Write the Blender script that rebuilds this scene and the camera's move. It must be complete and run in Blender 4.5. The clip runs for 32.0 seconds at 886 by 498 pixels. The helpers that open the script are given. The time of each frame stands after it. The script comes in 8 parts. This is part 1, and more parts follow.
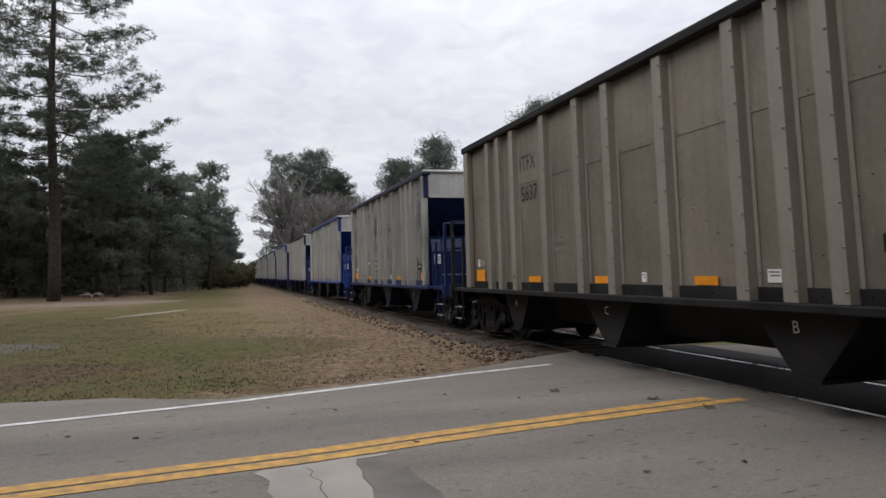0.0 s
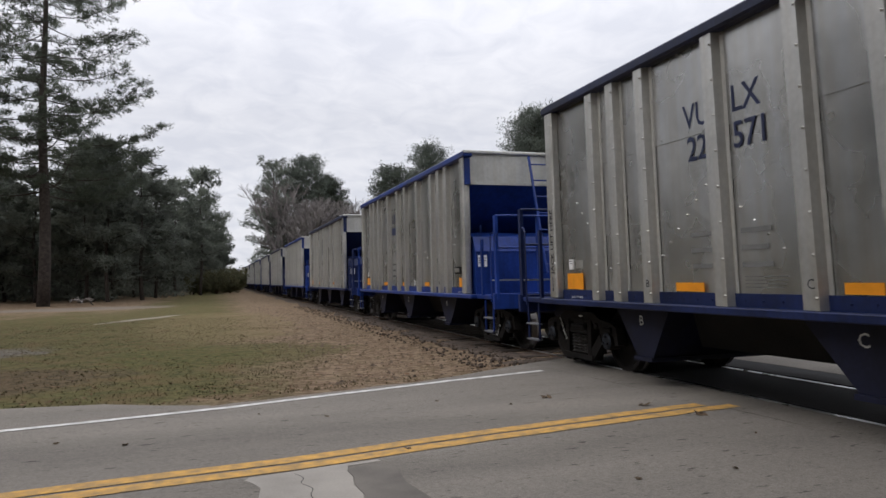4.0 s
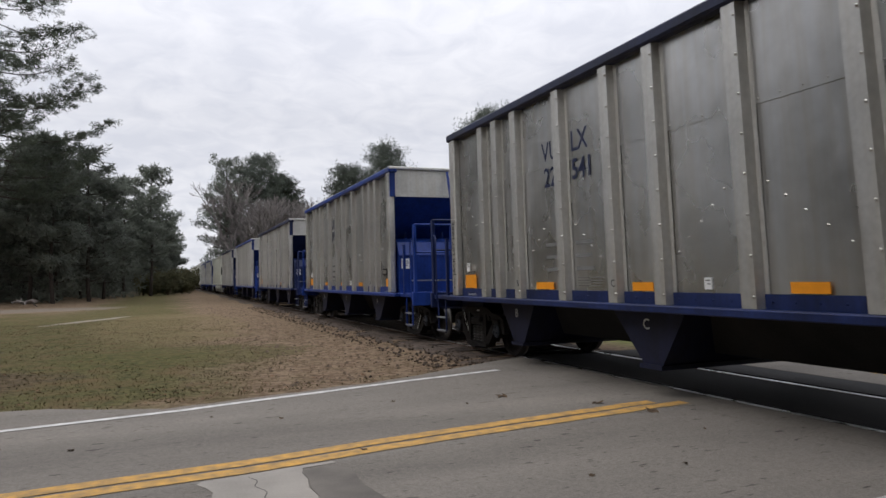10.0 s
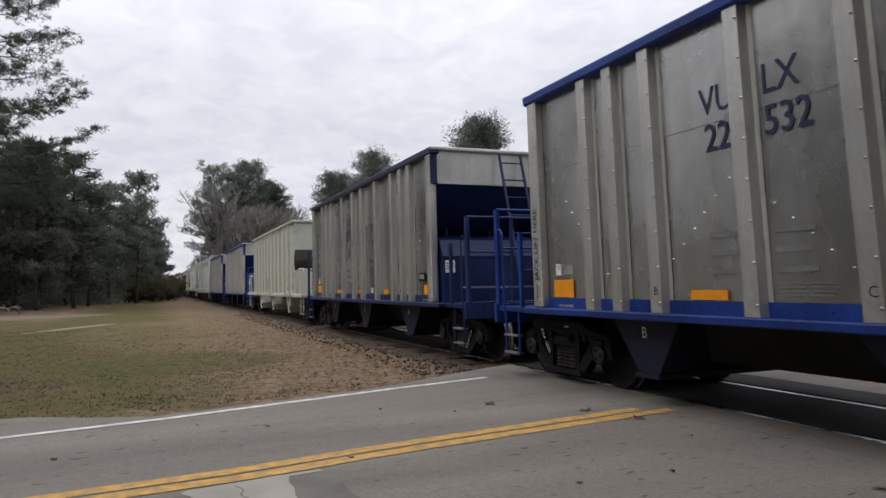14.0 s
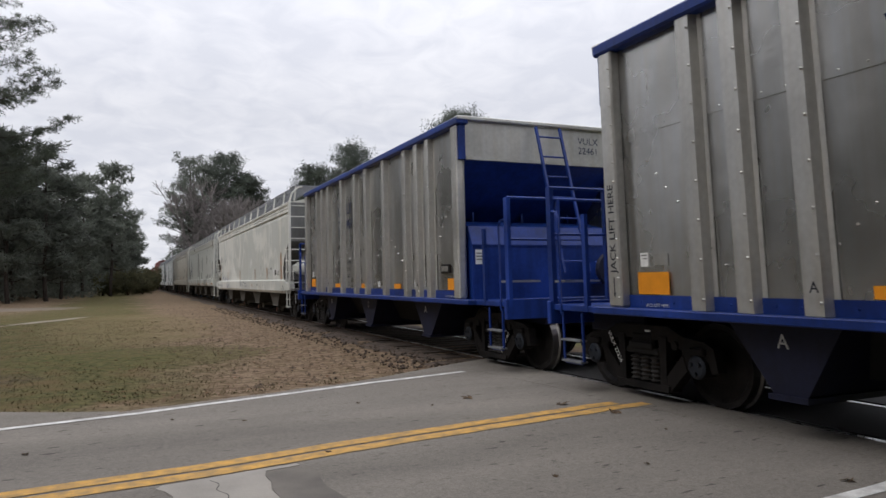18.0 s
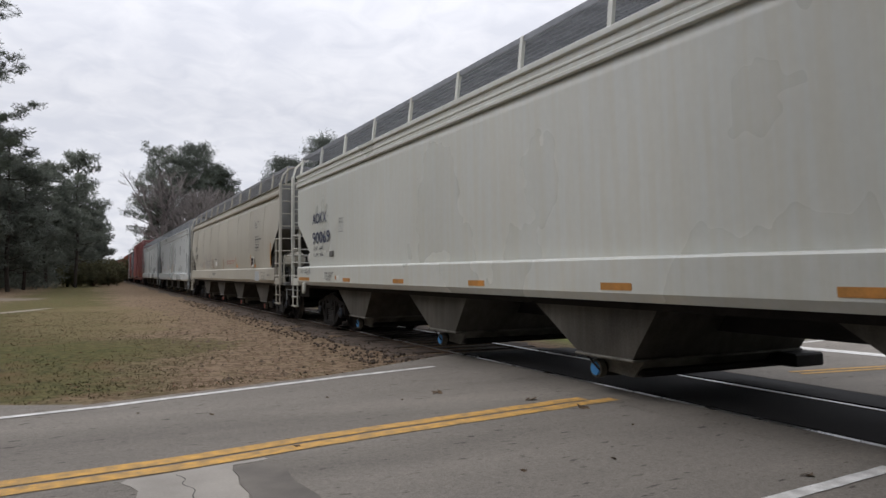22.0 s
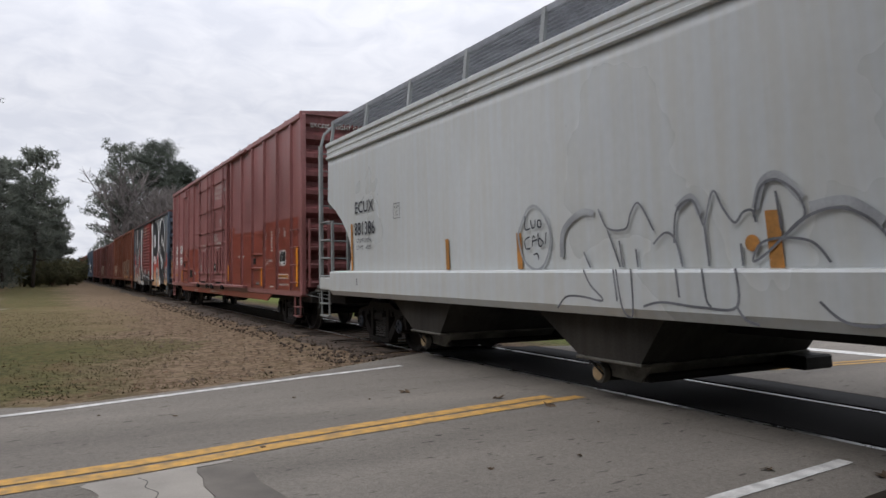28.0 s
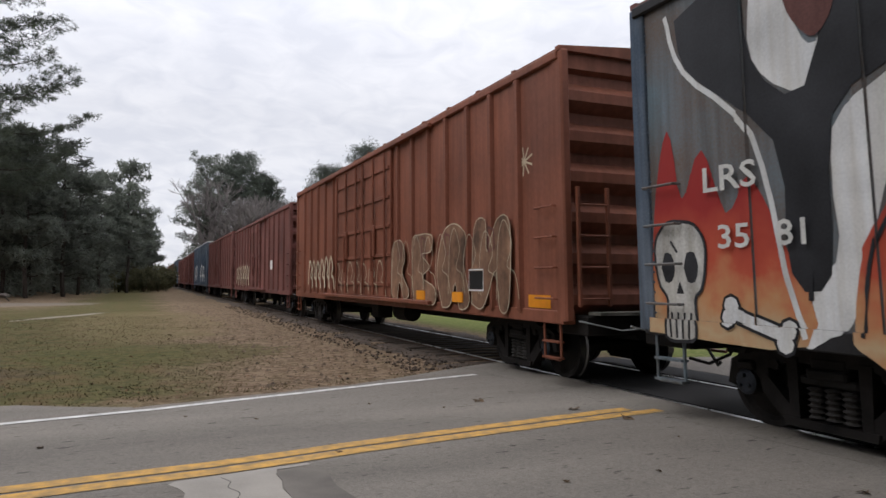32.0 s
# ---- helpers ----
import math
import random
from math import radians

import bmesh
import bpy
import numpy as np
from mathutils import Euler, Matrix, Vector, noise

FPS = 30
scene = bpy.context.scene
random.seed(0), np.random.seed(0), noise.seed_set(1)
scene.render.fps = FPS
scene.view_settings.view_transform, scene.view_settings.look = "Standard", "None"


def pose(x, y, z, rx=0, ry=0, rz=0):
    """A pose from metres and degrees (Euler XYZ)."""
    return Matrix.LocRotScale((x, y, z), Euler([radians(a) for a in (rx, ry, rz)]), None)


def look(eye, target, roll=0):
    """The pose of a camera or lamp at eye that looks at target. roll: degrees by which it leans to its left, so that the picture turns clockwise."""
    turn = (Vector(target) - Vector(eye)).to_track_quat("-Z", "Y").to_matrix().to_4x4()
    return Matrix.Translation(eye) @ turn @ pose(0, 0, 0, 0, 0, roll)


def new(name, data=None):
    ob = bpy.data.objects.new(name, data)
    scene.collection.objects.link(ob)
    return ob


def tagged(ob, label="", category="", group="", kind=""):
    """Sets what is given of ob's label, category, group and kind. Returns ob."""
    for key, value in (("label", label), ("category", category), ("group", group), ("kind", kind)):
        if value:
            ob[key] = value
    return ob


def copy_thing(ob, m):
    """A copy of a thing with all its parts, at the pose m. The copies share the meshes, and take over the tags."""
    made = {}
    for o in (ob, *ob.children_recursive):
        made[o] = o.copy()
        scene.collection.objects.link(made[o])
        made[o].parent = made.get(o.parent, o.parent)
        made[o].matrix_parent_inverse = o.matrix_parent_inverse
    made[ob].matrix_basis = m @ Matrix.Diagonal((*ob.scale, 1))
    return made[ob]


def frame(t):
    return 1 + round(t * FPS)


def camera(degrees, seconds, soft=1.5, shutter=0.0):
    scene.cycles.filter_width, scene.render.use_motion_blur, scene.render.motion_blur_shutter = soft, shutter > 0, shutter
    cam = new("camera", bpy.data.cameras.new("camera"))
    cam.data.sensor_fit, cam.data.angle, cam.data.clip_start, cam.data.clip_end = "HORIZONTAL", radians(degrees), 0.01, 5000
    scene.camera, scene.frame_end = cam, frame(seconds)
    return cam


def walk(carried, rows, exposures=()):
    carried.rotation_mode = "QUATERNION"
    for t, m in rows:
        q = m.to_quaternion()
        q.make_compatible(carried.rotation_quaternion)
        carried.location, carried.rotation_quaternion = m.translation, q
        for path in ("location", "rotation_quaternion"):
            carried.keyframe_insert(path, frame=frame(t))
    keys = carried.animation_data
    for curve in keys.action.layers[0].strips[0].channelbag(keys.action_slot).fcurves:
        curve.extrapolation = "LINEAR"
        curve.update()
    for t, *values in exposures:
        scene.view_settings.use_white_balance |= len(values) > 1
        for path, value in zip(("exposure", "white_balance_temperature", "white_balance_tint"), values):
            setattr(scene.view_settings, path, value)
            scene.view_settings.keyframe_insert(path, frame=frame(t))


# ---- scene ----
# ---------------------------------------------------------------- camera
SPEED = 12.133          # metres a second, the train, towards -y
TURNS = [  # seconds, yaw, pitch, lean to the right
    (0.0, -17.09, 1.85, 1.20), (0.5, -16.44, 1.83, 1.11), (1.0, -16.51, 2.11, 0.93), (1.5, -16.37, 2.26, 1.11),
    (2.0, -16.60, 2.41, 1.24), (2.5, -17.06, 2.52, 0.87), (3.0, -17.63, 2.38, 0.86), (3.5, -17.63, 2.36, 0.85),
    (5.5, -18.19, 2.05, 2.23), (6.0, -18.15, 1.95, 2.06), (6.5, -18.69, 2.03, 1.99), (7.0, -19.59, 1.90, 2.12),
    (7.5, -19.94, 1.67, 1.84), (8.0, -20.22, 1.86, 1.56), (8.5, -20.42, 2.18, 1.40), (9.0, -20.80, 2.22, 1.42),
    (9.5, -21.03, 2.27, 1.45), (10.0, -21.24, 2.26, 1.17), (10.5, -21.65, 2.40, 0.87), (11.0, -21.92, 2.49, 0.86),
    (11.5, -21.88, 2.48, 0.79), (12.0, -21.96, 2.75, 0.91), (12.5, -22.49, 2.97, 1.21), (13.0, -22.33, 2.95, 1.25),
    (13.5, -22.18, 2.93, 1.07), (15.5, -22.53, 2.28, 0.93), (16.0, -22.79, 2.11, 0.70), (16.5, -23.15, 2.10, 0.68),
    (17.0, -23.54, 2.25, 0.89), (17.5, -23.71, 2.31, 0.72), (18.0, -23.95, 2.34, 0.83), (18.5, -24.21, 2.36, 0.80),
    (19.0, -24.45, 2.32, 0.80), (19.5, -24.48, 2.16, 0.69), (20.0, -24.75, 2.00, 0.71), (20.5, -25.24, 1.88, 0.90),
    (21.0, -25.63, 1.87, 0.38), (21.5, -25.70, 1.78, 0.13), (22.0, -26.21, 1.92, 0.14), (22.5, -26.68, 1.63, 0.21),
    (23.0, -27.07, 1.48, 0.20), (23.5, -27.24, 1.48, -0.03), (24.0, -27.31, 1.84, -0.20), (24.5, -27.40, 2.10, 0.24),
    (26.5, -27.96, 2.18, 0.79), (27.0, -28.15, 2.25, 0.67), (27.5, -28.41, 2.28, 0.28), (28.0, -28.84, 1.84, 0.21),
    (28.5, -28.78, 1.68, 0.18), (29.0, -28.58, 1.65, 0.09), (29.5, -27.67, 1.82, -0.17), (30.0, -27.17, 1.98, -0.32),
    (30.5, -26.78, 2.00, -0.75), (31.0, -25.60, 2.40, -0.71), (31.5, -23.99, 2.74, -0.70), (32.0, -22.83, 2.54, -0.18)]
cam = camera(63.93, 32.0, shutter=0.62)
scene.cycles.rolling_shutter_type, scene.cycles.rolling_shutter_duration = "TOP", 0.06     # the phone reads its rows from top to bottom
walk(cam, [(t, pose(-6.62, 0, 1.44, 90 + p, 0, y) @ pose(0, 0, 0, 0, 0, -r)) for t, y, p, r in TURNS],
     exposures=[(0.0, 0.12, 6250, 14), (13.0, 0.11, 6250, 14), (20.0, 0.12, 6250, 14), (27.0, 0.08, 6200, 14), (29.0, 0.19, 6200, 14), (32.0, 0.18, 6250, 14)])

# ---------------------------------------------------------------- world and sun
SUN_EL, SUN_AZ = 48.0, 262.0      # a bright place behind the cloud, high


def make_world():
    w = bpy.data.worlds.new("overcast")
    scene.world = w
    w.use_nodes = True
    nt = w.node_tree
    nt.nodes.clear()
    N, L = nt.nodes.new, nt.links.new
    out, bg = N("ShaderNodeOutputWorld"), N("ShaderNodeBackground")
    sky = N("ShaderNodeTexSky")
    sky.sky_type, sky.sun_disc = "NISHITA", False
    sky.sun_elevation, sky.sun_rotation = radians(SUN_EL), radians(SUN_AZ)
    tc, sep = N("ShaderNodeTexCoord"), N("ShaderNodeSeparateXYZ")
    L(tc.outputs["Generated"], sep.inputs[0])
    # cloud sheet: the direction laid out on a flat ceiling
    zc = N("ShaderNodeMath"); zc.operation = "ADD"; zc.inputs[1].default_value = 0.22
    L(sep.outputs[2], zc.inputs[0])
    comb = N("ShaderNodeCombineXYZ")
    for k in (0, 1):
        d = N("ShaderNodeMath"); d.operation = "DIVIDE"
        L(sep.outputs[k], d.inputs[0]); L(zc.outputs[0], d.inputs[1]); L(d.outputs[0], comb.inputs[k])
    n1, n2 = N("ShaderNodeTexNoise"), N("ShaderNodeTexNoise")
    for n, s, dt in ((n1, 8.0, 5.0), (n2, 2.2, 3.0)):
        n.inputs["Scale"].default_value, n.inputs["Detail"].default_value, n.inputs["Roughness"].default_value = s, dt, 0.55
        L(comb.outputs[0], n.inputs["Vector"])
    add = N("ShaderNodeMath"); add.operation = "ADD"
    L(n1.outputs[0], add.inputs[0]); L(n2.outputs[0], add.inputs[1])
    ramp = N("ShaderNodeValToRGB")
    n1.inputs["Distortion"].default_value = 0.6
    ramp.color_ramp.elements[0].position, ramp.color_ramp.elements[0].color = 0.40, (0.70, 0.715, 0.742, 1)
    ramp.color_ramp.elements[1].position, ramp.color_ramp.elements[1].color = 0.60, (0.83, 0.835, 0.838, 1)
    half = N("ShaderNodeMath"); half.operation = "MULTIPLY"; half.inputs[1].default_value = 0.5
    L(add.outputs[0], half.inputs[0]); L(half.outputs[0], ramp.inputs[0])
    # brighter towards the zenith, as an overcast sky is
    grad = N("ShaderNodeMapRange")
    grad.inputs["From Min"].default_value, grad.inputs["From Max"].default_value = 0.22, 1.0
    grad.inputs["To Min"].default_value, grad.inputs["To Max"].default_value = 1.0, 2.15
    L(sep.outputs[2], grad.inputs["Value"])
    mul = N("ShaderNodeVectorMath"); mul.operation = "SCALE"
    L(ramp.outputs[0], mul.inputs[0]); L(grad.outputs[0], mul.inputs["Scale"])
    dim = N("ShaderNodeVectorMath"); dim.operation = "SCALE"; dim.inputs["Scale"].default_value = 0.05
    L(sky.outputs[0], dim.inputs[0])
    mix = N("ShaderNodeMix"); mix.data_type = "RGBA"; mix.inputs[0].default_value = 0.9
    L(dim.outputs[0], mix.inputs[6]); L(mul.outputs[0], mix.inputs[7])
    L(mix.outputs[2], bg.inputs[0]); bg.inputs[1].default_value = 1.0
    L(bg.outputs[0], out.inputs[0])


make_world()
sun = new("sun", bpy.data.lights.new("sun", "SUN"))
sun.data.energy, sun.data.angle, sun.data.color = 1.3, radians(40), (1.0, 0.96, 0.9)
_el, _az = radians(SUN_EL), radians(SUN_AZ)
sun.matrix_world = look((0, 0, 60), (0 - 60 * math.sin(_az) * math.cos(_el), 0 - 60 * math.cos(_az) * math.cos(_el), 60 - 60 * math.sin(_el)))

# ---------------------------------------------------------------- materials


def mat(name, base, rough=0.7, metal=0.0, vary=0.12, scale=3.0, dark=None, streak=0.0, bump=0.0, fine=40.0, rnd=0.0, spec=0.3, tint=None):
    """A painted or natural surface: two scales of noise in its colour, a rough relief, and streaks that run down."""
    m = bpy.data.materials.new(name)
    m.use_nodes = True
    nt = m.node_tree
    N, L = nt.nodes.new, nt.links.new
    b = nt.nodes["Principled BSDF"]
    b.inputs["Roughness"].default_value, b.inputs["Metallic"].default_value = rough, metal
    b.inputs["Specular IOR Level"].default_value = spec
    tc = N("ShaderNodeTexCoord")
    n1, n2 = N("ShaderNodeTexNoise"), N("ShaderNodeTexNoise")
    for n, s, d in ((n1, scale, 4.0), (n2, fine, 3.0)):
        n.inputs["Scale"].default_value, n.inputs["Detail"].default_value = s, d
        L(tc.outputs["Object"], n.inputs["Vector"])
    mixn = N("ShaderNodeMath"); mixn.operation = "MULTIPLY_ADD"; mixn.inputs[1].default_value = 0.35
    L(n2.outputs[0], mixn.inputs[0]); L(n1.outputs[0], mixn.inputs[2])
    ramp = N("ShaderNodeValToRGB")
    lo = dark or tuple(c * (1 - 2.2 * vary) for c in base)
    hi = tint or tuple(min(1, c * (1 + 1.6 * vary)) for c in base)
    ramp.color_ramp.elements[0].position, ramp.color_ramp.elements[0].color = 0.42, (*lo, 1)
    ramp.color_ramp.elements[1].position, ramp.color_ramp.elements[1].color = 0.92, (*hi, 1)
    L(mixn.outputs[0], ramp.inputs[0])
    col = ramp.outputs[0]
    if streak:
        mp = N("ShaderNodeMapping"); mp.inputs["Scale"].default_value = (9, 9, 0.5)
        L(tc.outputs["Object"], mp.inputs[0])
        ns = N("ShaderNodeTexNoise"); ns.inputs["Scale"].default_value, ns.inputs["Detail"].default_value = 1.0, 5.0
        L(mp.outputs[0], ns.inputs["Vector"])
        sr = N("ShaderNodeValToRGB")
        sr.color_ramp.elements[0].position, sr.color_ramp.elements[1].position = 0.35, 0.62
        k = 1 - streak
        sr.color_ramp.elements[0].color, sr.color_ramp.elements[1].color = (k, k * 0.97, k * 0.92, 1), (1, 1, 1, 1)
        L(ns.outputs[0], sr.inputs[0])
        mx = N("ShaderNodeMix"); mx.data_type, mx.blend_type = "RGBA", "MULTIPLY"; mx.inputs[0].default_value = 1.0
        L(col, mx.inputs[6]); L(sr.outputs[0], mx.inputs[7])
        col = mx.outputs[2]
    if rnd:
        oi, hsv = N("ShaderNodeObjectInfo"), N("ShaderNodeHueSaturation")
        mr = N("ShaderNodeMapRange")
        mr.inputs["To Min"].default_value, mr.inputs["To Max"].default_value = 1 - rnd, 1 + rnd
        L(oi.outputs["Random"], mr.inputs["Value"]); L(mr.outputs[0], hsv.inputs["Value"]); L(col, hsv.inputs["Color"])
        col = hsv.outputs[0]
    L(col, b.inputs["Base Color"])
    rr = N("ShaderNodeMapRange")
    rr.inputs["To Min"].default_value, rr.inputs["To Max"].default_value = max(0.05, rough - 0.1), min(1, rough + 0.12)
    L(n1.outputs[0], rr.inputs["Value"]); L(rr.outputs[0], b.inputs["Roughness"])
    if bump:
        bp = N("ShaderNodeBump"); bp.inputs["Strength"].default_value, bp.inputs["Distance"].default_value = bump, 0.02
        L(mixn.outputs[0], bp.inputs["Height"]); L(bp.outputs[0], b.inputs["Normal"])
    return m


def leaf(*a, **k):
    """A needle or leaf surface: some of the light passes through."""
    m = mat(*a, **k)
    nt = m.node_tree
    N, L = nt.nodes.new, nt.links.new
    b = nt.nodes["Principled BSDF"]
    out = next(n for n in nt.nodes if n.type == "OUTPUT_MATERIAL")
    tr, mx = N("ShaderNodeBsdfTranslucent"), N("ShaderNodeMixShader")
    L(b.inputs["Base Color"].links[0].from_socket, tr.inputs["Color"])
    mx.inputs[0].default_value = 0.5
    L(b.outputs[0], mx.inputs[1]); L(tr.outputs[0], mx.inputs[2]); L(mx.outputs[0], out.inputs["Surface"])
    return m


def flame_material():
    """Sprayed flames: cream at the foot, then orange, red at the tips, with soft blotches."""
    m = mat("flame spray paint", (0.5, 0.2, 0.08), 0.55)
    nt = m.node_tree
    N, L = nt.nodes.new, nt.links.new
    tc, sep, nz = N("ShaderNodeTexCoord"), N("ShaderNodeSeparateXYZ"), N("ShaderNodeTexNoise")
    L(tc.outputs["Object"], sep.inputs[0]); L(tc.outputs["Object"], nz.inputs["Vector"])
    nz.inputs["Scale"].default_value, nz.inputs["Detail"].default_value = 2.2, 4.0
    ma = N("ShaderNodeMath"); ma.operation, ma.inputs[1].default_value = "MULTIPLY_ADD", 1.3
    L(nz.outputs[0], ma.inputs[0]); L(sep.outputs[2], ma.inputs[2])
    mr = N("ShaderNodeMapRange"); mr.inputs["From Min"].default_value, mr.inputs["From Max"].default_value = 1.3, 2.95
    L(ma.outputs[0], mr.inputs["Value"])
    rp = N("ShaderNodeValToRGB")
    e = rp.color_ramp.elements
    e[0].position, e[0].color = 0.0, (0.44, 0.20, 0.085, 1)
    e[1].position, e[1].color = 1.0, (0.30, 0.025, 0.022, 1)
    for p, c in ((0.18, (0.50, 0.36, 0.21, 1)), (0.36, (0.50, 0.24, 0.11, 1)), (0.55, (0.46, 0.085, 0.045, 1))):
        q = e.new(p); q.color = c
    L(mr.outputs[0], rp.inputs[0]); L(rp.outputs[0], nt.nodes["Principled BSDF"].inputs["Base Color"])
    return m


def chalk_material():
    """Off-white paint with broad chalky sweeps where it has been wiped, and thin runs."""
    m = mat("chalky off-white paint", (0.53, 0.535, 0.495), 0.34, 0.0, 0.1, 0.42, streak=0.05, fine=2.5, dark=(0.53, 0.545, 0.51), tint=(0.69, 0.69, 0.645), spec=0.7)
    noises = [n for n in m.node_tree.nodes if n.type == "TEX_NOISE"]
    noises[0].inputs["Distortion"].default_value, noises[0].inputs["Detail"].default_value = 1.6, 1.5
    ramp = next(n for n in m.node_tree.nodes if n.type == "VALTORGB")
    ramp.color_ramp.elements[0].position, ramp.color_ramp.elements[1].position = 0.62, 0.76
    return m


def asphalt_material():
    """Grey worn asphalt: fine stones, dull stains, paler wheel paths and small dark pits."""
    m = bpy.data.materials.new("worn asphalt")
    m.use_nodes = True
    nt = m.node_tree
    N, L = nt.nodes.new, nt.links.new
    b = nt.nodes["Principled BSDF"]
    b.inputs["Roughness"].default_value, b.inputs["Specular IOR Level"].default_value = 0.9, 0.2
    geo = N("ShaderNodeNewGeometry")

    def nz(s, d, scale=(1, 1, 1)):
        mp = N("ShaderNodeMapping"); mp.inputs["Scale"].default_value = scale
        mp.inputs["Rotation"].default_value = (0, 0, -0.2)
        n = N("ShaderNodeTexNoise"); n.inputs["Scale"].default_value, n.inputs["Detail"].default_value = s, d
        L(geo.outputs["Position"], mp.inputs[0]); L(mp.outputs[0], n.inputs["Vector"])
        return n.outputs[0]

    def ramp(v, p0, c0, p1, c1):
        r = N("ShaderNodeValToRGB")
        r.color_ramp.elements[0].position, r.color_ramp.elements[0].color = p0, (*c0, 1)
        r.color_ramp.elements[1].position, r.color_ramp.elements[1].color = p1, (*c1, 1)
        L(v, r.inputs[0])
        return r.outputs[0]

    def times(x, y):
        n = N("ShaderNodeMix"); n.data_type, n.blend_type = "RGBA", "MULTIPLY"; n.inputs[0].default_value = 1.0
        L(x, n.inputs[6]); L(y, n.inputs[7])
        return n.outputs[2]
    fine, coarse = nz(120, 3), nz(28, 3)
    col = ramp(nz(0.5, 5, (0.35, 1.6, 1)), 0.36, (0.153, 0.139, 0.122), 0.66, (0.221, 0.201, 0.175))
    col = times(col, ramp(fine, 0.3, (0.72, 0.72, 0.72), 0.7, (1.22, 1.21, 1.19)))
    col = times(col, ramp(coarse, 0.35, (0.9, 0.9, 0.9), 0.6, (1.06, 1.06, 1.05)))
    col = times(col, ramp(nz(4.2, 2, (1, 3.2, 1)), 0.665, (1, 1, 1), 0.72, (0.42, 0.41, 0.4)))
    col = times(col, ramp(nz(9, 2, (1, 2.4, 1)), 0.69, (1, 1, 1), 0.74, (0.5, 0.48, 0.46)))
    L(col, b.inputs["Base Color"])
    bp = N("ShaderNodeBump"); bp.inputs["Strength"].default_value, bp.inputs["Distance"].default_value = 0.35, 0.01
    L(fine, bp.inputs["Height"]); L(bp.outputs[0], b.inputs["Normal"])
    return m


M = {}
M["alu"] = mat("weathered aluminium", (0.515, 0.516, 0.508), 0.27, 0.88, 0.17, 0.8, streak=0.06, bump=0.5, fine=4, rnd=0.05, spec=0.5, dark=(0.385, 0.384, 0.37), tint=(0.65, 0.65, 0.64))
M["alu_rib"] = mat("aluminium rib", (0.57, 0.565, 0.54), 0.36, 0.72, 0.12, 1.2, streak=0.08, fine=16, rnd=0.08, spec=0.5)
M["tan"] = mat("dusty aluminium", (0.24, 0.212, 0.174), 0.5, 0.4, 0.14, 0.8, streak=0.08, fine=14, rnd=0.05)
M["tan_rib"] = mat("dusty aluminium rib", (0.29, 0.265, 0.23), 0.55, 0.35, 0.10, 1.2, streak=0.08, fine=16, rnd=0.08)
M["blue"] = mat("bright blue steel paint", (0.011, 0.036, 0.20), 0.40, 0.0, 0.2, 1.2, streak=0.16, fine=18, rnd=0.12)
M["bluedark"] = mat("dull dark blue steel paint", (0.011, 0.021, 0.084), 0.45, 0.0, 0.22, 1.2, streak=0.2, fine=18, rnd=0.12)
M["chord_dark"] = mat("grimy dark blue rail paint", (0.020, 0.026, 0.062), 0.5, 0.0, 0.25, 1.6, streak=0.2, fine=18)
M["navy"] = mat("dark navy underframe paint", (0.008, 0.010, 0.030), 0.6, 0.0, 0.3, 1.6, streak=0.2, fine=25)
M["black"] = mat("black underframe paint", (0.017, 0.016, 0.0155), 0.7, 0.0, 0.3, 2.0, bump=0.1, spec=0.2)
# Oily steel set near black, which includes the shade below the cars.
M["truck"] = mat("oily cast steel darkened for under-car shade", (0.009, 0.0085, 0.0085), 0.65, 0.0, 0.4, 4.0, bump=0.3, rnd=0.2, spec=0.2, tint=(0.017, 0.0145, 0.0135))
M["spring"] = mat("dusty spring steel", (0.045, 0.042, 0.040), 0.55, 0.3, 0.3, 5.0)
M["sooty"] = mat("soot-black old paint", (0.028, 0.028, 0.031), 0.6, 0.0, 0.3, 1.5, streak=0.2)
M["hub"] = mat("grey blue bearing cap", (0.028, 0.034, 0.045), 0.5, 0.2, 0.25, 6.0)
M["wheel"] = mat("brown wheel steel", (0.016, 0.0135, 0.0125), 0.6, 0.2, 0.3, 5.0, bump=0.1)
M["tread"] = mat("bright wheel tread", (0.20, 0.19, 0.18), 0.35, 0.9, 0.15, 6.0)
M["rail"] = mat("rusty rail", (0.10, 0.065, 0.045), 0.7, 0.3, 0.3, 3.0)
M["railtop"] = mat("polished railhead", (0.45, 0.45, 0.45), 0.28, 0.9, 0.1, 3.0)
M["white"] = mat("off-white car paint", (0.56, 0.565, 0.525), 0.30, 0.0, 0.14, 0.5, streak=0.05, fine=2, rnd=0.03, dark=(0.38, 0.395, 0.365), spec=0.8)
M["cream"] = mat("cream car paint", (0.484, 0.493, 0.435), 0.30, 0.0, 0.07, 0.6, streak=0.05, fine=10, spec=0.8)
M["sage"] = mat("pale sage car paint", (0.53, 0.545, 0.51), 0.28, 0.0, 0.04, 0.4, streak=0.03, fine=10, spec=0.9)
M["beige"] = mat("beige car paint", (0.40, 0.385, 0.335), 0.36, 0.0, 0.07, 0.5, streak=0.07, fine=10, spec=0.5)
M["paleblue"] = mat("pale grey car paint", (0.52, 0.548, 0.555), 0.28, 0.0, 0.045, 0.4, streak=0.04, fine=10, spec=0.9)
# Dark tone stands in for shade on sloping ends; small plates share it.
M["shade_grey"] = mat("dark grey of shaded ends and small plates", (0.12, 0.12, 0.117), 0.6, 0.0, 0.15, 1.0, streak=0.2)
# Pale paint taken down in tone, as the car ends get less light.
M["end_shade"] = mat("pale end paint darkened for shade", (0.22, 0.225, 0.222), 0.55, 0.0, 0.14, 0.9, streak=0.25)
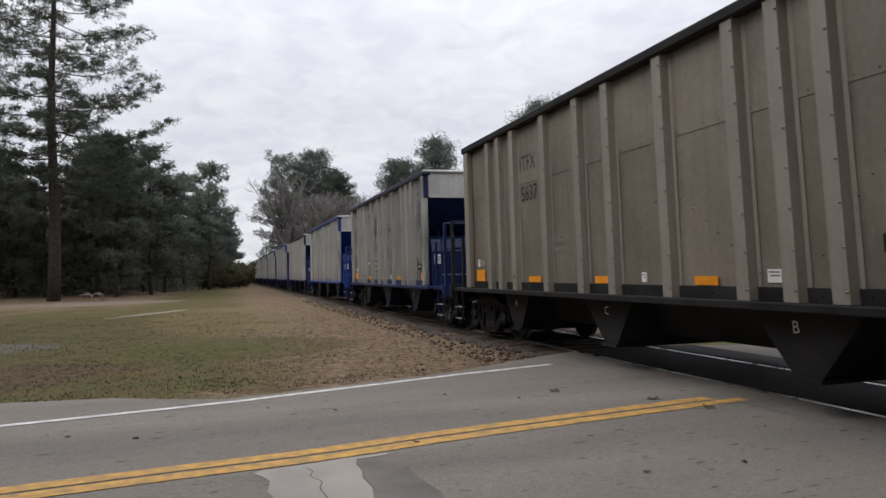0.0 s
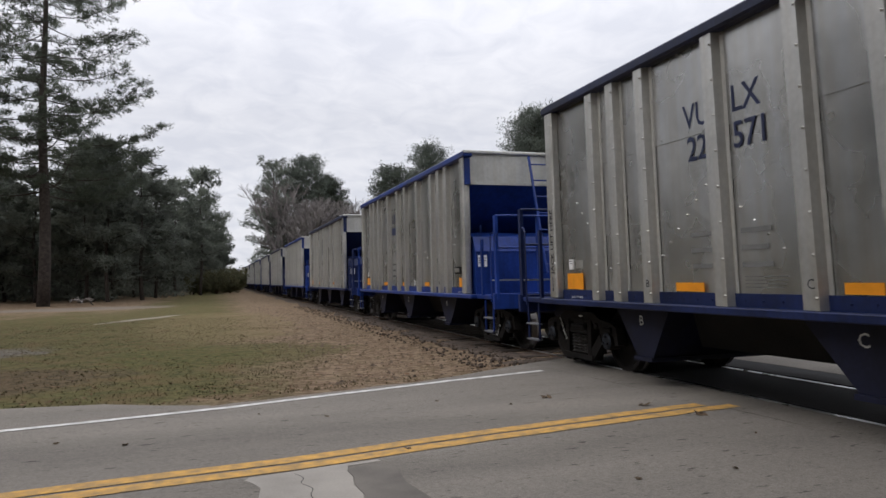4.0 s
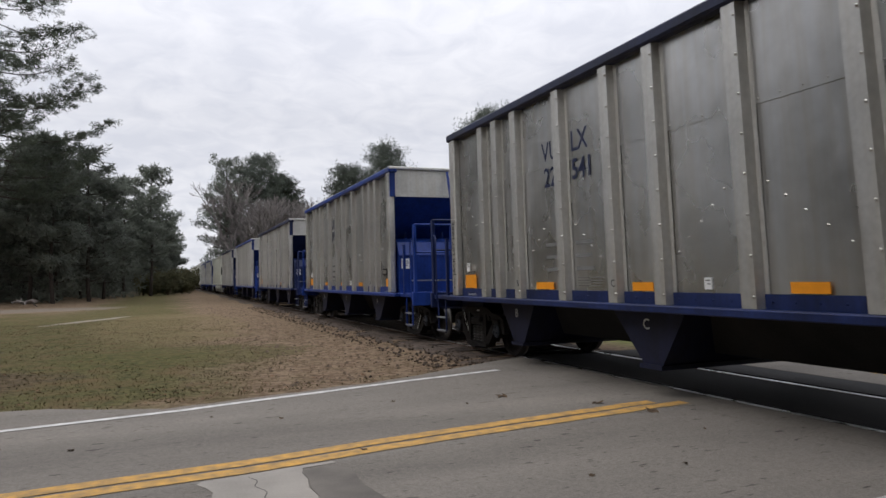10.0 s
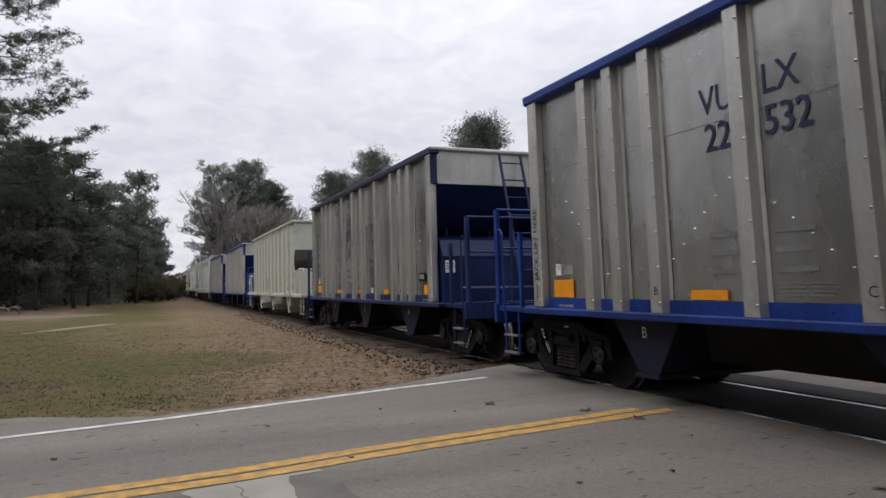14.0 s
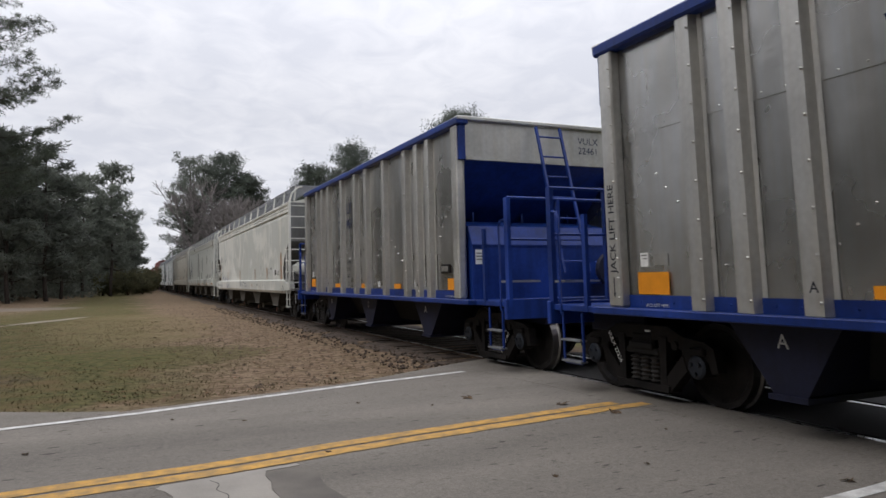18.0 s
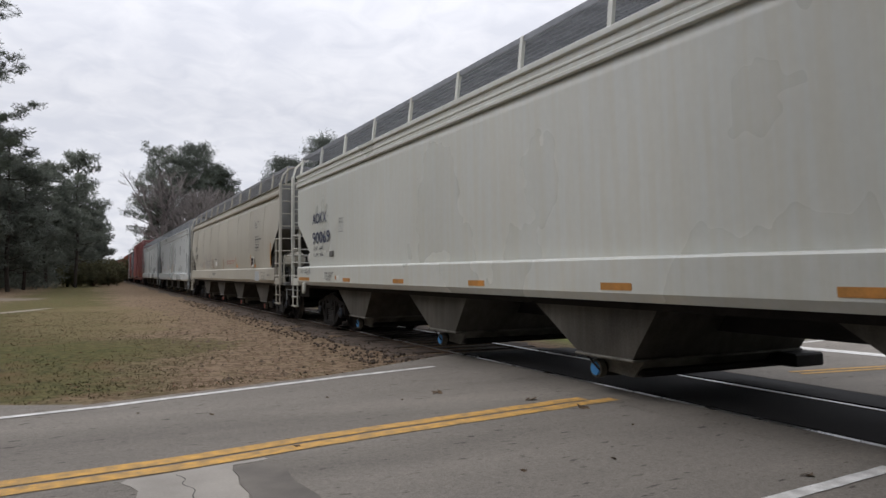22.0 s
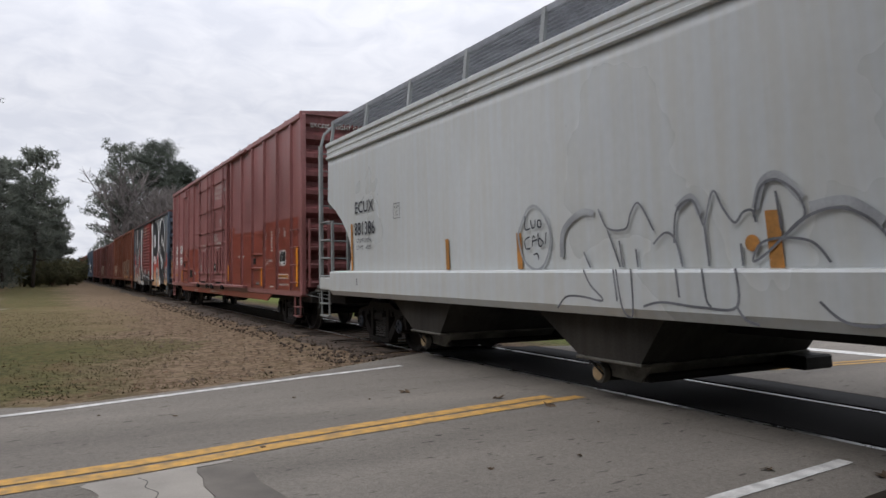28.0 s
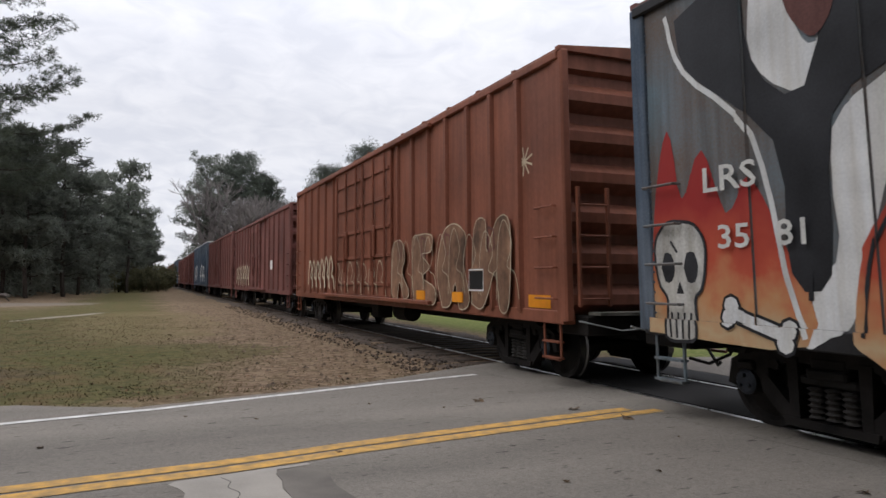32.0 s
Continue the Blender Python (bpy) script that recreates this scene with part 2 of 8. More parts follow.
M["mesh"] = mat("galvanised grating", (0.28, 0.29, 0.31), 0.5, 0.6, 0.12, 4.0)
# Bay paints, all much darker than the car bodies.
M["bay"] = mat("near-black bay paint", (0.035, 0.032, 0.028), 0.75, 0.0, 0.3, 1.2, streak=0.25)
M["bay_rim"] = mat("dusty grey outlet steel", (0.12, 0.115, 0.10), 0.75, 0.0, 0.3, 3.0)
M["bay_mid"] = mat("dark grey bay paint", (0.062, 0.056, 0.048), 0.7, 0.0, 0.28, 1.2, streak=0.3)
M["bay_pale"] = mat("dark grey-brown bay paint", (0.075, 0.070, 0.060), 0.7, 0.0, 0.25, 1.2, streak=0.25)
M["oxide"] = mat("red oxide paint", (0.225, 0.053, 0.035), 0.34, 0.0, 0.12, 0.8, streak=0.06, fine=18, rnd=0.04, spec=0.6)
# Darker than the sides, in place of shade on the corrugated end.
M["end_oxide"] = mat("maroon end paint with shade mixed in", (0.20, 0.074, 0.073), 0.5, 0.0, 0.2, 0.9, streak=0.25)
M["maroon"] = mat("faded maroon paint", (0.265, 0.112, 0.109), 0.34, 0.0, 0.14, 0.7, streak=0.08, fine=18, rnd=0.05, spec=0.6)
M["brown"] = mat("rust brown paint", (0.215, 0.076, 0.045), 0.55, 0.0, 0.16, 0.7, streak=0.2, fine=16, rnd=0.06)
M["darkred"] = mat("dark red brown paint", (0.17, 0.066, 0.056), 0.62, 0.0, 0.22, 0.8, streak=0.3)
M["steelblue"] = mat("worn blue paint", (0.045, 0.105, 0.20), 0.6, 0.0, 0.25, 0.8, streak=0.45, tint=(0.16, 0.19, 0.23))
M["rustyblue"] = mat("grey blue paint worn to rust", (0.125, 0.175, 0.215), 0.6, 0.0, 0.2, 0.9, streak=0.3, dark=(0.14, 0.09, 0.062), tint=(0.15, 0.215, 0.26))
M["orange"] = mat("orange reflector sheet", (0.75, 0.28, 0.015), 0.4, 0.0, 0.06, 6.0, rnd=0.06)
M["stripe"] = mat("orange brown tape", (0.40, 0.175, 0.04), 0.5, 0.0, 0.2, 4.0, dark=(0.22, 0.12, 0.04))
M["label"] = mat("white label", (0.72, 0.72, 0.70), 0.5, 0.0, 0.06, 8.0)
M["ink"] = mat("black stencil paint", (0.022, 0.024, 0.034), 0.6, 0.0, 0.2, 5.0)
M["blueink"] = mat("dark blue stencil paint", (0.024, 0.032, 0.075), 0.6, 0.0, 0.2, 5.0)
M["whiteink"] = mat("white stencil paint", (0.60, 0.60, 0.57), 0.6, 0.0, 0.1, 5.0)
M["greyink"] = mat("faint grey stencil", (0.17, 0.17, 0.165), 0.7, 0.0, 0.1, 5.0)
M["spray_w"] = mat("white spray paint", (0.68, 0.69, 0.69), 0.55, 0.0, 0.14, 1.3, streak=0.14, dark=(0.48, 0.495, 0.505))
M["spray_s"] = mat("thin grey white spray paint", (0.50, 0.50, 0.475), 0.6, 0.0, 0.25, 2.2, streak=0.25, dark=(0.26, 0.255, 0.24))
M["spray_k"] = mat("black spray paint", (0.024, 0.025, 0.029), 0.5, 0.0, 0.3, 1.4, spec=0.3)
M["spray_r"] = mat("red spray paint", (0.45, 0.05, 0.025), 0.55, 0.0, 0.2, 1.6, tint=(0.55, 0.16, 0.05))
M["spray_o"] = mat("orange spray paint", (0.55, 0.24, 0.09), 0.55, 0.0, 0.22, 1.4, tint=(0.62, 0.45, 0.2))
M["spray_c"] = mat("cream spray paint", (0.50, 0.42, 0.30), 0.6, 0.0, 0.2, 1.6)
M["spray_g"] = mat("grey spray line", (0.15, 0.155, 0.17), 0.6, 0.0, 0.3, 2.0)
M["faint"] = mat("faded grey marker", (0.36, 0.37, 0.36), 0.6, 0.0, 0.2, 3.0)
M["overpaint"] = mat("flat grey overpaint", (0.34, 0.36, 0.37), 0.6, 0.0, 0.08, 3.0)
M["seam"] = mat("weld seam in beige paint", (0.27, 0.255, 0.22), 0.5, 0.0, 0.15, 3.0)
M["haze"] = mat("thin grey overspray", (0.33, 0.345, 0.36), 0.6, 0.0, 0.15, 2.0)
M["worn_red"] = mat("dark red door worn and oversprayed", (0.15, 0.043, 0.034), 0.55, 0.0, 0.3, 0.9, streak=0.2, tint=(0.30, 0.050, 0.040))
M["spray_b"] = mat("thin violet grey spray line", (0.20, 0.185, 0.24), 0.6, 0.0, 0.25, 2.0)
M["red_ink"] = mat("red stencil paint", (0.36, 0.075, 0.05), 0.6, 0.0, 0.15, 5.0)
M["tag_soft"] = mat("faded blue marker", (0.085, 0.10, 0.22), 0.6, 0.0, 0.35, 4.0)
M["tag_blue"] = mat("dark blue marker", (0.035, 0.05, 0.16), 0.6, 0.0, 0.2, 5.0)
M["chalk"] = chalk_material()
M["spray_t"] = mat("thin tan spray over rust", (0.225, 0.125, 0.078), 0.65, 0.0, 0.35, 1.6, streak=0.2, fine=12)
M["flame"] = flame_material()
M["load"] = mat("crushed stone load", (0.20, 0.195, 0.185), 0.9, 0.0, 0.3, 12.0, bump=0.5)
M["asphalt"] = asphalt_material()
# Dark asphalt, blackened further for the shade under the train; cracks reuse it.
M["cross"] = mat("asphalt black for shaded crossing and crack", (0.022, 0.021, 0.021), 0.9, 0.0, 0.2, 1.0, bump=0.3, fine=60)
M["dirt"] = mat("pale bare dirt", (0.13, 0.113, 0.092), 0.95, 0.0, 0.2, 1.2, bump=0.3, fine=40)
M["clod"] = mat("brown dirt clods", (0.125, 0.086, 0.056), 0.95, 0.0, 0.4, 3.0, tint=(0.21, 0.155, 0.108))
M["dark_patch"] = mat("newer dark asphalt", (0.150, 0.135, 0.117), 0.9, 0.0, 0.18, 2.0, bump=0.3, fine=120)
M["patch"] = mat("pale road patch", (0.315, 0.29, 0.255), 0.9, 0.0, 0.10, 2.0, bump=0.2, fine=60)
M["wline"] = mat("worn white road paint", (0.60, 0.59, 0.56), 0.75, 0.0, 0.15, 7.0, fine=60, dark=(0.34, 0.33, 0.31))
M["yline"] = mat("worn yellow road paint", (0.47, 0.262, 0.058), 0.8, 0.0, 0.2, 9.0, fine=70, dark=(0.235, 0.165, 0.085))
M["gravel"] = mat("dirty ballast", (0.052, 0.042, 0.034), 0.95, 0.0, 0.35, 6.0, bump=0.6, fine=30, tint=(0.12, 0.088, 0.065))
M["tie"] = mat("creosoted tie", (0.05, 0.038, 0.03), 0.9, 0.0, 0.25, 4.0, bump=0.3)
M["bark"] = mat("pine bark", (0.05, 0.04, 0.034), 0.95, 0.0, 0.3, 5.0, bump=0.6, fine=25)
M["greybark"] = mat("grey bark", (0.17, 0.15, 0.135), 0.95, 0.0, 0.25, 5.0, bump=0.4, rnd=0.12)
# Needle colours are lifted to stand in for haze, the distant ones most.
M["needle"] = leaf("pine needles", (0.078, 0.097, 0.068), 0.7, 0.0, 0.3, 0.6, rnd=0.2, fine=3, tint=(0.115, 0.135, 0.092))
M["needle_hazed"] = leaf("dense pine needles", (0.150, 0.165, 0.136), 0.8, 0.0, 0.3, 0.5, rnd=0.2, fine=3)
M["needle_old"] = mat("dark pine needles", (0.075, 0.088, 0.070), 0.8, 0.0, 0.25, 0.5, rnd=0.15, fine=3)
M["leafless"] = mat("bare grey twigs", (0.165, 0.148, 0.142), 0.9, 0.0, 0.2, 0.6, rnd=0.15)
M["shrub"] = leaf("dull shrub leaves", (0.10, 0.098, 0.05), 0.85, 0.0, 0.35, 0.8, rnd=0.2, fine=3)
M["twig"] = mat("dry twigs", (0.10, 0.068, 0.042), 0.9, 0.0, 0.3, 3.0)
M["straw"] = mat("dead brown leaves", (0.13, 0.075, 0.042), 0.9, 0.0, 0.4, 5.0)
M["blade"] = mat("winter grass blades", (0.10, 0.085, 0.036), 0.9, 0.0, 0.3, 0.8, fine=5, tint=(0.155, 0.125, 0.065))
M["siding"] = mat("white house siding", (0.76, 0.76, 0.77), 0.6, 0.0, 0.05, 2.0)
M["roof"] = mat("grey shingles", (0.10, 0.105, 0.115), 0.9, 0.0, 0.15, 3.0)
M["glass"] = mat("dark window glass", (0.02, 0.024, 0.03), 0.08, 0.0, 0.1, 1.0, spec=0.6)
M["shutter"] = mat("black shutter", (0.02, 0.02, 0.024), 0.6)
M["bluecap"] = mat("blue plastic cap", (0.06, 0.24, 0.52), 0.4, 0.0, 0.1, 6.0)
M["redcap"] = mat("red outlet cap", (0.36, 0.10, 0.075), 0.5, 0.0, 0.15, 6.0)
M["rustcap"] = mat("rusty outlet cap", (0.26, 0.10, 0.06), 0.65, 0.0, 0.3, 6.0)
# Grey holds the darker look of backlit ladders; levers use it too.
M["ladder_grey"] = mat("grey ladder paint with backlit tone in it", (0.27, 0.285, 0.285), 0.5, 0.0, 0.12, 2.0)
M["tancap"] = mat("rusty tan outlet cap", (0.36, 0.26, 0.15), 0.6, 0.0, 0.2, 6.0)
M["copper"] = mat("rusty orange casting", (0.26, 0.085, 0.03), 0.7, 0.0, 0.25, 6.0)
M["carpaint"] = mat("white car body", (0.6, 0.61, 0.62), 0.25, 0.0, 0.03, 2.0, spec=0.5)


def ground_material():
    """Winter verge: olive grass with bare dirt and pine straw; browner beside the track and under the pines."""
    m = bpy.data.materials.new("winter verge")
    m.use_nodes = True
    nt = m.node_tree
    N, L = nt.nodes.new, nt.links.new
    b = nt.nodes["Principled BSDF"]
    b.inputs["Roughness"].default_value, b.inputs["Specular IOR Level"].default_value = 0.95, 0.1
    geo, sep = N("ShaderNodeNewGeometry"), N("ShaderNodeSeparateXYZ")
    L(geo.outputs["Position"], sep.inputs[0])

    def nz(s, d=4.0):
        n = N("ShaderNodeTexNoise"); n.inputs["Scale"].default_value, n.inputs["Detail"].default_value = s, d
        L(geo.outputs["Position"], n.inputs["Vector"])
        return n.outputs[0]

    def mth(op, a, c, k=None):
        n = N("ShaderNodeMath"); n.operation = op
        for i, v in enumerate((a, c, k)):
            if v is None: continue
            if isinstance(v, (int, float)): n.inputs[i].default_value = v
            else: L(v, n.inputs[i])
        return n.outputs[0]

    def mapr(v, a, c):
        n = N("ShaderNodeMapRange"); n.interpolation_type = "SMOOTHSTEP"
        n.inputs["From Min"].default_value, n.inputs["From Max"].default_value = a, c
        L(v, n.inputs["Value"])
        return n.outputs[0]

    def mixc(f, a, c):
        n = N("ShaderNodeMix"); n.data_type = "RGBA"
        L(f, n.inputs[0])
        for i, v in ((6, a), (7, c)):
            if isinstance(v, tuple): n.inputs[i].default_value = (*v, 1)
            else: L(v, n.inputs[i])
        return n.outputs[2]
    big, mid, small, tiny = nz(0.35), nz(1.6), nz(9.0), nz(45.0)
    grass = mixc(mapr(small, 0.3, 0.7), (0.052, 0.050, 0.018), (0.112, 0.102, 0.042))
    grass = mixc(mapr(mid, 0.42, 0.72), grass, (0.112, 0.080, 0.039))
    straw = mixc(mapr(small, 0.3, 0.7), (0.105, 0.070, 0.043), (0.222, 0.162, 0.108))
    xw = mth("ADD", sep.outputs[0], mth("MULTIPLY", mth("SUBTRACT", big, 0.5), 5.0))
    near_track = mapr(xw, -7.0, -4.6)
    under = mapr(mth("ADD", sep.outputs[1], mth("MULTIPLY", big, 30.0)), 48.0, 62.0)
    left = mapr(mth("MULTIPLY", xw, -1.0), 9.5, 12.5)
    under = mth("MULTIPLY", under, left)
    edge = mapr(mth("ADD", mth("SUBTRACT", sep.outputs[1], mth("MULTIPLY", sep.outputs[0], 0.17)), mth("MULTIPLY", mid, -1.4)), 10.6, 9.6)
    f = mth("MAXIMUM", mth("MAXIMUM", near_track, under), mth("MULTIPLY", edge, 0.7))
    far_side = mapr(sep.outputs[0], 1.5, 3.5)
    f = mth("MULTIPLY", f, mth("SUBTRACT", 1.0, far_side))
    f = mth("MULTIPLY", f, mth("MULTIPLY_ADD", mid, 0.9, 0.5))
    n = N("ShaderNodeClamp"); L(f, n.inputs[0]); f = n.outputs[0]
    col = mixc(f, grass, straw)
    col = mixc(far_side, col, mixc(mapr(small, 0.3, 0.7), (0.10, 0.13, 0.03), (0.17, 0.18, 0.06)))
    # a worn corner of darker dirt, and pale bare spots with broken edges
    def spot(cx, cy, sx, sy, turn):
        dx, dy = mth("SUBTRACT", sep.outputs[0], cx), mth("SUBTRACT", sep.outputs[1], cy)
        c_, s_ = math.cos(turn), math.sin(turn)
        u = mth("DIVIDE", mth("ADD", mth("MULTIPLY", dx, c_), mth("MULTIPLY", dy, s_)), sx)
        v = mth("DIVIDE", mth("SUBTRACT", mth("MULTIPLY", dy, c_), mth("MULTIPLY", dx, s_)), sy)
        r = mth("ADD", mth("MULTIPLY", u, u), mth("MULTIPLY", v, v))
        r = mth("ADD", r, mth("MULTIPLY", mth("SUBTRACT", mid, 0.5), 1.6))
        return mapr(r, 1.15, 0.7)
    col = mixc(mth("MULTIPLY", spot(-12.5, 12.2, 4.6, 2.3, 0.15), 0.75), col, mixc(mapr(small, 0.3, 0.7), (0.050, 0.035, 0.022), (0.115, 0.080, 0.052)))
    col = mixc(mth("MULTIPLY", spot(-6.3, 15.5, 2.6, 2.2, 0.3), 0.6), col, mixc(mapr(small, 0.3, 0.7), (0.048, 0.050, 0.017), (0.098, 0.092, 0.032)))
    col = mixc(mth("MULTIPLY", spot(-6.5, 27.0, 2.6, 9.0, 0.0), 0.5), col, (0.165, 0.128, 0.066))
    col = mixc(spot(-14.6, 17.6, 4.4, 2.2, 0.12), col, mixc(mapr(small, 0.3, 0.7), (0.10, 0.088, 0.072), (0.155, 0.135, 0.11)))
    col = mixc(spot(-9.5, 31.8, 0.35, 3.3, -0.42), col, (0.235, 0.205, 0.165))
    col = mixc(mth("MULTIPLY", spot(-14.5, 48.0, 5.5, 4.0, 0.1), 0.8), col, (0.17, 0.145, 0.12))
    specks = mapr(tiny, 0.62, 0.74)
    col = mixc(mth("MULTIPLY", specks, 0.35), col, (0.05, 0.035, 0.022))
    L(col, b.inputs["Base Color"])
    bp = N("ShaderNodeBump"); bp.inputs["Strength"].default_value, bp.inputs["Distance"].default_value = 0.45, 0.04
    L(mth("ADD", small, tiny), bp.inputs["Height"]); L(bp.outputs[0], b.inputs["Normal"])
    return m


M["ground"] = ground_material()

# ---------------------------------------------------------------- mesh tools


class G:
    """Collects vertices and faces of one mesh."""

    def __init__(self):
        self.v, self.f = [], []

    def add(self, vs, fs):
        n = len(self.v)
        self.v += [tuple(p) for p in vs]
        self.f += [tuple(n + i for i in f) for f in fs]
        return self

    def box(self, x0, x1, y0, y1, z0, z1, b=0.0):
        x0, x1, y0, y1, z0, z1 = min(x0, x1), max(x0, x1), min(y0, y1), max(y0, y1), min(z0, z1), max(z0, z1)
        b = min(b, (x1 - x0) / 3, (y1 - y0) / 3, (z1 - z0) / 3)
        if b <= 0:
            return self.add([(x0, y0, z0), (x1, y0, z0), (x1, y1, z0), (x0, y1, z0), (x0, y0, z1), (x1, y0, z1), (x1, y1, z1), (x0, y1, z1)],
                            [(3, 2, 1, 0), (4, 5, 6, 7), (0, 1, 5, 4), (1, 2, 6, 5), (2, 3, 7, 6), (3, 0, 4, 7)])
        rings = []
        for z, k in ((z0, b), (z0 + b, 0), (z1 - b, 0), (z1, b)):
            a = k
            rings.append([(x0 + a + b * (k == 0), y0 + a, z), (x1 - a - b * (k == 0), y0 + a, z), (x1 - a, y0 + a + b * (k == 0), z), (x1 - a, y1 - a - b * (k == 0), z),
                          (x1 - a - b * (k == 0), y1 - a, z), (x0 + a + b * (k == 0), y1 - a, z), (x0 + a, y1 - a - b * (k == 0), z), (x0 + a, y0 + a + b * (k == 0), z)])
        return self.loft(rings)

    def loft(self, rings, close=True, caps=True):
        n = len(rings[0])
        vs = [p for r in rings for p in r]
        fs = []
        for i in range(len(rings) - 1):
            for j in range(n if close else n - 1):
                k = (j + 1) % n
                fs.append((i * n + j, i * n + k, (i + 1) * n + k, (i + 1) * n + j))
        if caps and close:
            fs.append(tuple(reversed(range(n))))
            fs.append(tuple(range((len(rings) - 1) * n, len(rings) * n)))
        return self.add(vs, fs)

    def prism(self, pts, axis, a, b):
        """pts: an outline in the two other axes (in the order xyz), pushed from a to b along axis."""
        def at(p, c):
            return {"x": (c, p[0], p[1]), "y": (p[0], c, p[1]), "z": (p[0], p[1], c)}[axis]
        return self.loft([[at(p, a) for p in pts], [at(p, b) for p in pts]])

    def tube(self, pts, r, n=6, r1=None):
        pts = [Vector(p) for p in pts]
        rings = []
        for i, p in enumerate(pts):
            d = (pts[min(i + 1, len(pts) - 1)] - pts[max(i - 1, 0)]).normalized()
            u = d.orthogonal().normalized() if i == 0 else (u - d * u.dot(d)).normalized()
            w = d.cross(u)
            q = r if r1 is None else r + (r1 - r) * i / (len(pts) - 1)
            rings.append([p + (u * math.cos(a) + w * math.sin(a)) * q for a in [2 * math.pi * k / n for k in range(n)]])
        return self.loft(rings)

    def lathe(self, prof, n, axis="x", c=(0, 0, 0)):
        """prof: (along the axis, radius)."""
        rings = []
        for s, r in prof:
            ring = []
            for k in range(n):
                a = 2 * math.pi * k / n
                p = {"x": (s, r * math.cos(a), r * math.sin(a)), "y": (r * math.sin(a), s, r * math.cos(a)), "z": (r * math.cos(a), r * math.sin(a), s)}[axis]
                ring.append((c[0] + p[0], c[1] + p[1], c[2] + p[2]))
            rings.append(ring)
        return self.loft(rings)

    def stud(self, x, y, z, s=0.018, h=0.02):
        """A rivet or bolt head on a side that faces -x (h > 0) or +x."""
        return self.add([(x, y - s, z), (x, y, z - s), (x, y + s, z), (x, y, z + s), (x - h, y - s * .5, z), (x - h, y, z - s * .5), (x - h, y + s * .5, z), (x - h, y, z + s * .5)],
                        [(4, 5, 6, 7), (0, 1, 5, 4), (1, 2, 6, 5), (2, 3, 7, 6), (3, 0, 4, 7)])

    def mesh(self, name, material, smooth=False):
        me = bpy.data.meshes.new(name)
        me.from_pydata(self.v, [], self.f)
        me.materials.append(material)
        if smooth:
            me.polygons.foreach_set("use_smooth", [True] * len(me.polygons))
        bm = bmesh.new(); bm.from_mesh(me)
        bmesh.ops.recalc_face_normals(bm, faces=bm.faces)
        bm.to_mesh(me); bm.free()
        return me


def put(name, g, material, parent=None, label="", at=None, smooth=False):
    """One mesh object; g is a G, or a mesh that is already there."""
    me = g.mesh(name, material, smooth) if isinstance(g, G) else g
    ob = new(name, me)
    if parent is not None:
        ob.parent = parent
    if at is not None:
        ob.matrix_basis = at
    return tagged(ob, label) if label else ob


FONT_CACHE = {}
SIDE = Matrix(((0, 0, -1, 0), (-1, 0, 0, 0), (0, 1, 0, 0), (0, 0, 0, 1)))       # writing on the side that faces -x
ENDM = Matrix(((1, 0, 0, 0), (0, 0, -1, 0), (0, 1, 0, 0), (0, 0, 0, 1)))        # writing on the end that faces -y


def words(text, height, material, parent, x, y, z, name="lettering", wide=1.0, end=False, spin=0.0, bold=0.0):
    """Stencilled words with their lower left corner at the place; height: of a capital."""
    key = (text, material.name, round(height, 3), round(wide, 3), bold)
    if key not in FONT_CACHE:
        cu = bpy.data.curves.new("letters", "FONT")
        cu.body, cu.size, cu.offset, cu.space_line = text, height / 0.69, bold * height, 1.0
        cu.resolution_u = 2
        tmp = bpy.data.objects.new("letters", cu)
        scene.collection.objects.link(tmp)
        me = bpy.data.meshes.new_from_object(tmp.evaluated_get(bpy.context.evaluated_depsgraph_get()))
        bpy.data.objects.remove(tmp)
        me.transform(Matrix.Diagonal((wide, 1, 1, 1)))
        me.materials.clear(); me.materials.append(material)
        FONT_CACHE[key] = me
    ob = new(name, FONT_CACHE[key])
    ob.parent = parent
    ob.matrix_basis = Matrix.Translation((x, y, z)) @ (ENDM if end else SIDE) @ pose(0, 0, 0, 0, 0, spin)
    return ob


def flat(name, polys, material, parent, x, label=""):
    """Paint or a label on a side that faces -x: outlines of (y, z)."""
    g = G()
    for p in polys:
        g.add([(x, a, b) for a, b in p], [tuple(range(len(p)))])
    return put(name, g, material, parent, label)


def band(pts, w, close=False):
    """A line as a run of quads that share their edges, w wide."""
    pts = [Vector(p) for p in pts]
    pts = [p for i, p in enumerate(pts) if i == 0 or (p - pts[i - 1]).length > 1e-4]
    n, left, right = len(pts), [], []
    for i, p in enumerate(pts):
        a = pts[i - 1] if i or close else p
        b = pts[(i + 1) % n] if i < n - 1 or close else p
        d = (b - a)
        d = d.normalized() if d.length > 1e-6 else Vector((1, 0))
        q = Vector((-d.y, d.x)) * w / 2
        left.append(tuple(p + q)); right.append(tuple(p - q))
    return [[left[i], right[i], right[(i + 1) % n], left[(i + 1) % n]] for i in range(n if close else n - 1)]


def strokes(name, lines, w, material, parent, x, label=""):
    """Sprayed lines on a side that faces -x: runs of (y, z), w wide; each sprayed line is a part."""
    g = G()
    for k, pts in enumerate(lines):
        for q in band(pts, w):
            g.add([(x - 0.0004 * (k % 6), a, b) for a, b in q], [(0, 1, 2, 3)])
        if name == "graffiti":
            ob = put(name, g, material, parent, label)
            g = G()
    return ob if name == "graffiti" else put(name, g, material, parent, label)


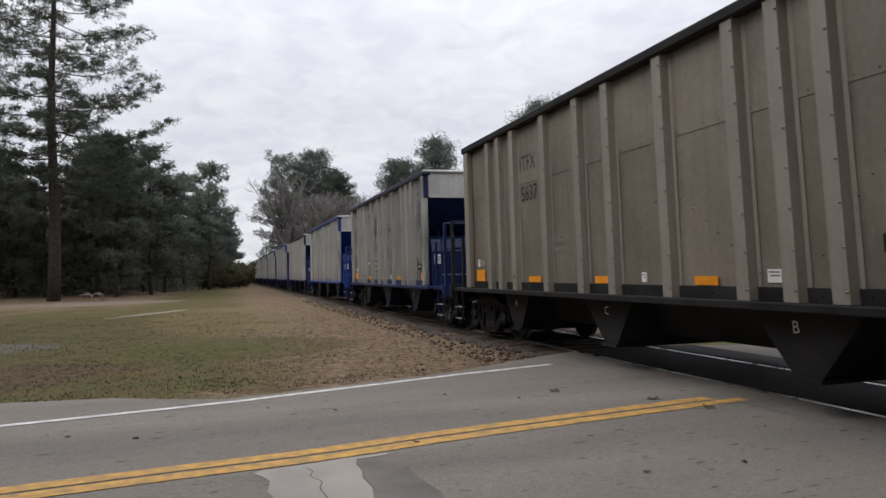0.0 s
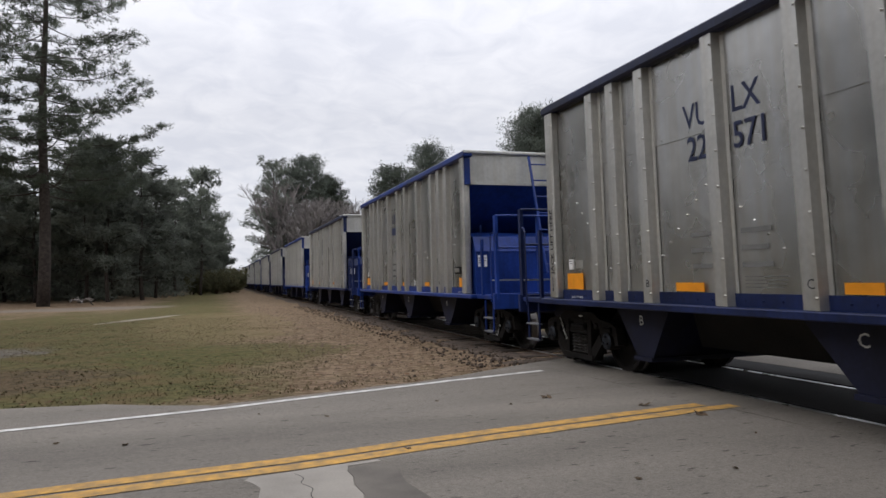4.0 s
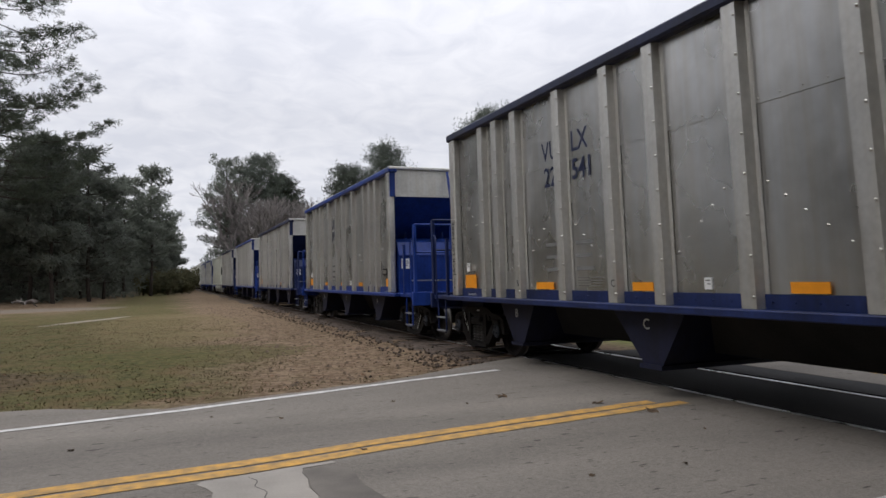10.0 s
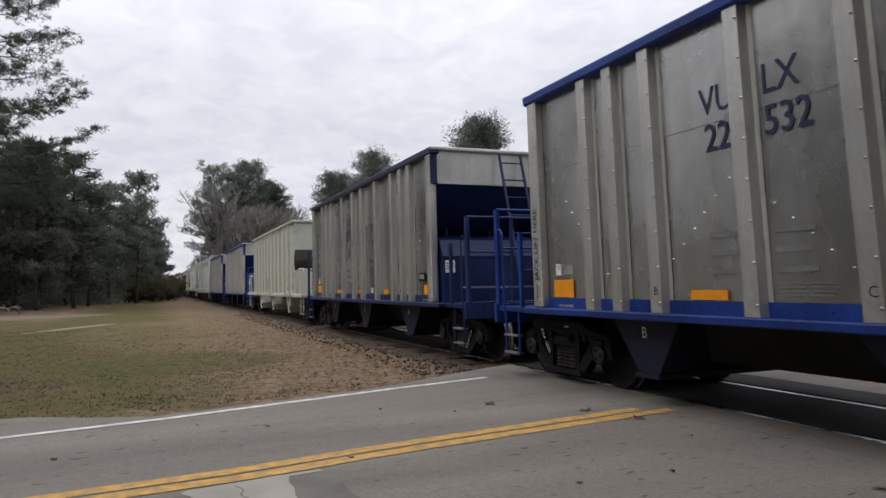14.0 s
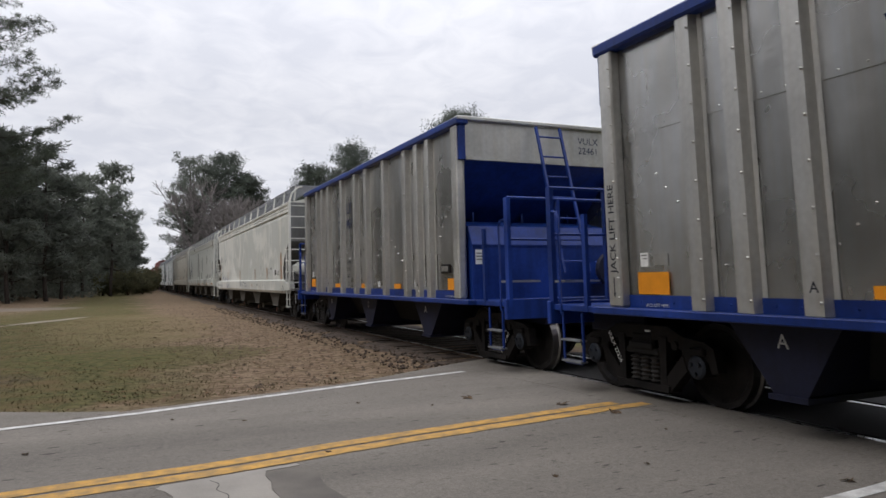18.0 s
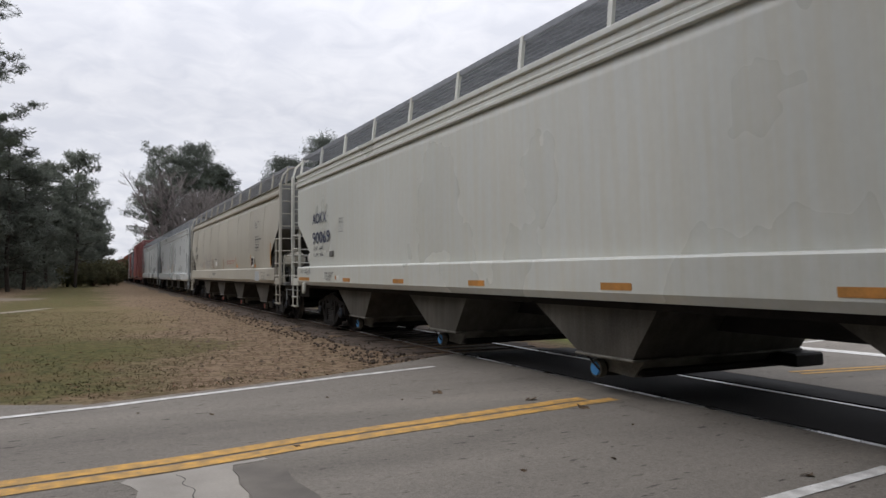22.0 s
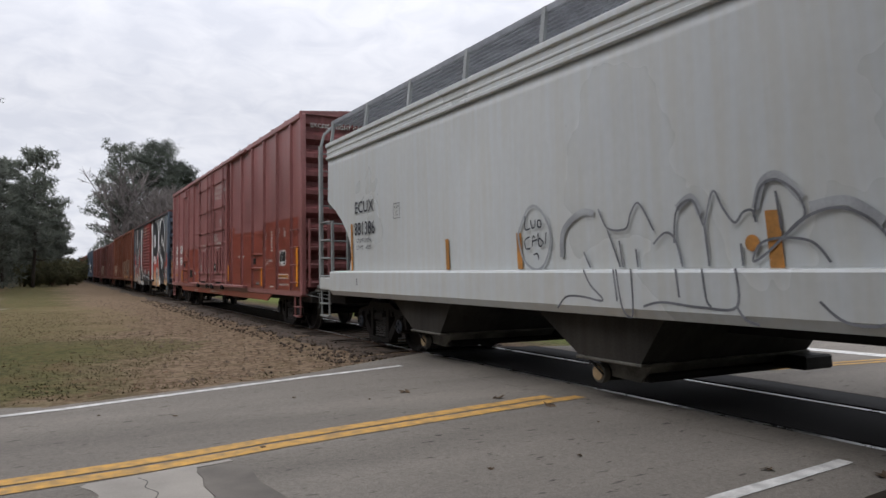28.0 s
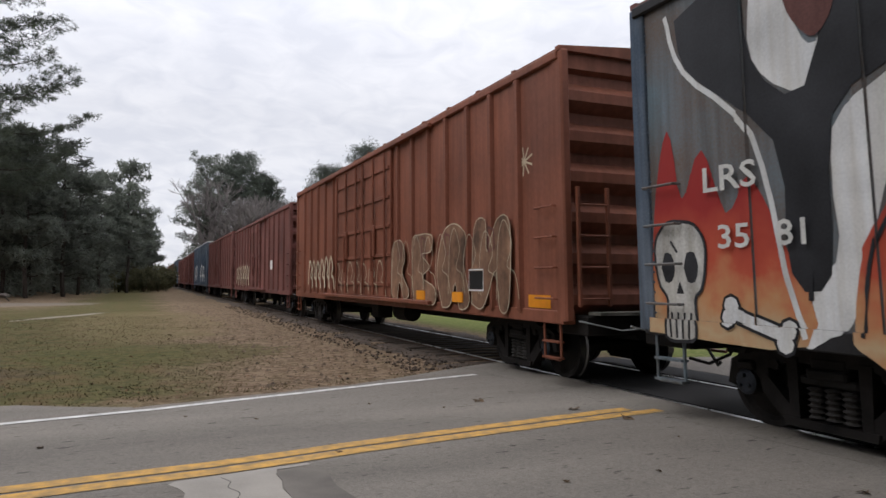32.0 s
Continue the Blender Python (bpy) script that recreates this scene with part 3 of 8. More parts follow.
def curve_pts(pts, n=5):
    """A smooth run through points (Catmull-Rom)."""
    out = []
    for i in range(len(pts) - 1):
        p0, p1, p2, p3 = [Vector(pts[max(0, min(len(pts) - 1, j))]) for j in (i - 1, i, i + 1, i + 2)]
        for k in range(n):
            t = k / n
            out.append(tuple(0.5 * ((2 * p1) + (p2 - p0) * t + (2 * p0 - 5 * p1 + 4 * p2 - p3) * t * t + (3 * p1 - p0 - 3 * p2 + p3) * t ** 3)))
    return out + [tuple(pts[-1])]


def thing(name, label, category, group="", at=None):
    ob = new(name)
    ob.empty_display_size = 0.3
    if at is not None:
        ob.matrix_basis = at
    return tagged(ob, label, category, group)
# ---------------------------------------------------------------- ground, road, track
def ground_z(x, y):
    """Nearly level; a slight swell, flat where road and track lie."""
    z = 0.10 * noise.noise(Vector((x * 0.05, y * 0.05, 0))) + 0.02 * noise.noise(Vector((x * 0.6, y * 0.6, 3)))
    k = min(1.0, max(0.0, (-x - 3.0) / 8.0)) * min(1.0, max(0.0, (y - 12) / 15.0))
    return -0.05 + z * k + (0.02 * noise.noise(Vector((x * 0.9, y * 0.9, 7))) if y > 10.5 else 0)


def make_ground():
    xs = sorted({round(v, 2) for v in [-1500, -600, -250, -120, -80, -60, -48, -40] + list(np.arange(-34, -16, 2)) + list(np.arange(-16, 2, 0.5)) + list(np.arange(2, 20, 2)) + [24, 30, 40, 60, 100, 250, 600, 1500]})
    ys = sorted({round(v, 2) for v in [-1500, -500, -200, -80, -40, -20, -10, -4] + list(np.arange(0, 26, 0.5)) + list(np.arange(26, 60, 2)) + list(np.arange(60, 140, 5)) + [150, 180, 240, 350, 600, 1000, 2000]})
    g = G()
    for y in ys:
        for x in xs:
            g.v.append((x, y, ground_z(x, y)))
    n = len(xs)
    g.f = [(j * n + i, j * n + i + 1, (j + 1) * n + i + 1, (j + 1) * n + i) for j in range(len(ys) - 1) for i in range(n - 1)]
    tagged(put("ground", g, M["ground"], smooth=True), "winter verge of olive grass and brown pine straw", "ground", kind="structure")


make_ground()

WHITE_FAR = [(-30, 4.1), (-20, 5.9), (-13, 7.3), (-8.83, 8.0), (-7.45, 8.27), (-6.5, 8.48), (-5.4, 8.83), (-4.44, 9.12), (-3.6, 9.38), (-1.95, 9.80)]
YELLOW = [(-30, 2.9), (-20, 4.0), (-13, 4.85), (-8.1, 5.45), (-7.25, 5.55), (-6.1, 5.69), (-4.7, 5.98), (-3.5, 6.17), (-2.0, 6.40), (-1.35, 6.48)]
WHITE_NEAR = [(-30, -0.6), (-12, 1.75), (-6, 2.65), (-2.90, 3.105), (-1.40, 3.24)]


def ribbon(g, line, w, z, off=0.0, ragged=0.0):
    """A strip of width w along a run of (x, y), moved sideways by off."""
    pts = []
    for i in range(len(line) - 1):
        a, b = Vector(line[i]), Vector(line[i + 1])
        k = max(1, int((b - a).length / 0.25))
        pts += [a.lerp(b, j / k) for j in range(k)]
    pts.append(Vector(line[-1]))
    vs = []
    for i, p in enumerate(pts):
        d = (pts[min(i + 1, len(pts) - 1)] - pts[max(i - 1, 0)]).normalized()
        n = Vector((-d.y, d.x))
        r = ragged * noise.noise(Vector((p.x * 4, p.y * 4, w)))
        vs += [(*(p + n * (off + w / 2 + r)), z), (*(p + n * (off - w / 2 + r)), z)]
    g.add(vs, [(2 * i, 2 * i + 1, 2 * i + 3, 2 * i + 2) for i in range(len(pts) - 1)])
    return g


def make_road():
    # one slab of worn asphalt up to the crossing, another beyond it
    far = [(x, y + 0.28 + 0.05 * noise.noise(Vector((x * 1.3, 2, 0)))) for x, y in WHITE_FAR[:-1]] + [(-1.75, 10.75)]
    dense = []
    for i in range(len(far) - 1):
        k = 12
        for j in range(k):
            t = j / k
            x, y = far[i][0] + (far[i + 1][0] - far[i][0]) * t, far[i][1] + (far[i + 1][1] - far[i][1]) * t
            dense.append((x, y + 0.07 * noise.noise(Vector((x * 2.1, 5, 0)))))
    dense.append(far[-1])
    near = [(-1.3, 2.75), (-2.79, 2.62), (-6, 2.2), (-12, 1.3), (-30, -1.1)]
    outline = dense + near
    g = G().prism(outline, "z", -0.12, 0.012)
    tagged(put("road", g, M["asphalt"]), "worn grey asphalt road up to a level crossing", "road", kind="structure")
    # paved widening where a drive joins
    g = G().prism([(-9.0, 7.7), (-6.9, 8.2), (-6.7, 8.75), (-7.3, 9.0), (-7.9, 9.35), (-9.3, 9.55), (-14, 9.0), (-20, 8.3), (-20, 6.0), (-13, 6.9)], "z", -0.12, 0.0112)
    tagged(put("road_apron", g, M["asphalt"]), "ragged asphalt apron of a side drive", "road", kind="structure")
    g = G().prism([(1.55, 11.0), (3.6, 10.4), (5.6, 10.05), (7.3, 10.2), (8.4, 10.65), (9.6, 11.6), (10.8, 13.1), (11.7, 15), (13.5, 26), (19.5, 26), (18.2, 14), (20, 12.2), (26, 12.5), (60, 18), (60, 10), (26, 4.5), (14, 3.0), (6, 2.7), (1.55, 2.75)], "z", -0.12, 0.012)
    tagged(put("road", g, M["asphalt"]), "grey asphalt road beyond the level crossing", "road", kind="structure")
    g = G().prism([(-1.75, 10.75), (-1.3, 2.75), (-0.84, 2.6), (-0.84, 11.2)], "z", -0.12, 0.014)
    tagged(put("crossing_panel", g, M["asphalt"]), "asphalt edge of the level crossing", "crossing", kind="structure")
    g = G().box(-0.66, 0.66, 2.4, 11.2, -0.1, 0.004)
    tagged(put("crossing_panel", g, M["cross"]), "dark asphalt between the rails, train shade in its colour", "crossing", kind="structure")
    g = G().box(0.86, 1.55, 2.4, 11.2, -0.1, 0.008)
    tagged(put("crossing_panel", g, M["cross"]), "dark asphalt edge of the crossing, train shade in its colour", "crossing", kind="structure")
    # paint
    tagged(put("edge_line", ribbon(G(), WHITE_FAR, 0.115, 0.018, ragged=0.012), M["wline"]), "worn white edge line on the road", "road marking", kind="structure")
    tagged(put("edge_line", ribbon(G(), WHITE_NEAR, 0.115, 0.018, ragged=0.012), M["wline"]), "worn white edge line on the road", "road marking", kind="structure")
    for o in (0.112, -0.112):
        tagged(put("centre_line", ribbon(G(), YELLOW[:-1] + [(-1.62, 6.445)] if o > 0 else YELLOW, 0.172, 0.018, o, 0.02), M["yline"]), "worn yellow centre line on the road", "road marking", "double centre line", "structure")
    for o in (0.10, -0.10):
        tagged(put("centre_line", ribbon(G(), [(2.3, 6.85), (5, 6.5), (9, 6.3), (20, 7.2), (40, 10.5)], 0.105, 0.018, o, 0.01), M["yline"]), "worn yellow centre line beyond the crossing", "road marking", "double centre line", "structure")
    tagged(put("edge_line", ribbon(G(), [(3.4, 9.85), (4.77, 9.71), (5.55, 9.68), (6.48, 9.73), (7.42, 9.88), (8.37, 10.23), (9.44, 10.88), (10.52, 11.81), (11.41, 12.85), (12.1, 14.1), (13.8, 25)], 0.125, 0.018), M["wline"]), "white edge line beyond the crossing", "road marking", kind="structure")
    tagged(put("stop_line", ribbon(G(), [(5.25, 9.6), (5.55, 6.75)], 0.42, 0.019), M["wline"]), "white stop line across a lane", "road marking", kind="structure")
    # pale patch with a ragged tongue
    outline = [(-6.44, 5.34), (-6.40, 5.41), (-6.2, 5.44), (-5.98, 5.48), (-5.76, 5.53), (-5.55, 5.56), (-5.42, 5.575), (-5.40, 5.52), (-5.52, 5.49), (-5.67, 5.465),
               (-5.70, 5.32), (-5.69, 5.15), (-5.72, 4.95), (-5.70, 4.72), (-5.75, 4.4), (-5.73, 3.9), (-6.32, 3.85), (-6.35, 4.3), (-6.31, 4.6), (-6.37, 4.85), (-6.34, 5.1), (-6.38, 5.24)]
    tagged(put("road_patch", G().prism(outline, "z", 0.0, 0.017), M["patch"]), "pale ragged repair patch in the asphalt", "road patch", kind="structure")
    tagged(put("road_patch", G().prism([(-5.70, 5.40), (-5.42, 5.46), (-5.33, 5.3), (-5.36, 4.9), (-5.3, 4.5), (-5.32, 4.0), (-5.72, 3.95), (-5.74, 4.4), (-5.69, 4.7), (-5.71, 4.95), (-5.68, 5.15)], "z", 0.0, 0.0155), M["dark_patch"]), "darker strip of newer asphalt beside the patch", "road patch", kind="structure")
    g = G()
    crack = [(-6.08, 5.38), (-6.03, 5.25), (-6.06, 5.12), (-6.00, 4.96), (-6.03, 4.8), (-6.0, 4.5)]
    ribbon(g, curve_pts(crack, 4), 0.006, 0.0185, 0, 0.006)
    tagged(put("crack", g, M["cross"]), "thin dark crack in the patch", "crack", kind="structure")



make_road()


def make_track():
    for s in (-1, 1):
        g = G()
        head = [(s * 0.7175, 0.0), (s * 0.7175, -0.035), (s * 0.745, -0.045), (s * 0.745, -0.125), (s * 0.685, -0.135), (s * 0.685, -0.15), (s * 0.825, -0.15), (s * 0.825, -0.135), (s * 0.765, -0.125), (s * 0.765, -0.045), (s * 0.7925, -0.035), (s * 0.7925, 0.0)]
        rail = tagged(put("rail", g.prism(head, "y", -120, 620), M["rail"]), "steel rail of a single track", "rail", "rails of the track", "structure")
        put("running_surface", G().box(s * 0.72, s * 0.79, -120, 620, 0.0005, 0.003), M["railtop"], rail, "polished top of the rail")
    for y0, y1 in ((-120, 2.4), (11.2, 620)):
        g = G()
        n = int((y1 - y0) / 1.0) if y1 < 100 else 160
        ys = [y0 + (y1 - y0) * (i / n) ** (1.0 if y1 < 100 else 2.2) for i in range(n + 1)]
        prof = [(-2.1, -0.09), (-1.8, -0.045), (-1.5, -0.03), (-1.2, -0.03), (0, -0.06), (1.2, -0.03), (1.6, -0.05), (2.2, -0.09)]
        vs = [(x + 0.25 * noise.noise(Vector((x, y * 0.8, 1))), y, z + 0.05 * noise.noise(Vector((x * 2.5, y * 2.5, 0)))) for y in ys for x, z in prof]
        m = len(prof)
        g.add(vs, [(j * m + i, j * m + i + 1, (j + 1) * m + i + 1, (j + 1) * m + i) for j in range(n) for i in range(m - 1)])
        tagged(put("ballast", g, M["gravel"]), "dirty dark ballast under the track", "ballast", kind="structure")


make_track()
tie_mesh = G().box(-1.3, 1.3, -0.11, 0.11, -0.19, -0.02, 0.012).mesh("tie", M["tie"])
for i in range(60):
    y = 11.5 + i * 0.53
    tagged(put("tie", tie_mesh, None, at=pose(0, y, 0, 0, 0, random.uniform(-1, 1))), "weathered dark wooden tie under the rails", "tie", "ties of the track")


def make_litter():
    """Leaves, cones and bits on the verge and the road edge."""
    rng = random.Random(5)
    g = G()
    for i in range(2600):
        x = rng.uniform(-13.5, -1.8)
        y = 9.75 + 0.2 * (x + 5) + rng.random() ** 1.8 * 26
        s = rng.uniform(0.012, 0.03)
        z = ground_z(x, y) + 0.012
        a, t = rng.uniform(0, 6.28), rng.uniform(-0.5, 0.9)
        c, d = math.cos(a) * s, math.sin(a) * s
        g.add([(x - c, y - d, z), (x + d * .5, y - c * .5, z + s * t * .6), (x + c, y + d, z + s * abs(t)), (x - d * .5, y + c * .5, z + s * .2)], [(0, 1, 2, 3)])
    for i in range(420):
        x = rng.uniform(-14, -1.8)
        y = 9.7 + 0.2 * (x + 5) + rng.random() ** 1.5 * 18
        q = rng.uniform(0.025, 0.055)
        z = ground_z(x, y) + 0.015
        a = rng.uniform(0, 6.28)
        c, d = math.cos(a) * q, math.sin(a) * q
        g.add([(x - c, y - d, z), (x + d * .6, y - c * .6, z + q * .3), (x + c, y + d, z + q * .5 * rng.random()), (x - d * .6, y + c * .6, z + q * .4)], [(0, 1, 2), (0, 2, 3)])
    tagged(put("leaf_litter", g, M["straw"]), "scattered dead leaves and cones on the verge", "leaf litter", kind="stuff")
    g = G()
    for i in range(26000):
        x = rng.uniform(-14.0, -2.2)
        y = 9.8 + 0.2 * (x + 5) + rng.random() ** 1.5 * 22
        k = noise.noise(Vector((x * 0.35, y * 0.35, 0))) + 0.5 * noise.noise(Vector((x * 1.7, y * 1.7, 4)))
        if x > -5.0 + k * 2.5 and rng.random() < 0.85: continue
        if k < -0.25 and rng.random() < 0.8: continue
        h = rng.uniform(0.012, 0.036)
        z = ground_z(x, y) - 0.004
        a = rng.uniform(0, 6.28)
        c, d = math.cos(a) * 0.012, math.sin(a) * 0.012
        lx, ly = rng.uniform(-.03, .03), rng.uniform(-.03, .03)
        g.add([(x - c, y - d, z), (x + c, y + d, z), (x + lx, y + ly, z + h)], [(0, 1, 2)])
    tagged(put("grass", g, M["blade"]), "short winter grass blades on the verge", "grass", kind="stuff")
    g = G()
    for i in range(900):
        x = rng.uniform(-2.6, -1.2)
        y = 11.0 + rng.random() ** 1.6 * 30
        s = rng.uniform(0.012, 0.04)
        g.lathe([(-s * .6, s * .5), (0, s), (s * .6, s * .45)], 5, "z", (x, y, -0.03))
    tagged(put("ballast_stones", g, M["gravel"]), "loose ballast stones beside the rail", "stones", kind="stuff")
    g = G()
    for i in range(1300):
        x = -1.5 - rng.random() ** 1.3 * 3.6
        y = 10.6 + 0.15 * (x + 2) + rng.random() ** 1.7 * 34
        k = noise.noise(Vector((x * 0.9, y * 0.5, 9)))
        if k < -0.05 and rng.random() < 0.7: continue
        q = rng.uniform(0.015, 0.05) * (1.5 if rng.random() < .08 else 1)
        z = ground_z(x, y)
        a = rng.uniform(0, 6.28)
        c, d = math.cos(a) * q, math.sin(a) * q
        g.add([(x - c, y - d, z - .004), (x + d, y - c, z - .004), (x + c, y + d, z - .004), (x - d, y + c, z - .004), (x + c * .2, y + d * .3, z + q * rng.uniform(.4, .9))], [(0, 1, 4), (1, 2, 4), (2, 3, 4), (3, 0, 4)])
    tagged(put("dirt_clods", g, M["clod"]), "rough brown clods and pine straw beside the track", "dirt", kind="stuff")
    # bits that lie on the asphalt, each a thing
    for x, y, s in ((-2.95, 7.64, 0.075), (-2.2, 6.76, 0.08), (-2.0, 6.09, 0.085), (-3.5, 7.39, 0.03), (-5.1, 5.82, 0.035), (-3.04, 4.34, 0.03), (-2.08, 5.22, 0.025), (-3.83, 4.36, 0.03), (-4.2, 7.9, 0.03), (-5.53, 7.51, 0.03), (-2.12, 3.38, 0.05), (-1.55, 2.85, 0.09), (-7.4, 6.9, 0.04), (-8.0, 7.2, 0.03), (-6.2, 7.9, 0.025)):
        g = G()
        s *= .72
        for k in range(5):
            a = rng.uniform(0, 6.28)
            c, d = math.cos(a) * s, math.sin(a) * s
            o = (rng.uniform(-s, s) * .7, rng.uniform(-s, s) * .7)
            g.add([(o[0] - c, o[1] - d, 0.003), (o[0] + d * .5, o[1] - c * .5, 0.01 + s * .3 * rng.random()), (o[0] + c, o[1] + d, 0.005 + s * .7 * rng.random()), (o[0] - d * .4, o[1] + c * .4, 0.005)], [(0, 1, 2), (0, 2, 3)])
        tagged(put("debris", g, M["twig"], at=pose(x, y, 0.013)), "small dark bit of bark or leaf on the asphalt", "debris", "bits on the road")


make_litter()

# ---------------------------------------------------------------- trees


def tuft_cloud(g, rng, c, r, n, size, flat_k=0.75, blades=5, thin=1.0):
    """n needle sprays round c, each a fan of thin blades."""
    for _ in range(n):
        d = Vector((rng.gauss(0, 1), rng.gauss(0, 1), rng.gauss(0, 1) * flat_k)).normalized() * r * rng.random() ** 0.45
        o = Vector(c) + d
        for _ in range(blades):
            u = Vector((rng.gauss(0, 1), rng.gauss(0, 1), rng.gauss(0.25, 0.8))).normalized() * size * rng.uniform(0.6, 1.2)
            w = u.orthogonal().normalized() * size * rng.uniform(0.10, 0.2) * thin
            g.add([o - w, o + w, o + u + w * .4, o + u - w * .4], [(0, 1, 2, 3)])


def open_pine():
    """The lone tall pine: long, nearly level limbs that sag and turn up, needles in flat plates on their outer halves."""
    rng = random.Random(5)
    h = 29.0
    ob = thing("pine_tree", "tall open pine with long needled limbs, alone before the wood", "tree")
    path = [(0.12 * math.sin(k * 1.1), 0.1 * math.cos(k * .9), h * k / 9 - 0.2) for k in range(10)]
    put("trunk", G().tube(path, 0.46, 10, 0.06), M["bark"], ob, smooth=True)
    limbs, needles = G(), G()
    n = 62
    for i in range(n):
        t = (i + rng.random() * .8) / n
        z = 7.8 + (h - 8.4) * t
        reach = (6.6 + 2.6 * math.sin(math.pi * min(1, t * 1.05 + .02)) - 4.2 * t) * rng.uniform(.62, 1.12)
        a = i * 2.399 + rng.uniform(-.4, .4)
        d, sd = Vector((math.cos(a), math.sin(a), 0)), Vector((-math.sin(a), math.cos(a), 0))
        bend, rise = rng.uniform(-.5, .5), rng.uniform(-.02, .16) + .25 * max(0, t - .6)
        p0 = Vector((0, 0, z))

        def at(k):
            return p0 + d * reach * k + sd * bend * k * k + Vector((0, 0, reach * (rise * k - .10 * math.sin(k * 3.0) + .14 * k ** 3)))
        limbs.tube([at(k / 6) for k in range(7)], .07 - .04 * t, 5, .012)
        dense = rng.uniform(.8, 1.3) * (1.3 if t < .3 else 1.05)
        for j in range(int(reach * 2.3)):
            k = .30 + .72 * (j + rng.random()) / int(reach * 2.3)
            q = at(min(1, k))
            sp = reach * .26 * (1.15 - k * .55)
            for s_ in (-1, 1):
                e = q + sd * s_ * sp * rng.uniform(.15, 1) + d * rng.uniform(-.1, .55) + Vector((0, 0, rng.uniform(-.12, .3)))
                limbs.tube([q, e], .016, 3, .007)
                tuft_cloud(needles, rng, e, rng.uniform(.28, .5), int(17 * dense), .20, .55, 6, .62)
    tuft_cloud(needles, rng, (0, 0, h), 1.0, 60, .3, .9, 6, .55)
    put("branchwork", limbs, M["bark"], ob)
    put("crown", needles, M["needle"], ob)
    return ob


def pine(name, h, crown_from, spread, seed, dens=1.0, tuft=0.34, trunk_r=0.32, limbs=26, far=False, lean=0.0, asym=0.0, dome=0.0):
    """A loblolly pine: bare lower trunk, upswept limbs with needle clumps, a rounded open top."""
    rng = random.Random(seed)
    ob = thing(name, "tall pine with a bare trunk and dark needle clumps", "tree", "pines along the track" if far else "")
    g = G()
    path = [(lean * (k / 8) ** 2 + 0.10 * math.sin(k * 1.3 + seed), 0.10 * math.cos(k * 1.1 + seed), h * k / 8 - 0.2) for k in range(9)]
    g.tube(path, trunk_r, 9, 0.05)
    put("trunk", g, M["bark"], ob, smooth=True)
    gl, gc = G(), G()

    def at(z):
        k = min(7.999, max(0, z / h * 8))
        i = int(k)
        return Vector(path[i]).lerp(Vector(path[i + 1]), k - i)
    for i in range(limbs):
        t = (i + rng.random()) / limbs
        z = crown_from + (h - crown_from) * t ** 0.9
        a = i * 2.4 + rng.uniform(-.5, .5)
        reach = spread * (1 - 0.72 * t ** 1.6) * rng.uniform(0.6, 1.15) * (0.55 + 0.45 * min(1, t * 4))
        if asym:
            reach *= 1 + asym * math.cos(a)
        if dome:        # an old rounded head: widest in its lower half
            reach = spread * math.sqrt(max(.04, 1 - ((t - .3) / .74) ** 2)) * rng.uniform(.72, 1.05)
        p0 = at(z)
        d = Vector((math.cos(a), math.sin(a), 0))
        up = rng.uniform(-0.12, 0.22) + 0.35 * t
        pts = [p0 + d * reach * k + Vector((rng.uniform(-.12, .12), rng.uniform(-.12, .12), reach * (up * k + 0.10 * k * k - 0.05 * math.sin(k * 5)))) for k in (0, .3, .62, 1)]
        gl.tube(pts, 0.028 + 0.055 * (1 - t) * min(1, trunk_r / 0.3), 5, 0.012)
        nb = max(2, int(reach * (2.4 if dome else 1.5)))
        for j in range(nb):
            k = (0.25 if dome else 0.35) + (0.75 if dome else 0.65) * (j + rng.random()) / nb
            q = p0.lerp(pts[-1], k) + Vector((0, 0, 0.08))
            for side in (-1, 1):
                e = q + Vector((-d.y, d.x, 0)) * side * reach * 0.28 * rng.random() + d * rng.uniform(-.2, .4) + Vector((0, 0, rng.uniform(0, .35)))
                if not far:
                    gl.tube([q, e], 0.014, 3, 0.006)
                tuft_cloud(gc, rng, e, rng.uniform(0.35, 0.62) * (1.5 if far else 1.0), int((8 if far else 12) * dens), tuft, .65, 4 if far else 5, .75)
    top = at(h)
    tuft_cloud(gc, rng, top, 0.9, int(26 * dens), tuft)
    put("branchwork", gl, M["bark"], ob)
    put("crown", gc, M["needle_old" if dome else "needle_hazed" if far else "needle"], ob)
    return ob


def bare_tree(name, h, seed, spread=0.5, mat_="leafless", depth=5):
    rng = random.Random(seed)
    ob = thing(name, "leafless grey winter tree with fine twigs", "tree", "bare trees beyond the track")
    g = G()

    def grow(p, d, ln, r, k):
        mid = p + d * ln * .5 + Vector((rng.uniform(-1, 1), rng.uniform(-1, 1), 0)) * ln * .05
        e = p + d * ln
        g.tube([p, mid, e], r, 5 if k > 2 else 3, r * .66)
        if k == 0: return
        for i in range(3 if k > 1 else 5):
            nd = (d + Vector((rng.gauss(0, spread), rng.gauss(0, spread), rng.gauss(0.14, .25)))).normalized()
            grow(p.lerp(e, rng.uniform(.55, 1)), nd, ln * rng.uniform(.55, .78), r * .64, k - 1)
    grow(Vector((0, 0, -0.2)), Vector((0, 0, 1)), h * .36, h * .016, depth)
    put("branchwork", g, M[mat_], ob)
    return ob


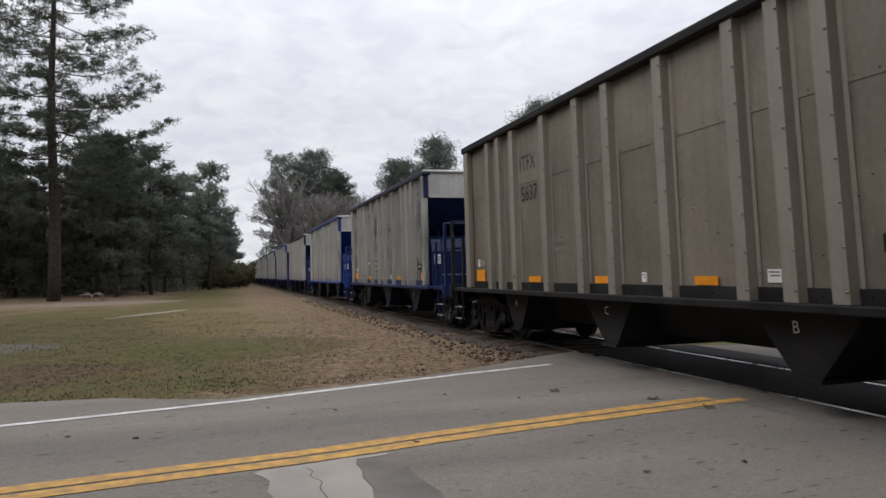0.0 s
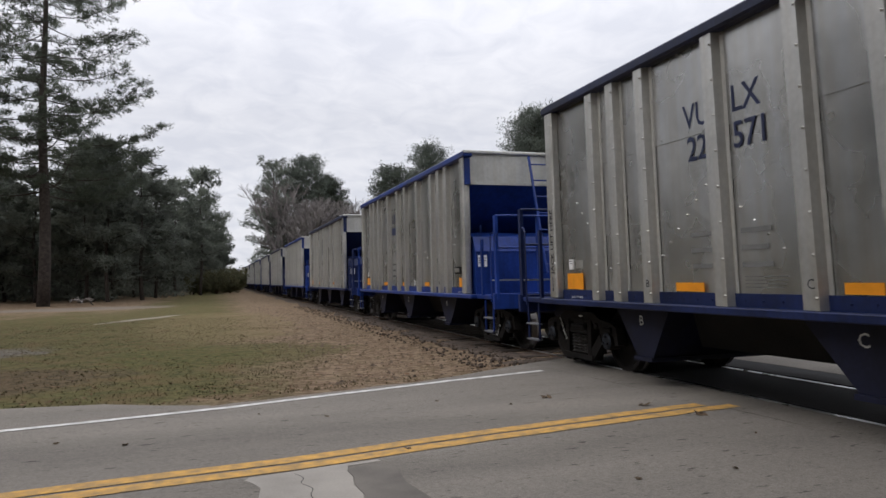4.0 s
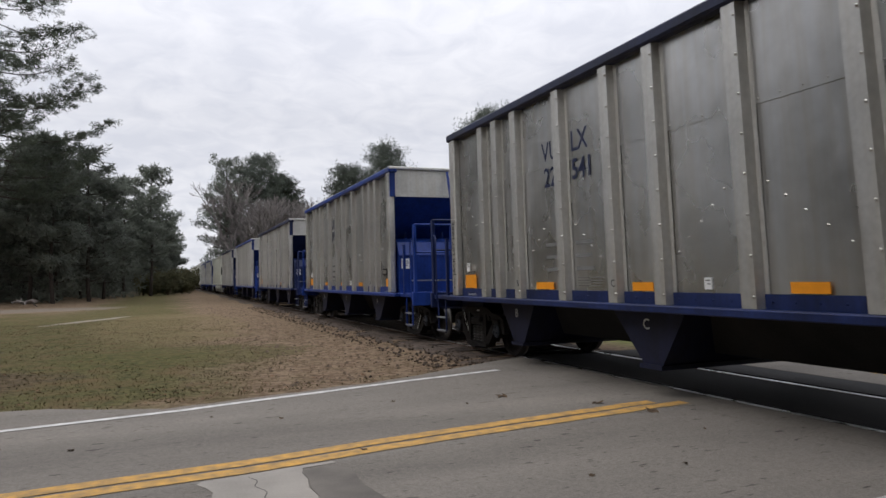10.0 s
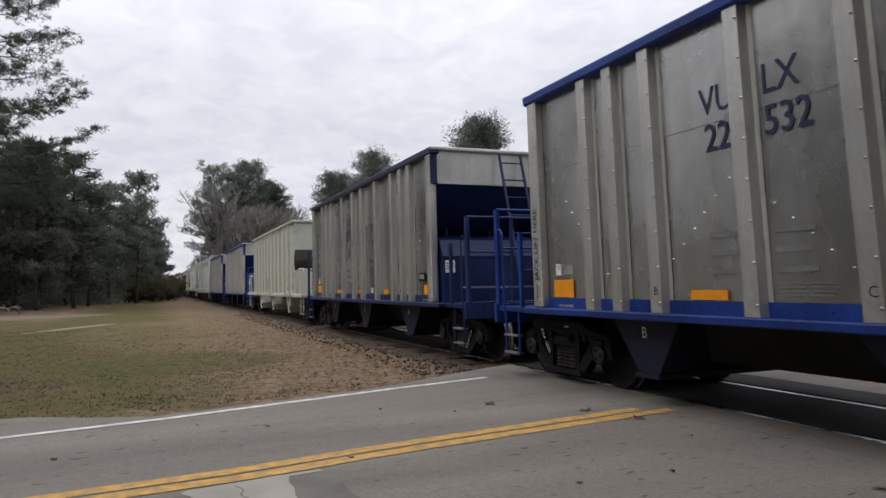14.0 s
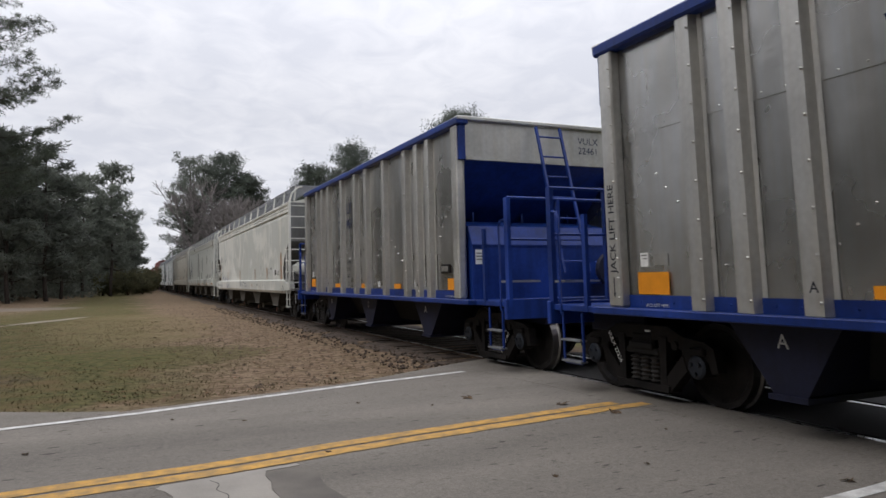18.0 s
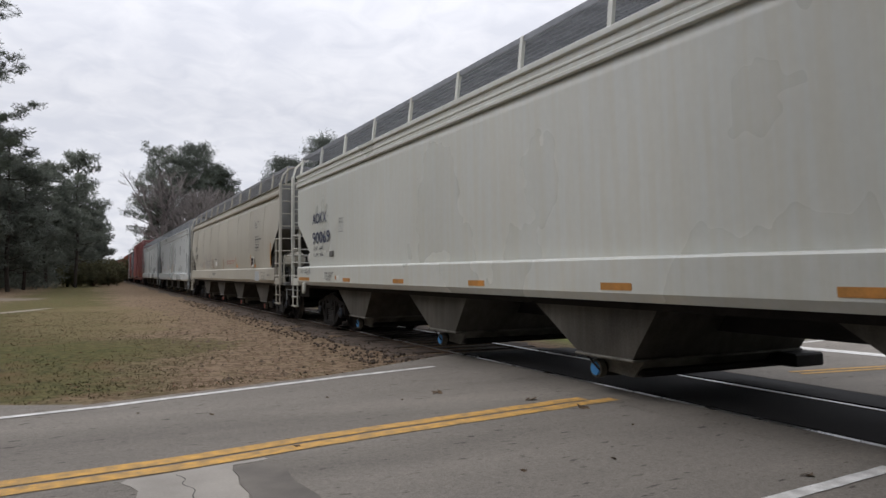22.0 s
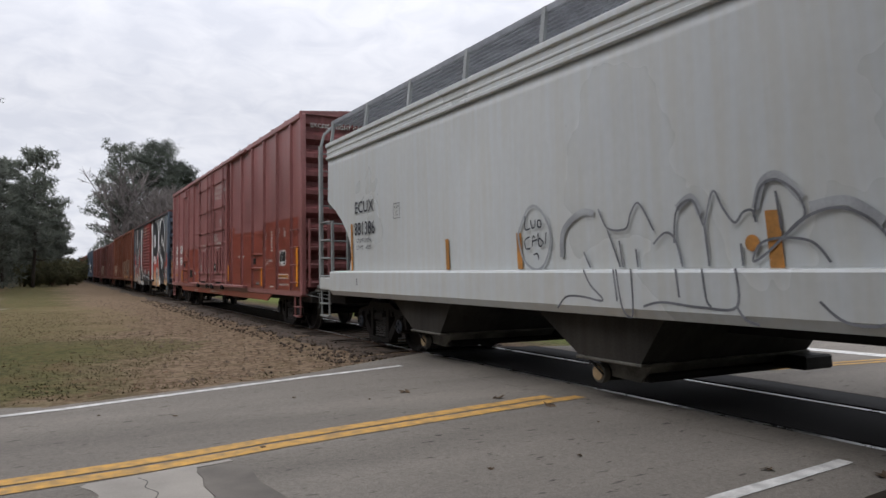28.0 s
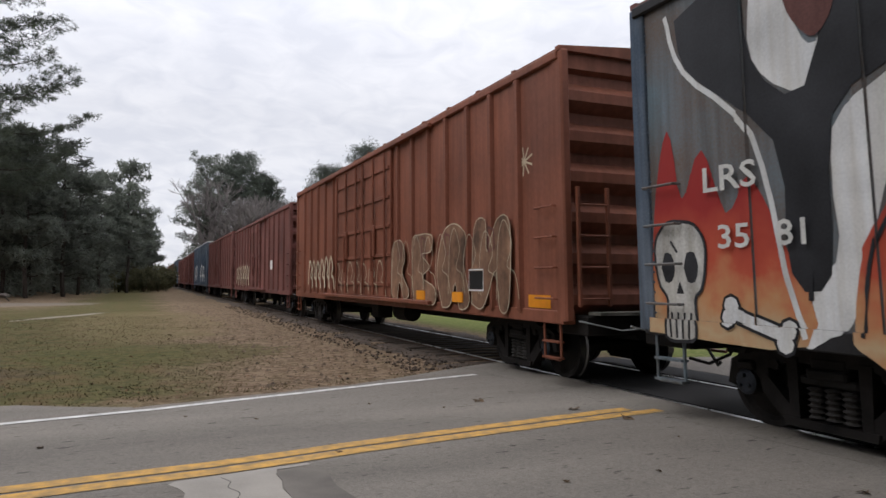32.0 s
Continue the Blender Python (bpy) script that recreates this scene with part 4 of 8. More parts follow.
def place(ob, spots, mesh_only=False):
    """Moves a tree to its first spot and copies it to the others: (x, y, scale, turn)."""
    for i, (x, y, s, a) in enumerate(spots):
        m = pose(x, y, ground_z(x, y) - 0.05, 0, 0, a)
        if i == 0:
            ob.matrix_basis = m @ Matrix.Diagonal((s, s, s, 1))
            base = ob
        else:
            c = copy_thing(base, m)
            c.scale = (s, s, s)


def make_trees():
    rng = random.Random(11)
    place(open_pine(), [(-18.3, 56.5, 1.0, 20)])
    p2 = pine("pine_tree", 21, 6.5, 5.0, 8, dens=1.0, tuft=0.42, trunk_r=0.3, limbs=30)
    place(p2, [(-27.5, 55, 1.05, 0), (-33, 62, 1.15, 80), (-40, 58, 1.2, 140)])
    a = pine("pine_tree", 15, 2.2, 4.2, 21, dens=1.6, tuft=0.5, trunk_r=0.2, limbs=34, far=True)
    b = pine("pine_tree", 14, 1.6, 4.6, 22, dens=1.7, tuft=0.5, trunk_r=0.2, limbs=32, far=True)
    c = pine("pine_tree", 15.5, 3.0, 3.8, 23, dens=1.5, tuft=0.5, trunk_r=0.2, limbs=32, far=True)
    sa, sb, sc = [(-15.2, 64, 0.86, 10)], [(-13.0, 68.5, 0.93, 40)], [(-8.3, 87, 0.92, 0)]
    lists = [sa, sb, sc]
    k = 0
    for row, (y0, x0, hs) in enumerate(((66, -17.0, 0.82), (74, -12.2, 0.80), (84, -10.0, 0.78), (96, -8.6, 0.74), (112, -7.6, 0.72), (130, -6.6, 0.8))):
        for i in range(7 if row < 4 else 5):
            lists[k % 3].append((x0 - i * 4.1 + rng.uniform(-1.2, 1.2), y0 + i * 0.3 + rng.uniform(-2.5, 2.5), hs * rng.uniform(0.86, 1.1) * (1 + 0.03 * i), rng.uniform(0, 360)))
            k += 1
    for ob, s in ((a, sa), (b, sb), (c, sc)):
        place(ob, s)
    # beyond the track
    d = pine("pine_tree", 15, 9.4, 2.5, 31, dens=3.2, tuft=0.18, trunk_r=0.25, limbs=46, far=True, dome=1)
    tagged(d, "round-topped pine standing beyond the track")
    place(d, [(14.9, 72, 1.02, 0), (11.4, 74, 0.88, 120), (17.5, 51, 0.96, 60), (20.5, 58, 1.02, 10)])
    d = pine("pine_tree", 15, 4.2, 4.4, 33, dens=2.2, tuft=0.30, trunk_r=0.25, limbs=40, far=True)
    tagged(d, "dark pine with an uneven crown behind the house")
    place(d, [(40, 38.5, 0.86, 200), (36, 46, 0.9, 300), (47, 33, 1.0, 100), (44, 41, .9, 30), (52, 27, 1.0, 170), (32, 55, 0.95, 210), (56, 20, 1.05, 40), (38, 36, .74, 90)])
    # Pines out of view, added to block the sun on the nearest cars.
    beside = copy_thing(d, pose(0, 0, 0))
    tagged(beside, "unseen pine added to shade the nearest train sides")
    place(beside, [(-13.0, -2.5, 1.35, 15), (-17.5, -2.2, 1.42, 130), (-22.0, -1.2, 1.45, 250), (-10.5, -7.5, 1.3, 60), (-15.2, -7.8, 1.42, 300), (-19.5, -6.5, 1.45, 190)])
    e = pine("pine_tree", 19.8, 13.2, 3.5, 41, dens=2.3, tuft=0.23, trunk_r=0.34, limbs=46, far=True, dome=1)
    tagged(e, "old pine with a broad dark domed head, beyond the track")
    place(e, [(6.6, 109, 1.0, 0), (10.6, 114, .88, 140)])
    f = pine("pine_tree", 19.0, 4.5, 5.0, 43, dens=1.6, tuft=0.38, trunk_r=0.3, limbs=40, far=True)
    tagged(f, "layered dark pine behind bare trees beyond the track")
    place(f, [(1.5, 108, 1.0, 0), (3.9, 113, .98, 70), (13.0, 118, .78, 20), (8.6, 119, .86, 200)])
    t1, t2 = bare_tree("bare_tree", 15, 1), bare_tree("bare_tree", 14, 2)
    place(t1, [(3.6, 103, 1.0, 0), (6.0, 101, 0.98, 60), (8.6, 99, .96, 120), (11.2, 98, .92, 200), (13.4, 99, .84, 300), (15.6, 97, 0.75, 20), (2.6, 118, 1.0, 75), (7.0, 93, .85, 140), (1.9, 104, 1.2, 250), (4.4, 94, .86, 10), (6.6, 96, .96, 200), (9.2, 101, 1.02, 100), (3.2, 106, 1.05, 155), (10.4, 103, 1.0, 310)])
    place(t2, [(2.4, 110, 1.2, 30), (4.7, 98, .96, 190), (7.4, 97, 1.0, 290), (9.9, 95, .94, 90), (12.3, 95, .86, 170), (14.5, 94, 0.78, 250), (3.4, 132, 1.0, 10), (17.5, 92, 0.62, 80), (8.5, 106, 1.0, 330), (5.4, 96, 1.0, 40), (7.8, 102, 1.04, 230), (11.0, 92, .84, 320), (3.0, 99, .92, 270), (13.2, 90, .72, 60)])
    # thicket that closes the cutting in the distance
    g = G()
    for i in range(1150):
        y = rng.uniform(66, 150)
        x = -5.5 - (0 if y > 100 else (100 - y) * .22) - rng.random() * 45
        tuft_cloud(g, rng, (x, y, rng.uniform(0.2, 3.6)), 1.0, 10, 0.5, .7, 5, .7)
    for i in range(420):
        x, y = rng.uniform(-75, -20), rng.uniform(66, 110)
        tuft_cloud(g, rng, (x, y, rng.uniform(0.5, 9.0)), 1.5, 16, 0.6)
    for i in range(2600):       # saplings and low boughs that fill the wood between the trunks
        y = rng.uniform(72, 118)
        x = -11.5 - max(0, 92 - y) * .32 - rng.random() ** 1.2 * 44
        tuft_cloud(g, rng, (x, y, rng.uniform(0.4, 8.5) * rng.uniform(.7, 1)), 1.5, 11, 0.42, .8, 5, .8)
    tagged(put("undergrowth", g, M["needle_hazed"]), "dark undergrowth below the pine wood", "undergrowth", kind="stuff")
    g = G()
    for i in range(700):
        x, y = rng.uniform(3, 45), rng.uniform(120, 230)
        tuft_cloud(g, rng, (x, y, rng.uniform(0.3, 9.0)), 1.6, 7, 0.9)
    for i in range(500):
        x, y = rng.uniform(-40, 2), rng.uniform(170, 235)
        if abs(x) < 3: continue
        tuft_cloud(g, rng, (x, y, rng.uniform(0.3, 11.0)), 1.8, 7, 0.9)
    for i in range(900):
        an, rr = rng.uniform(0.05, 1.35), rng.uniform(66, 90)
        tuft_cloud(g, rng, (rr * math.sin(an) + 6, rr * math.cos(an), rng.uniform(0.3, 8.5)), 1.6, 7, 0.8)
    # Ring of trees out of view, added to dim the train sides.
    for i in range(5200):
        an, rr = rng.uniform(-4.3, -0.72), rng.uniform(34, 46)
        x, y = rr * math.sin(an) - 2, rr * math.cos(an) + 2
        if abs(x) < 5 or -6 < y < (7 if x < 0 else 13): continue
        if an < -1.0 and x < -10:
            x, y = x * .72 - 1, y * .72 + (-1.5 if y < 0 else 2)
        tuft_cloud(g, rng, (x, y, rng.uniform(0.2, 16.0 if x < -12 else 17.0) * rng.uniform(.75, 1)), 1.7, 5, 1.3)
    for i in range(2600):       # unseen wood to the left, added to shade the near cars
        an, rr = rng.uniform(-1.45, -0.78), rng.uniform(20, 29)
        x, y = rr * math.sin(an) - 7, rr * math.cos(an) + 2
        if y < 12: continue
        tuft_cloud(g, rng, (x, y, rng.uniform(0.2, 19.0)), 1.5, 7, 0.8, .8, 5, 1.2)
    for i in range(2400):       # more unseen wood behind, added to keep sky light off the train
        an, rr = rng.uniform(-3.0, -1.8), rng.uniform(13, 21)
        tuft_cloud(g, rng, (rr * math.sin(an) - 6.6, rr * math.cos(an) - 1.5, rng.uniform(0.2, 18.0)), 1.5, 7, 0.8, .8, 5, 1.2)
    tagged(put("far_wood", g, M["needle_hazed"]), "evergreen wood: distant background and unseen ring added for shade", "wood", kind="stuff")
    # shrubs beside the track
    for x, y, r in ((-6.6, 92, 2.1), (-4.9, 97, 1.9), (-8.6, 90, 1.8), (-5.6, 104, 2.3), (-2.9, 128, 2.6), (-3.3, 140, 3.0), (2.8, 150, 2.6), (-1.6, 420, 4.0), (-4.1, 110, 2.0), (-3.9, 118, 2.2)):
        sh = thing("shrub", "scraggy olive brown shrub at the edge of the wood", "shrub", "shrubs by the track", pose(x, y, -0.1))
        g1, g2 = G(), G()
        for i in range(26):
            an, ln = rng.uniform(0, 6.28), rng.uniform(.5, 1) * r
            e = Vector((math.cos(an) * ln * .8, math.sin(an) * ln * .8, ln * rng.uniform(.6, 1.5)))
            g1.tube([(0, 0, 0), e * .5 + Vector((0, 0, .2)), e], 0.03, 3, 0.01)
            tuft_cloud(g2, rng, e, 0.7, 22, 0.28)
            tuft_cloud(g2, rng, e * .6, 0.6, 12, 0.28)
        put("stem_work", g1, M["twig"], sh)
        put("foliage", g2, M["shrub"], sh)
    st = thing("stump", "weathered grey stump and roots by the pine", "stump", at=pose(-15.6, 55.0, -0.1))
    g = G()
    for i in range(9):
        an = i * 0.7
        g.tube([(0, 0, 0.35), (math.cos(an) * .45, math.sin(an) * .45, 0.3 + 0.3 * rng.random()), (math.cos(an) * rng.uniform(.7, 1.1), math.sin(an) * .9, rng.uniform(0.05, 0.7))], 0.12, 5, 0.03)
    put("root_crown", g, M["greybark"], st)


make_trees()


def make_house():
    """A low white house beyond the crossing, seen through the gaps of the train."""
    h = thing("house", "low white house with a dark shingle roof and black shutters", "house", at=pose(31.5, 30.0, -0.05, 0, 0, -36))
    # local x along the front, front faces -y
    w = put("wall", G().box(-8.5, 8.5, -0.1, 6.5, 0, 2.75), M["siding"], h)
    for i in range(16):
        z = 0.15 + i * 0.165
        g = G().prism([(-0.125, z), (-0.105, z + 0.165), (-0.101, z + 0.165), (-0.101, z)], "x", -8.5, 8.5)
        put("clapboard", g, M["siding"], w)
    put("roof", G().prism([(-0.9, 2.6), (3.2, 4.6), (7.3, 2.6), (7.3, 2.75), (3.2, 4.8), (-0.9, 2.75)], "x", -9.1, 9.1), M["roof"], h)
    put("fascia", G().box(-9.1, 9.1, -0.98, -0.9, 2.52, 2.78), M["label"], h)
    for x in (-6.6, -3.4, -0.2, 3.0, 6.2):
        win = put("window", G().box(x - .5, x + .5, -0.16, -0.1, 1.0, 2.3), M["label"], h)
        for k in (0, 1):
            put("pane", G().box(x - .42, x + .42, -0.175, -0.162, 1.07 + .6 * k, 1.61 + .6 * k), M["glass"], win)
        for s in (-1, 1):
            put("shutter", G().box(x + s * .72 - .17, x + s * .72 + .17, -0.16, -0.1, 1.0, 2.3), M["shutter"], h)
    car = thing("parked_car", "white car parked before the house", "car", at=pose(20.5, 21.5, 0, 0, 0, -35))
    put("body", G().prism([(-2.2, 0.35), (-2.25, 0.75), (-1.5, 0.95), (-0.8, 1.42), (0.9, 1.45), (1.6, 1.0), (2.25, 0.9), (2.3, 0.4)], "y", -0.85, 0.85), M["carpaint"], car)
    put("window", G().prism([(-1.3, 0.98), (-0.75, 1.36), (0.85, 1.38), (1.4, 1.0)], "y", -0.862, 0.862), M["glass"], car)
    for x in (-1.35, 1.4):
        for y in (-0.75, 0.75):
            put("wheel", G().lathe([(-.11, .2), (-.11, .33), (.11, .33), (.11, .2)], 16, "y", (x, y, 0.33)), M["shutter"], car)


make_house()
post = thing("wooden_post", "dark weathered wooden post beyond the crossing", "post", at=pose(3.45, 11.85, -0.05))
put("shaft", G().box(-.09, .09, -.09, .09, -.1, 2.6, .02), M["bark"], post)
put("cap", G().prism([(-.1, 2.6), (.1, 2.6), (0, 2.68)], "y", -.1, .1), M["bark"], post)
# ---------------------------------------------------------------- running gear shared by all cars
def two_tone(g, name, m0, m1, test, smooth=False):
    """A mesh with a second material on the faces whose centre passes the test."""
    me = g.mesh(name, m0, smooth)
    me.materials.append(m1)
    for p in me.polygons:
        if test(p.center):
            p.material_index = 1
    return me


def wheelset_mesh():
    g = G()
    for s in (-1, 1):
        g.lathe([(s * x, r) for x, r in ((.83, .10), (.80, .19), (.785, .355), (.83, .395), (.832, .452), (.735, .457), (.715, .484), (.69, .482), (.69, .39), (.72, .36), (.73, .19), (.69, .10))], 36)
        g.lathe([(s * .83, .085), (s * .99, .085)], 12)
        g.lathe([(s * .96, .125), (s * 1.145, .125), (s * 1.165, .10)], 18)
        for k in range(3):
            a = k * 2.094
            g.lathe([(s * 1.165, .022), (s * 1.19, .022)], 6, "x", (0, .065 * math.cos(a), .065 * math.sin(a)))
    g.lathe([(-.7, .082), (.7, .082)], 12)
    me = two_tone(g, "wheelset", M["wheel"], M["tread"], lambda c: 0.44 < math.hypot(c.y, c.z) < 0.47 and abs(c.x) < .82)
    me.materials.append(M["hub"])
    for p in me.polygons:
        if abs(p.center.x) > 1.15:
            p.material_index = 2
    return me


def make_truck_meshes():
    frame_ = {}
    for s in (-1, 1):
        g = G()
        x0, x1 = s * .99, s * 1.11
        g.prism([(-.98, .60), (-.62, .62), (-.42, .70), (.42, .70), (.62, .62), (.98, .60), (.98, .72), (.66, .76), (.44, .86), (-.44, .86), (-.66, .76), (-.98, .72)], "x", x0, x1)     # top member
        g.prism([(-.44, .13), (.44, .13), (.46, .205), (-.46, .205)], "x", s * .96, s * 1.15)      # spring seat
        for k in (-1, 1):
            g.prism([(k * .98, .72), (k * 1.10, .66), (k * 1.15, .42), (k * 1.06, .40), (k * 1.02, .52), (k * .89, .60), (k * .76, .52), (k * .72, .38), (k * .62, .44), (k * .66, .70)], "x", x0, x1)     # jaw over the bearing
            g.prism([(k * .72, .40), (k * .66, .56), (k * .36, .27), (k * .36, .13), (k * .44, .13)], "x", x0, s * 1.125)        # lower diagonal
            g.prism([(k * .30, .19), (k * .40, .19), (k * .42, .74), (k * .30, .74)], "x", x0, s * 1.13)      # column
            g.lathe([(s * 1.10, .05), (s * 1.135, .05)], 8, "x", (0, k * .55, .66))
            g.box(s * 1.0, s * 1.16, k * .89 - .10, k * .89 + .10, .58, .66, .015)
        frame_[s] = g.mesh("side_frame", M["truck"])
        coil = [p for j in range(6) for p in ((.212 + j * .05, .050), (.232 + j * .05, .080), (.250 + j * .05, .050))]
        frame_[s * 2] = G().lathe(coil, 12, "z", (s * 1.06, 0, 0)).mesh("spring", M["spring"])
        frame_[s * 3] = G().box(s * .80, s * 1.13, -.29, .29, .52, .60, .02).box(s * 1.09, s * 1.16, -.20, .20, .58, .67, .02).box(s * .80, s * .93, -.3, .3, .2, .52).mesh("spring_pocket", M["black"])
    bol = G().box(-1.12, 1.12, -.19, .19, .55, .78, .03)
    for y in (-.4, .4):
        bol.box(-.95, .95, y - .05, y + .05, .36, .46)
        for s in (-1, 1):
            bol.box(s * .70, s * .84, y * 1.0 - .04, y + .04, .30, .62)
    return frame_, bol.mesh("truck", M["truck"]), wheelset_mesh()


FRAMES, BOLSTER, WHEELSET = make_truck_meshes()
WHEELS = ([], [])


def truck(car, y):
    t = put("truck", BOLSTER, None, car, at=pose(0, y, 0))
    for s in (-1, 1):
        put("side_frame", FRAMES[s], None, t)
        for k in (-.17, 0, .17):
            put("spring", FRAMES[s * 2], None, t, at=pose(0, k, 0))
        put("spring_pocket", FRAMES[s * 3], None, t)
    for k, dy in enumerate((-.89, .89)):
        put("wheelset", WHEELSET, None, t, "worn steel wheels on an axle", pose(0, dy, .457))
    return t


def coupler(car, y, s, m="truck"):
    g = G().box(-.13, .13, min(y, y + s * .62), max(y, y + s * .62), .74, .98, .03)
    g.prism([(-.17, y + s * .5), (.20, y + s * .5), (.22, y + s * .84), (.05, y + s * .92), (-.02, y + s * .7), (-.2, y + s * .74)], "z", .70, 1.02)
    put("coupler", g, M[m], car, "rusty steel knuckle coupler")
    hose = [(.35, y + s * .3, .72), (.36, y + s * .45, .5), (.25, y + s * .7, .36), (.1, y + s * .9, .42)]
    put("air_hose", G().tube(hose, .022, 6), M["black"], car, "black rubber air hose")


def ladder(car, a, b, rungs, w, m, name="ladder", r=.016, posts=True, skip=0):
    """Two stiles from a to b (bottom to top), the second one moved by the vector w, with rungs."""
    a, b, w = Vector(a), Vector(b), Vector(w)
    g = G()
    if posts:
        for o in (Vector(), w):
            g.tube([a + o, b + o], .03, 4)
    for i in range(rungs):
        k = (i + .5 + skip) / (rungs + skip)
        p = a.lerp(b, k)
        g.tube([p, p + w], r, 6)
    return put(name, g, m, car)


def step(car, y, x, m, top=.98, drop=.62, w=.42, tread=None):
    """A bent bar step under a corner."""
    st = put("sill_step", G().tube([(x, y - w / 2, top), (x, y - w / 2, top - drop + .03), (x, y - w / 2 + .03, top - drop), (x, y + w / 2 - .03, top - drop), (x, y + w / 2, top - drop + .03), (x, y + w / 2, top)], .02, 5), m, car)
    for k in (.03, .5):
        z = top - drop + k * drop * .9
        put("tread", G().box(x - .05, x + .05, y - w / 2, y + w / 2, z - .012, z + .012), tread or m, st)


# ---------------------------------------------------------------- open stone hoppers
RIBS = (1.36, 1.92, 2.55, 3.83, 5.09, 5.97, 7.14, 8.45, 9.14, 9.70)


def stone_load(seed, heap):
    """A bed of crushed stone below the top rails, or heaped above them."""
    g = G()
    n, m = 70, 12
    vs = []
    for j in range(n + 1):
        for i in range(m + 1):
            x, y = -1.44 + 2.88 * i / m, -5.4 + 10.8 * j / n
            lump = noise.noise(Vector((x * 1.1, y * .55, seed))) + .5 * noise.noise(Vector((x * 3.5, y * 2.6, seed)))
            vs.append((x, y, 3.88 + heap * (.22 + .16 * lump) * min(1, (5.6 - abs(y)) / 1.2) + .05 * noise.noise(Vector((x * 7, y * 7, seed)))))
    g.add(vs, [(j * (m + 1) + i, j * (m + 1) + i + 1, (j + 1) * (m + 1) + i + 1, (j + 1) * (m + 1) + i) for j in range(n) for i in range(m)])
    return g.mesh("load", M["load"])


def stone_hopper(label, side, rib, paint, under, chord, seed, brake=False):
    L_, h = 11.06, 5.53
    car = thing("hopper_car", label, "railway car", "stone hopper cars of the train")
    rng = random.Random(seed)
    bolts = []
    # slanting rows of bolt heads where the slope sheets meet the side, over each discharge chute
    for foot, head, top, n in ((1.75, .35, 3.0, 11), (2.4, 3.8, 2.4, 8), (5.25, 3.95, 2.4, 8), (6.0, 7.25, 2.4, 8), (8.6, 7.4, 2.4, 8), (9.3, 10.75, 3.0, 11)):
        for i in range(n):
            k = i / (n - 1)
            bolts.append((foot + (head - foot) * k + rng.uniform(-.015, .015), 1.36 + (top - 1.36) * k))
    for s in (-1, 1):
        g = G().box(s * 1.50, s * 1.52, -5.5, 5.5, 1.08, 3.99)
        for d, z in bolts:
            g.stud(s * 1.52, d - h, z, .014, -s * .022)
        put("side_sheet", g, side, car, "dull riveted aluminium side sheet")
        g = G().box(s * 1.52, s * 1.528, -5.5, 5.5, 2.98, 3.99)
        for i in range(44):
            g.stud(s * 1.528, -5.4 + i * .25, 3.03, .011, -s * .011)
        put("upper_sheet", g, side, car)
        put("top_chord", G().box(s * 1.45, s * 1.665, -5.62, 5.62, 3.985, 4.125, .025), chord, car, "painted top rail of the side")
        put("side_sill", G().box(s * 1.44, s * 1.66, -5.85, 5.85, 1.00, 1.085, .012), paint, car)
        g = G().box(s * 1.53, s * 1.545, -5.5, 5.5, 1.085, 1.225)
        for i in range(44):
            g.stud(s * 1.545, -5.4 + i * .25, 1.155, .014, -s * .014)
        put("sill_flange", g, paint, car, "painted riveted strip along the sill")
        for d in RIBS:
            w = .115
            g = G().prism([(-w - .05, s * 1.529), (-w, s * 1.535), (-w + .025, s * 1.63), (w - .025, s * 1.63), (w, s * 1.535), (w + .05, s * 1.529)][:6], "z", 1.09, 3.984)
            g.v = [(b, a, c) for a, b, c in g.v]
            for i in range(8):
                g.stud(s * 1.63, w * -.58, 1.2 + i * .38, .018, -s * .02)
            put("rib", g, rib, car, at=pose(0, d - h, 0))
        for d in (.12, 10.94):
            g = G().box(s * 1.52, s * 1.655, d - h - .115, d - h + .115, 1.09, 3.984, .02)
            for i in range(13):
                g.stud(s * 1.655, d - h - .075, 1.2 + i * .215, .015, -s * .016)
            put("corner_post", g, rib, car)
    for e in (-1, 1):
        y = lambda d: e * (h - d)      # d metres in from that end
        put("end_panel", G().box(-1.49, 1.49, y(-.02), y(.02), 3.44, 4.06).box(-1.49, 1.49, y(-.07), y(.02), 3.40, 3.455), M["alu_rib"], car, "plain aluminium end panel")
        put("end_chord", G().box(-1.66, 1.66, y(-.1), y(.06), 4.06, 4.13, .015), M["alu_rib"], car)
        for s in (-1, 1):
            put("end_bracket", G().box(s * 1.49, s * 1.625, y(-.035), y(.0), 3.40, 4.06, .008), paint, car)
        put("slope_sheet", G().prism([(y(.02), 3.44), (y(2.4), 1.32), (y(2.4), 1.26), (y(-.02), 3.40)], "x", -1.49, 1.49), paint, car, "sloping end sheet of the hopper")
        for x in (-1.0, 0, 1.0):
            put("end_web", G().prism([(y(.75), 2.6), (y(.75), 1.1), (y(2.2), 1.1), (y(2.2), 1.35)], "x", x - .02, x + .02), paint, car)
        box_ = put("end_box", G().prism([(y(-.10), 1.05), (y(-.10), 1.98), (y(.05), 2.30), (y(.6), 2.42), (y(1.1), 2.2), (y(1.1), 1.05)], "x", -1.45, 1.3), paint, car, "blue steel housing above the truck")
        put("welded_seam", G().box(-1.46, 1.31, y(-.112), y(-.095), 1.955, 1.985), paint, box_)
        put("warning_notice", G().box(-1.40, -1.20, y(-.106), y(-.10), 1.66, 1.90), M["label"], car, "white paper notice")
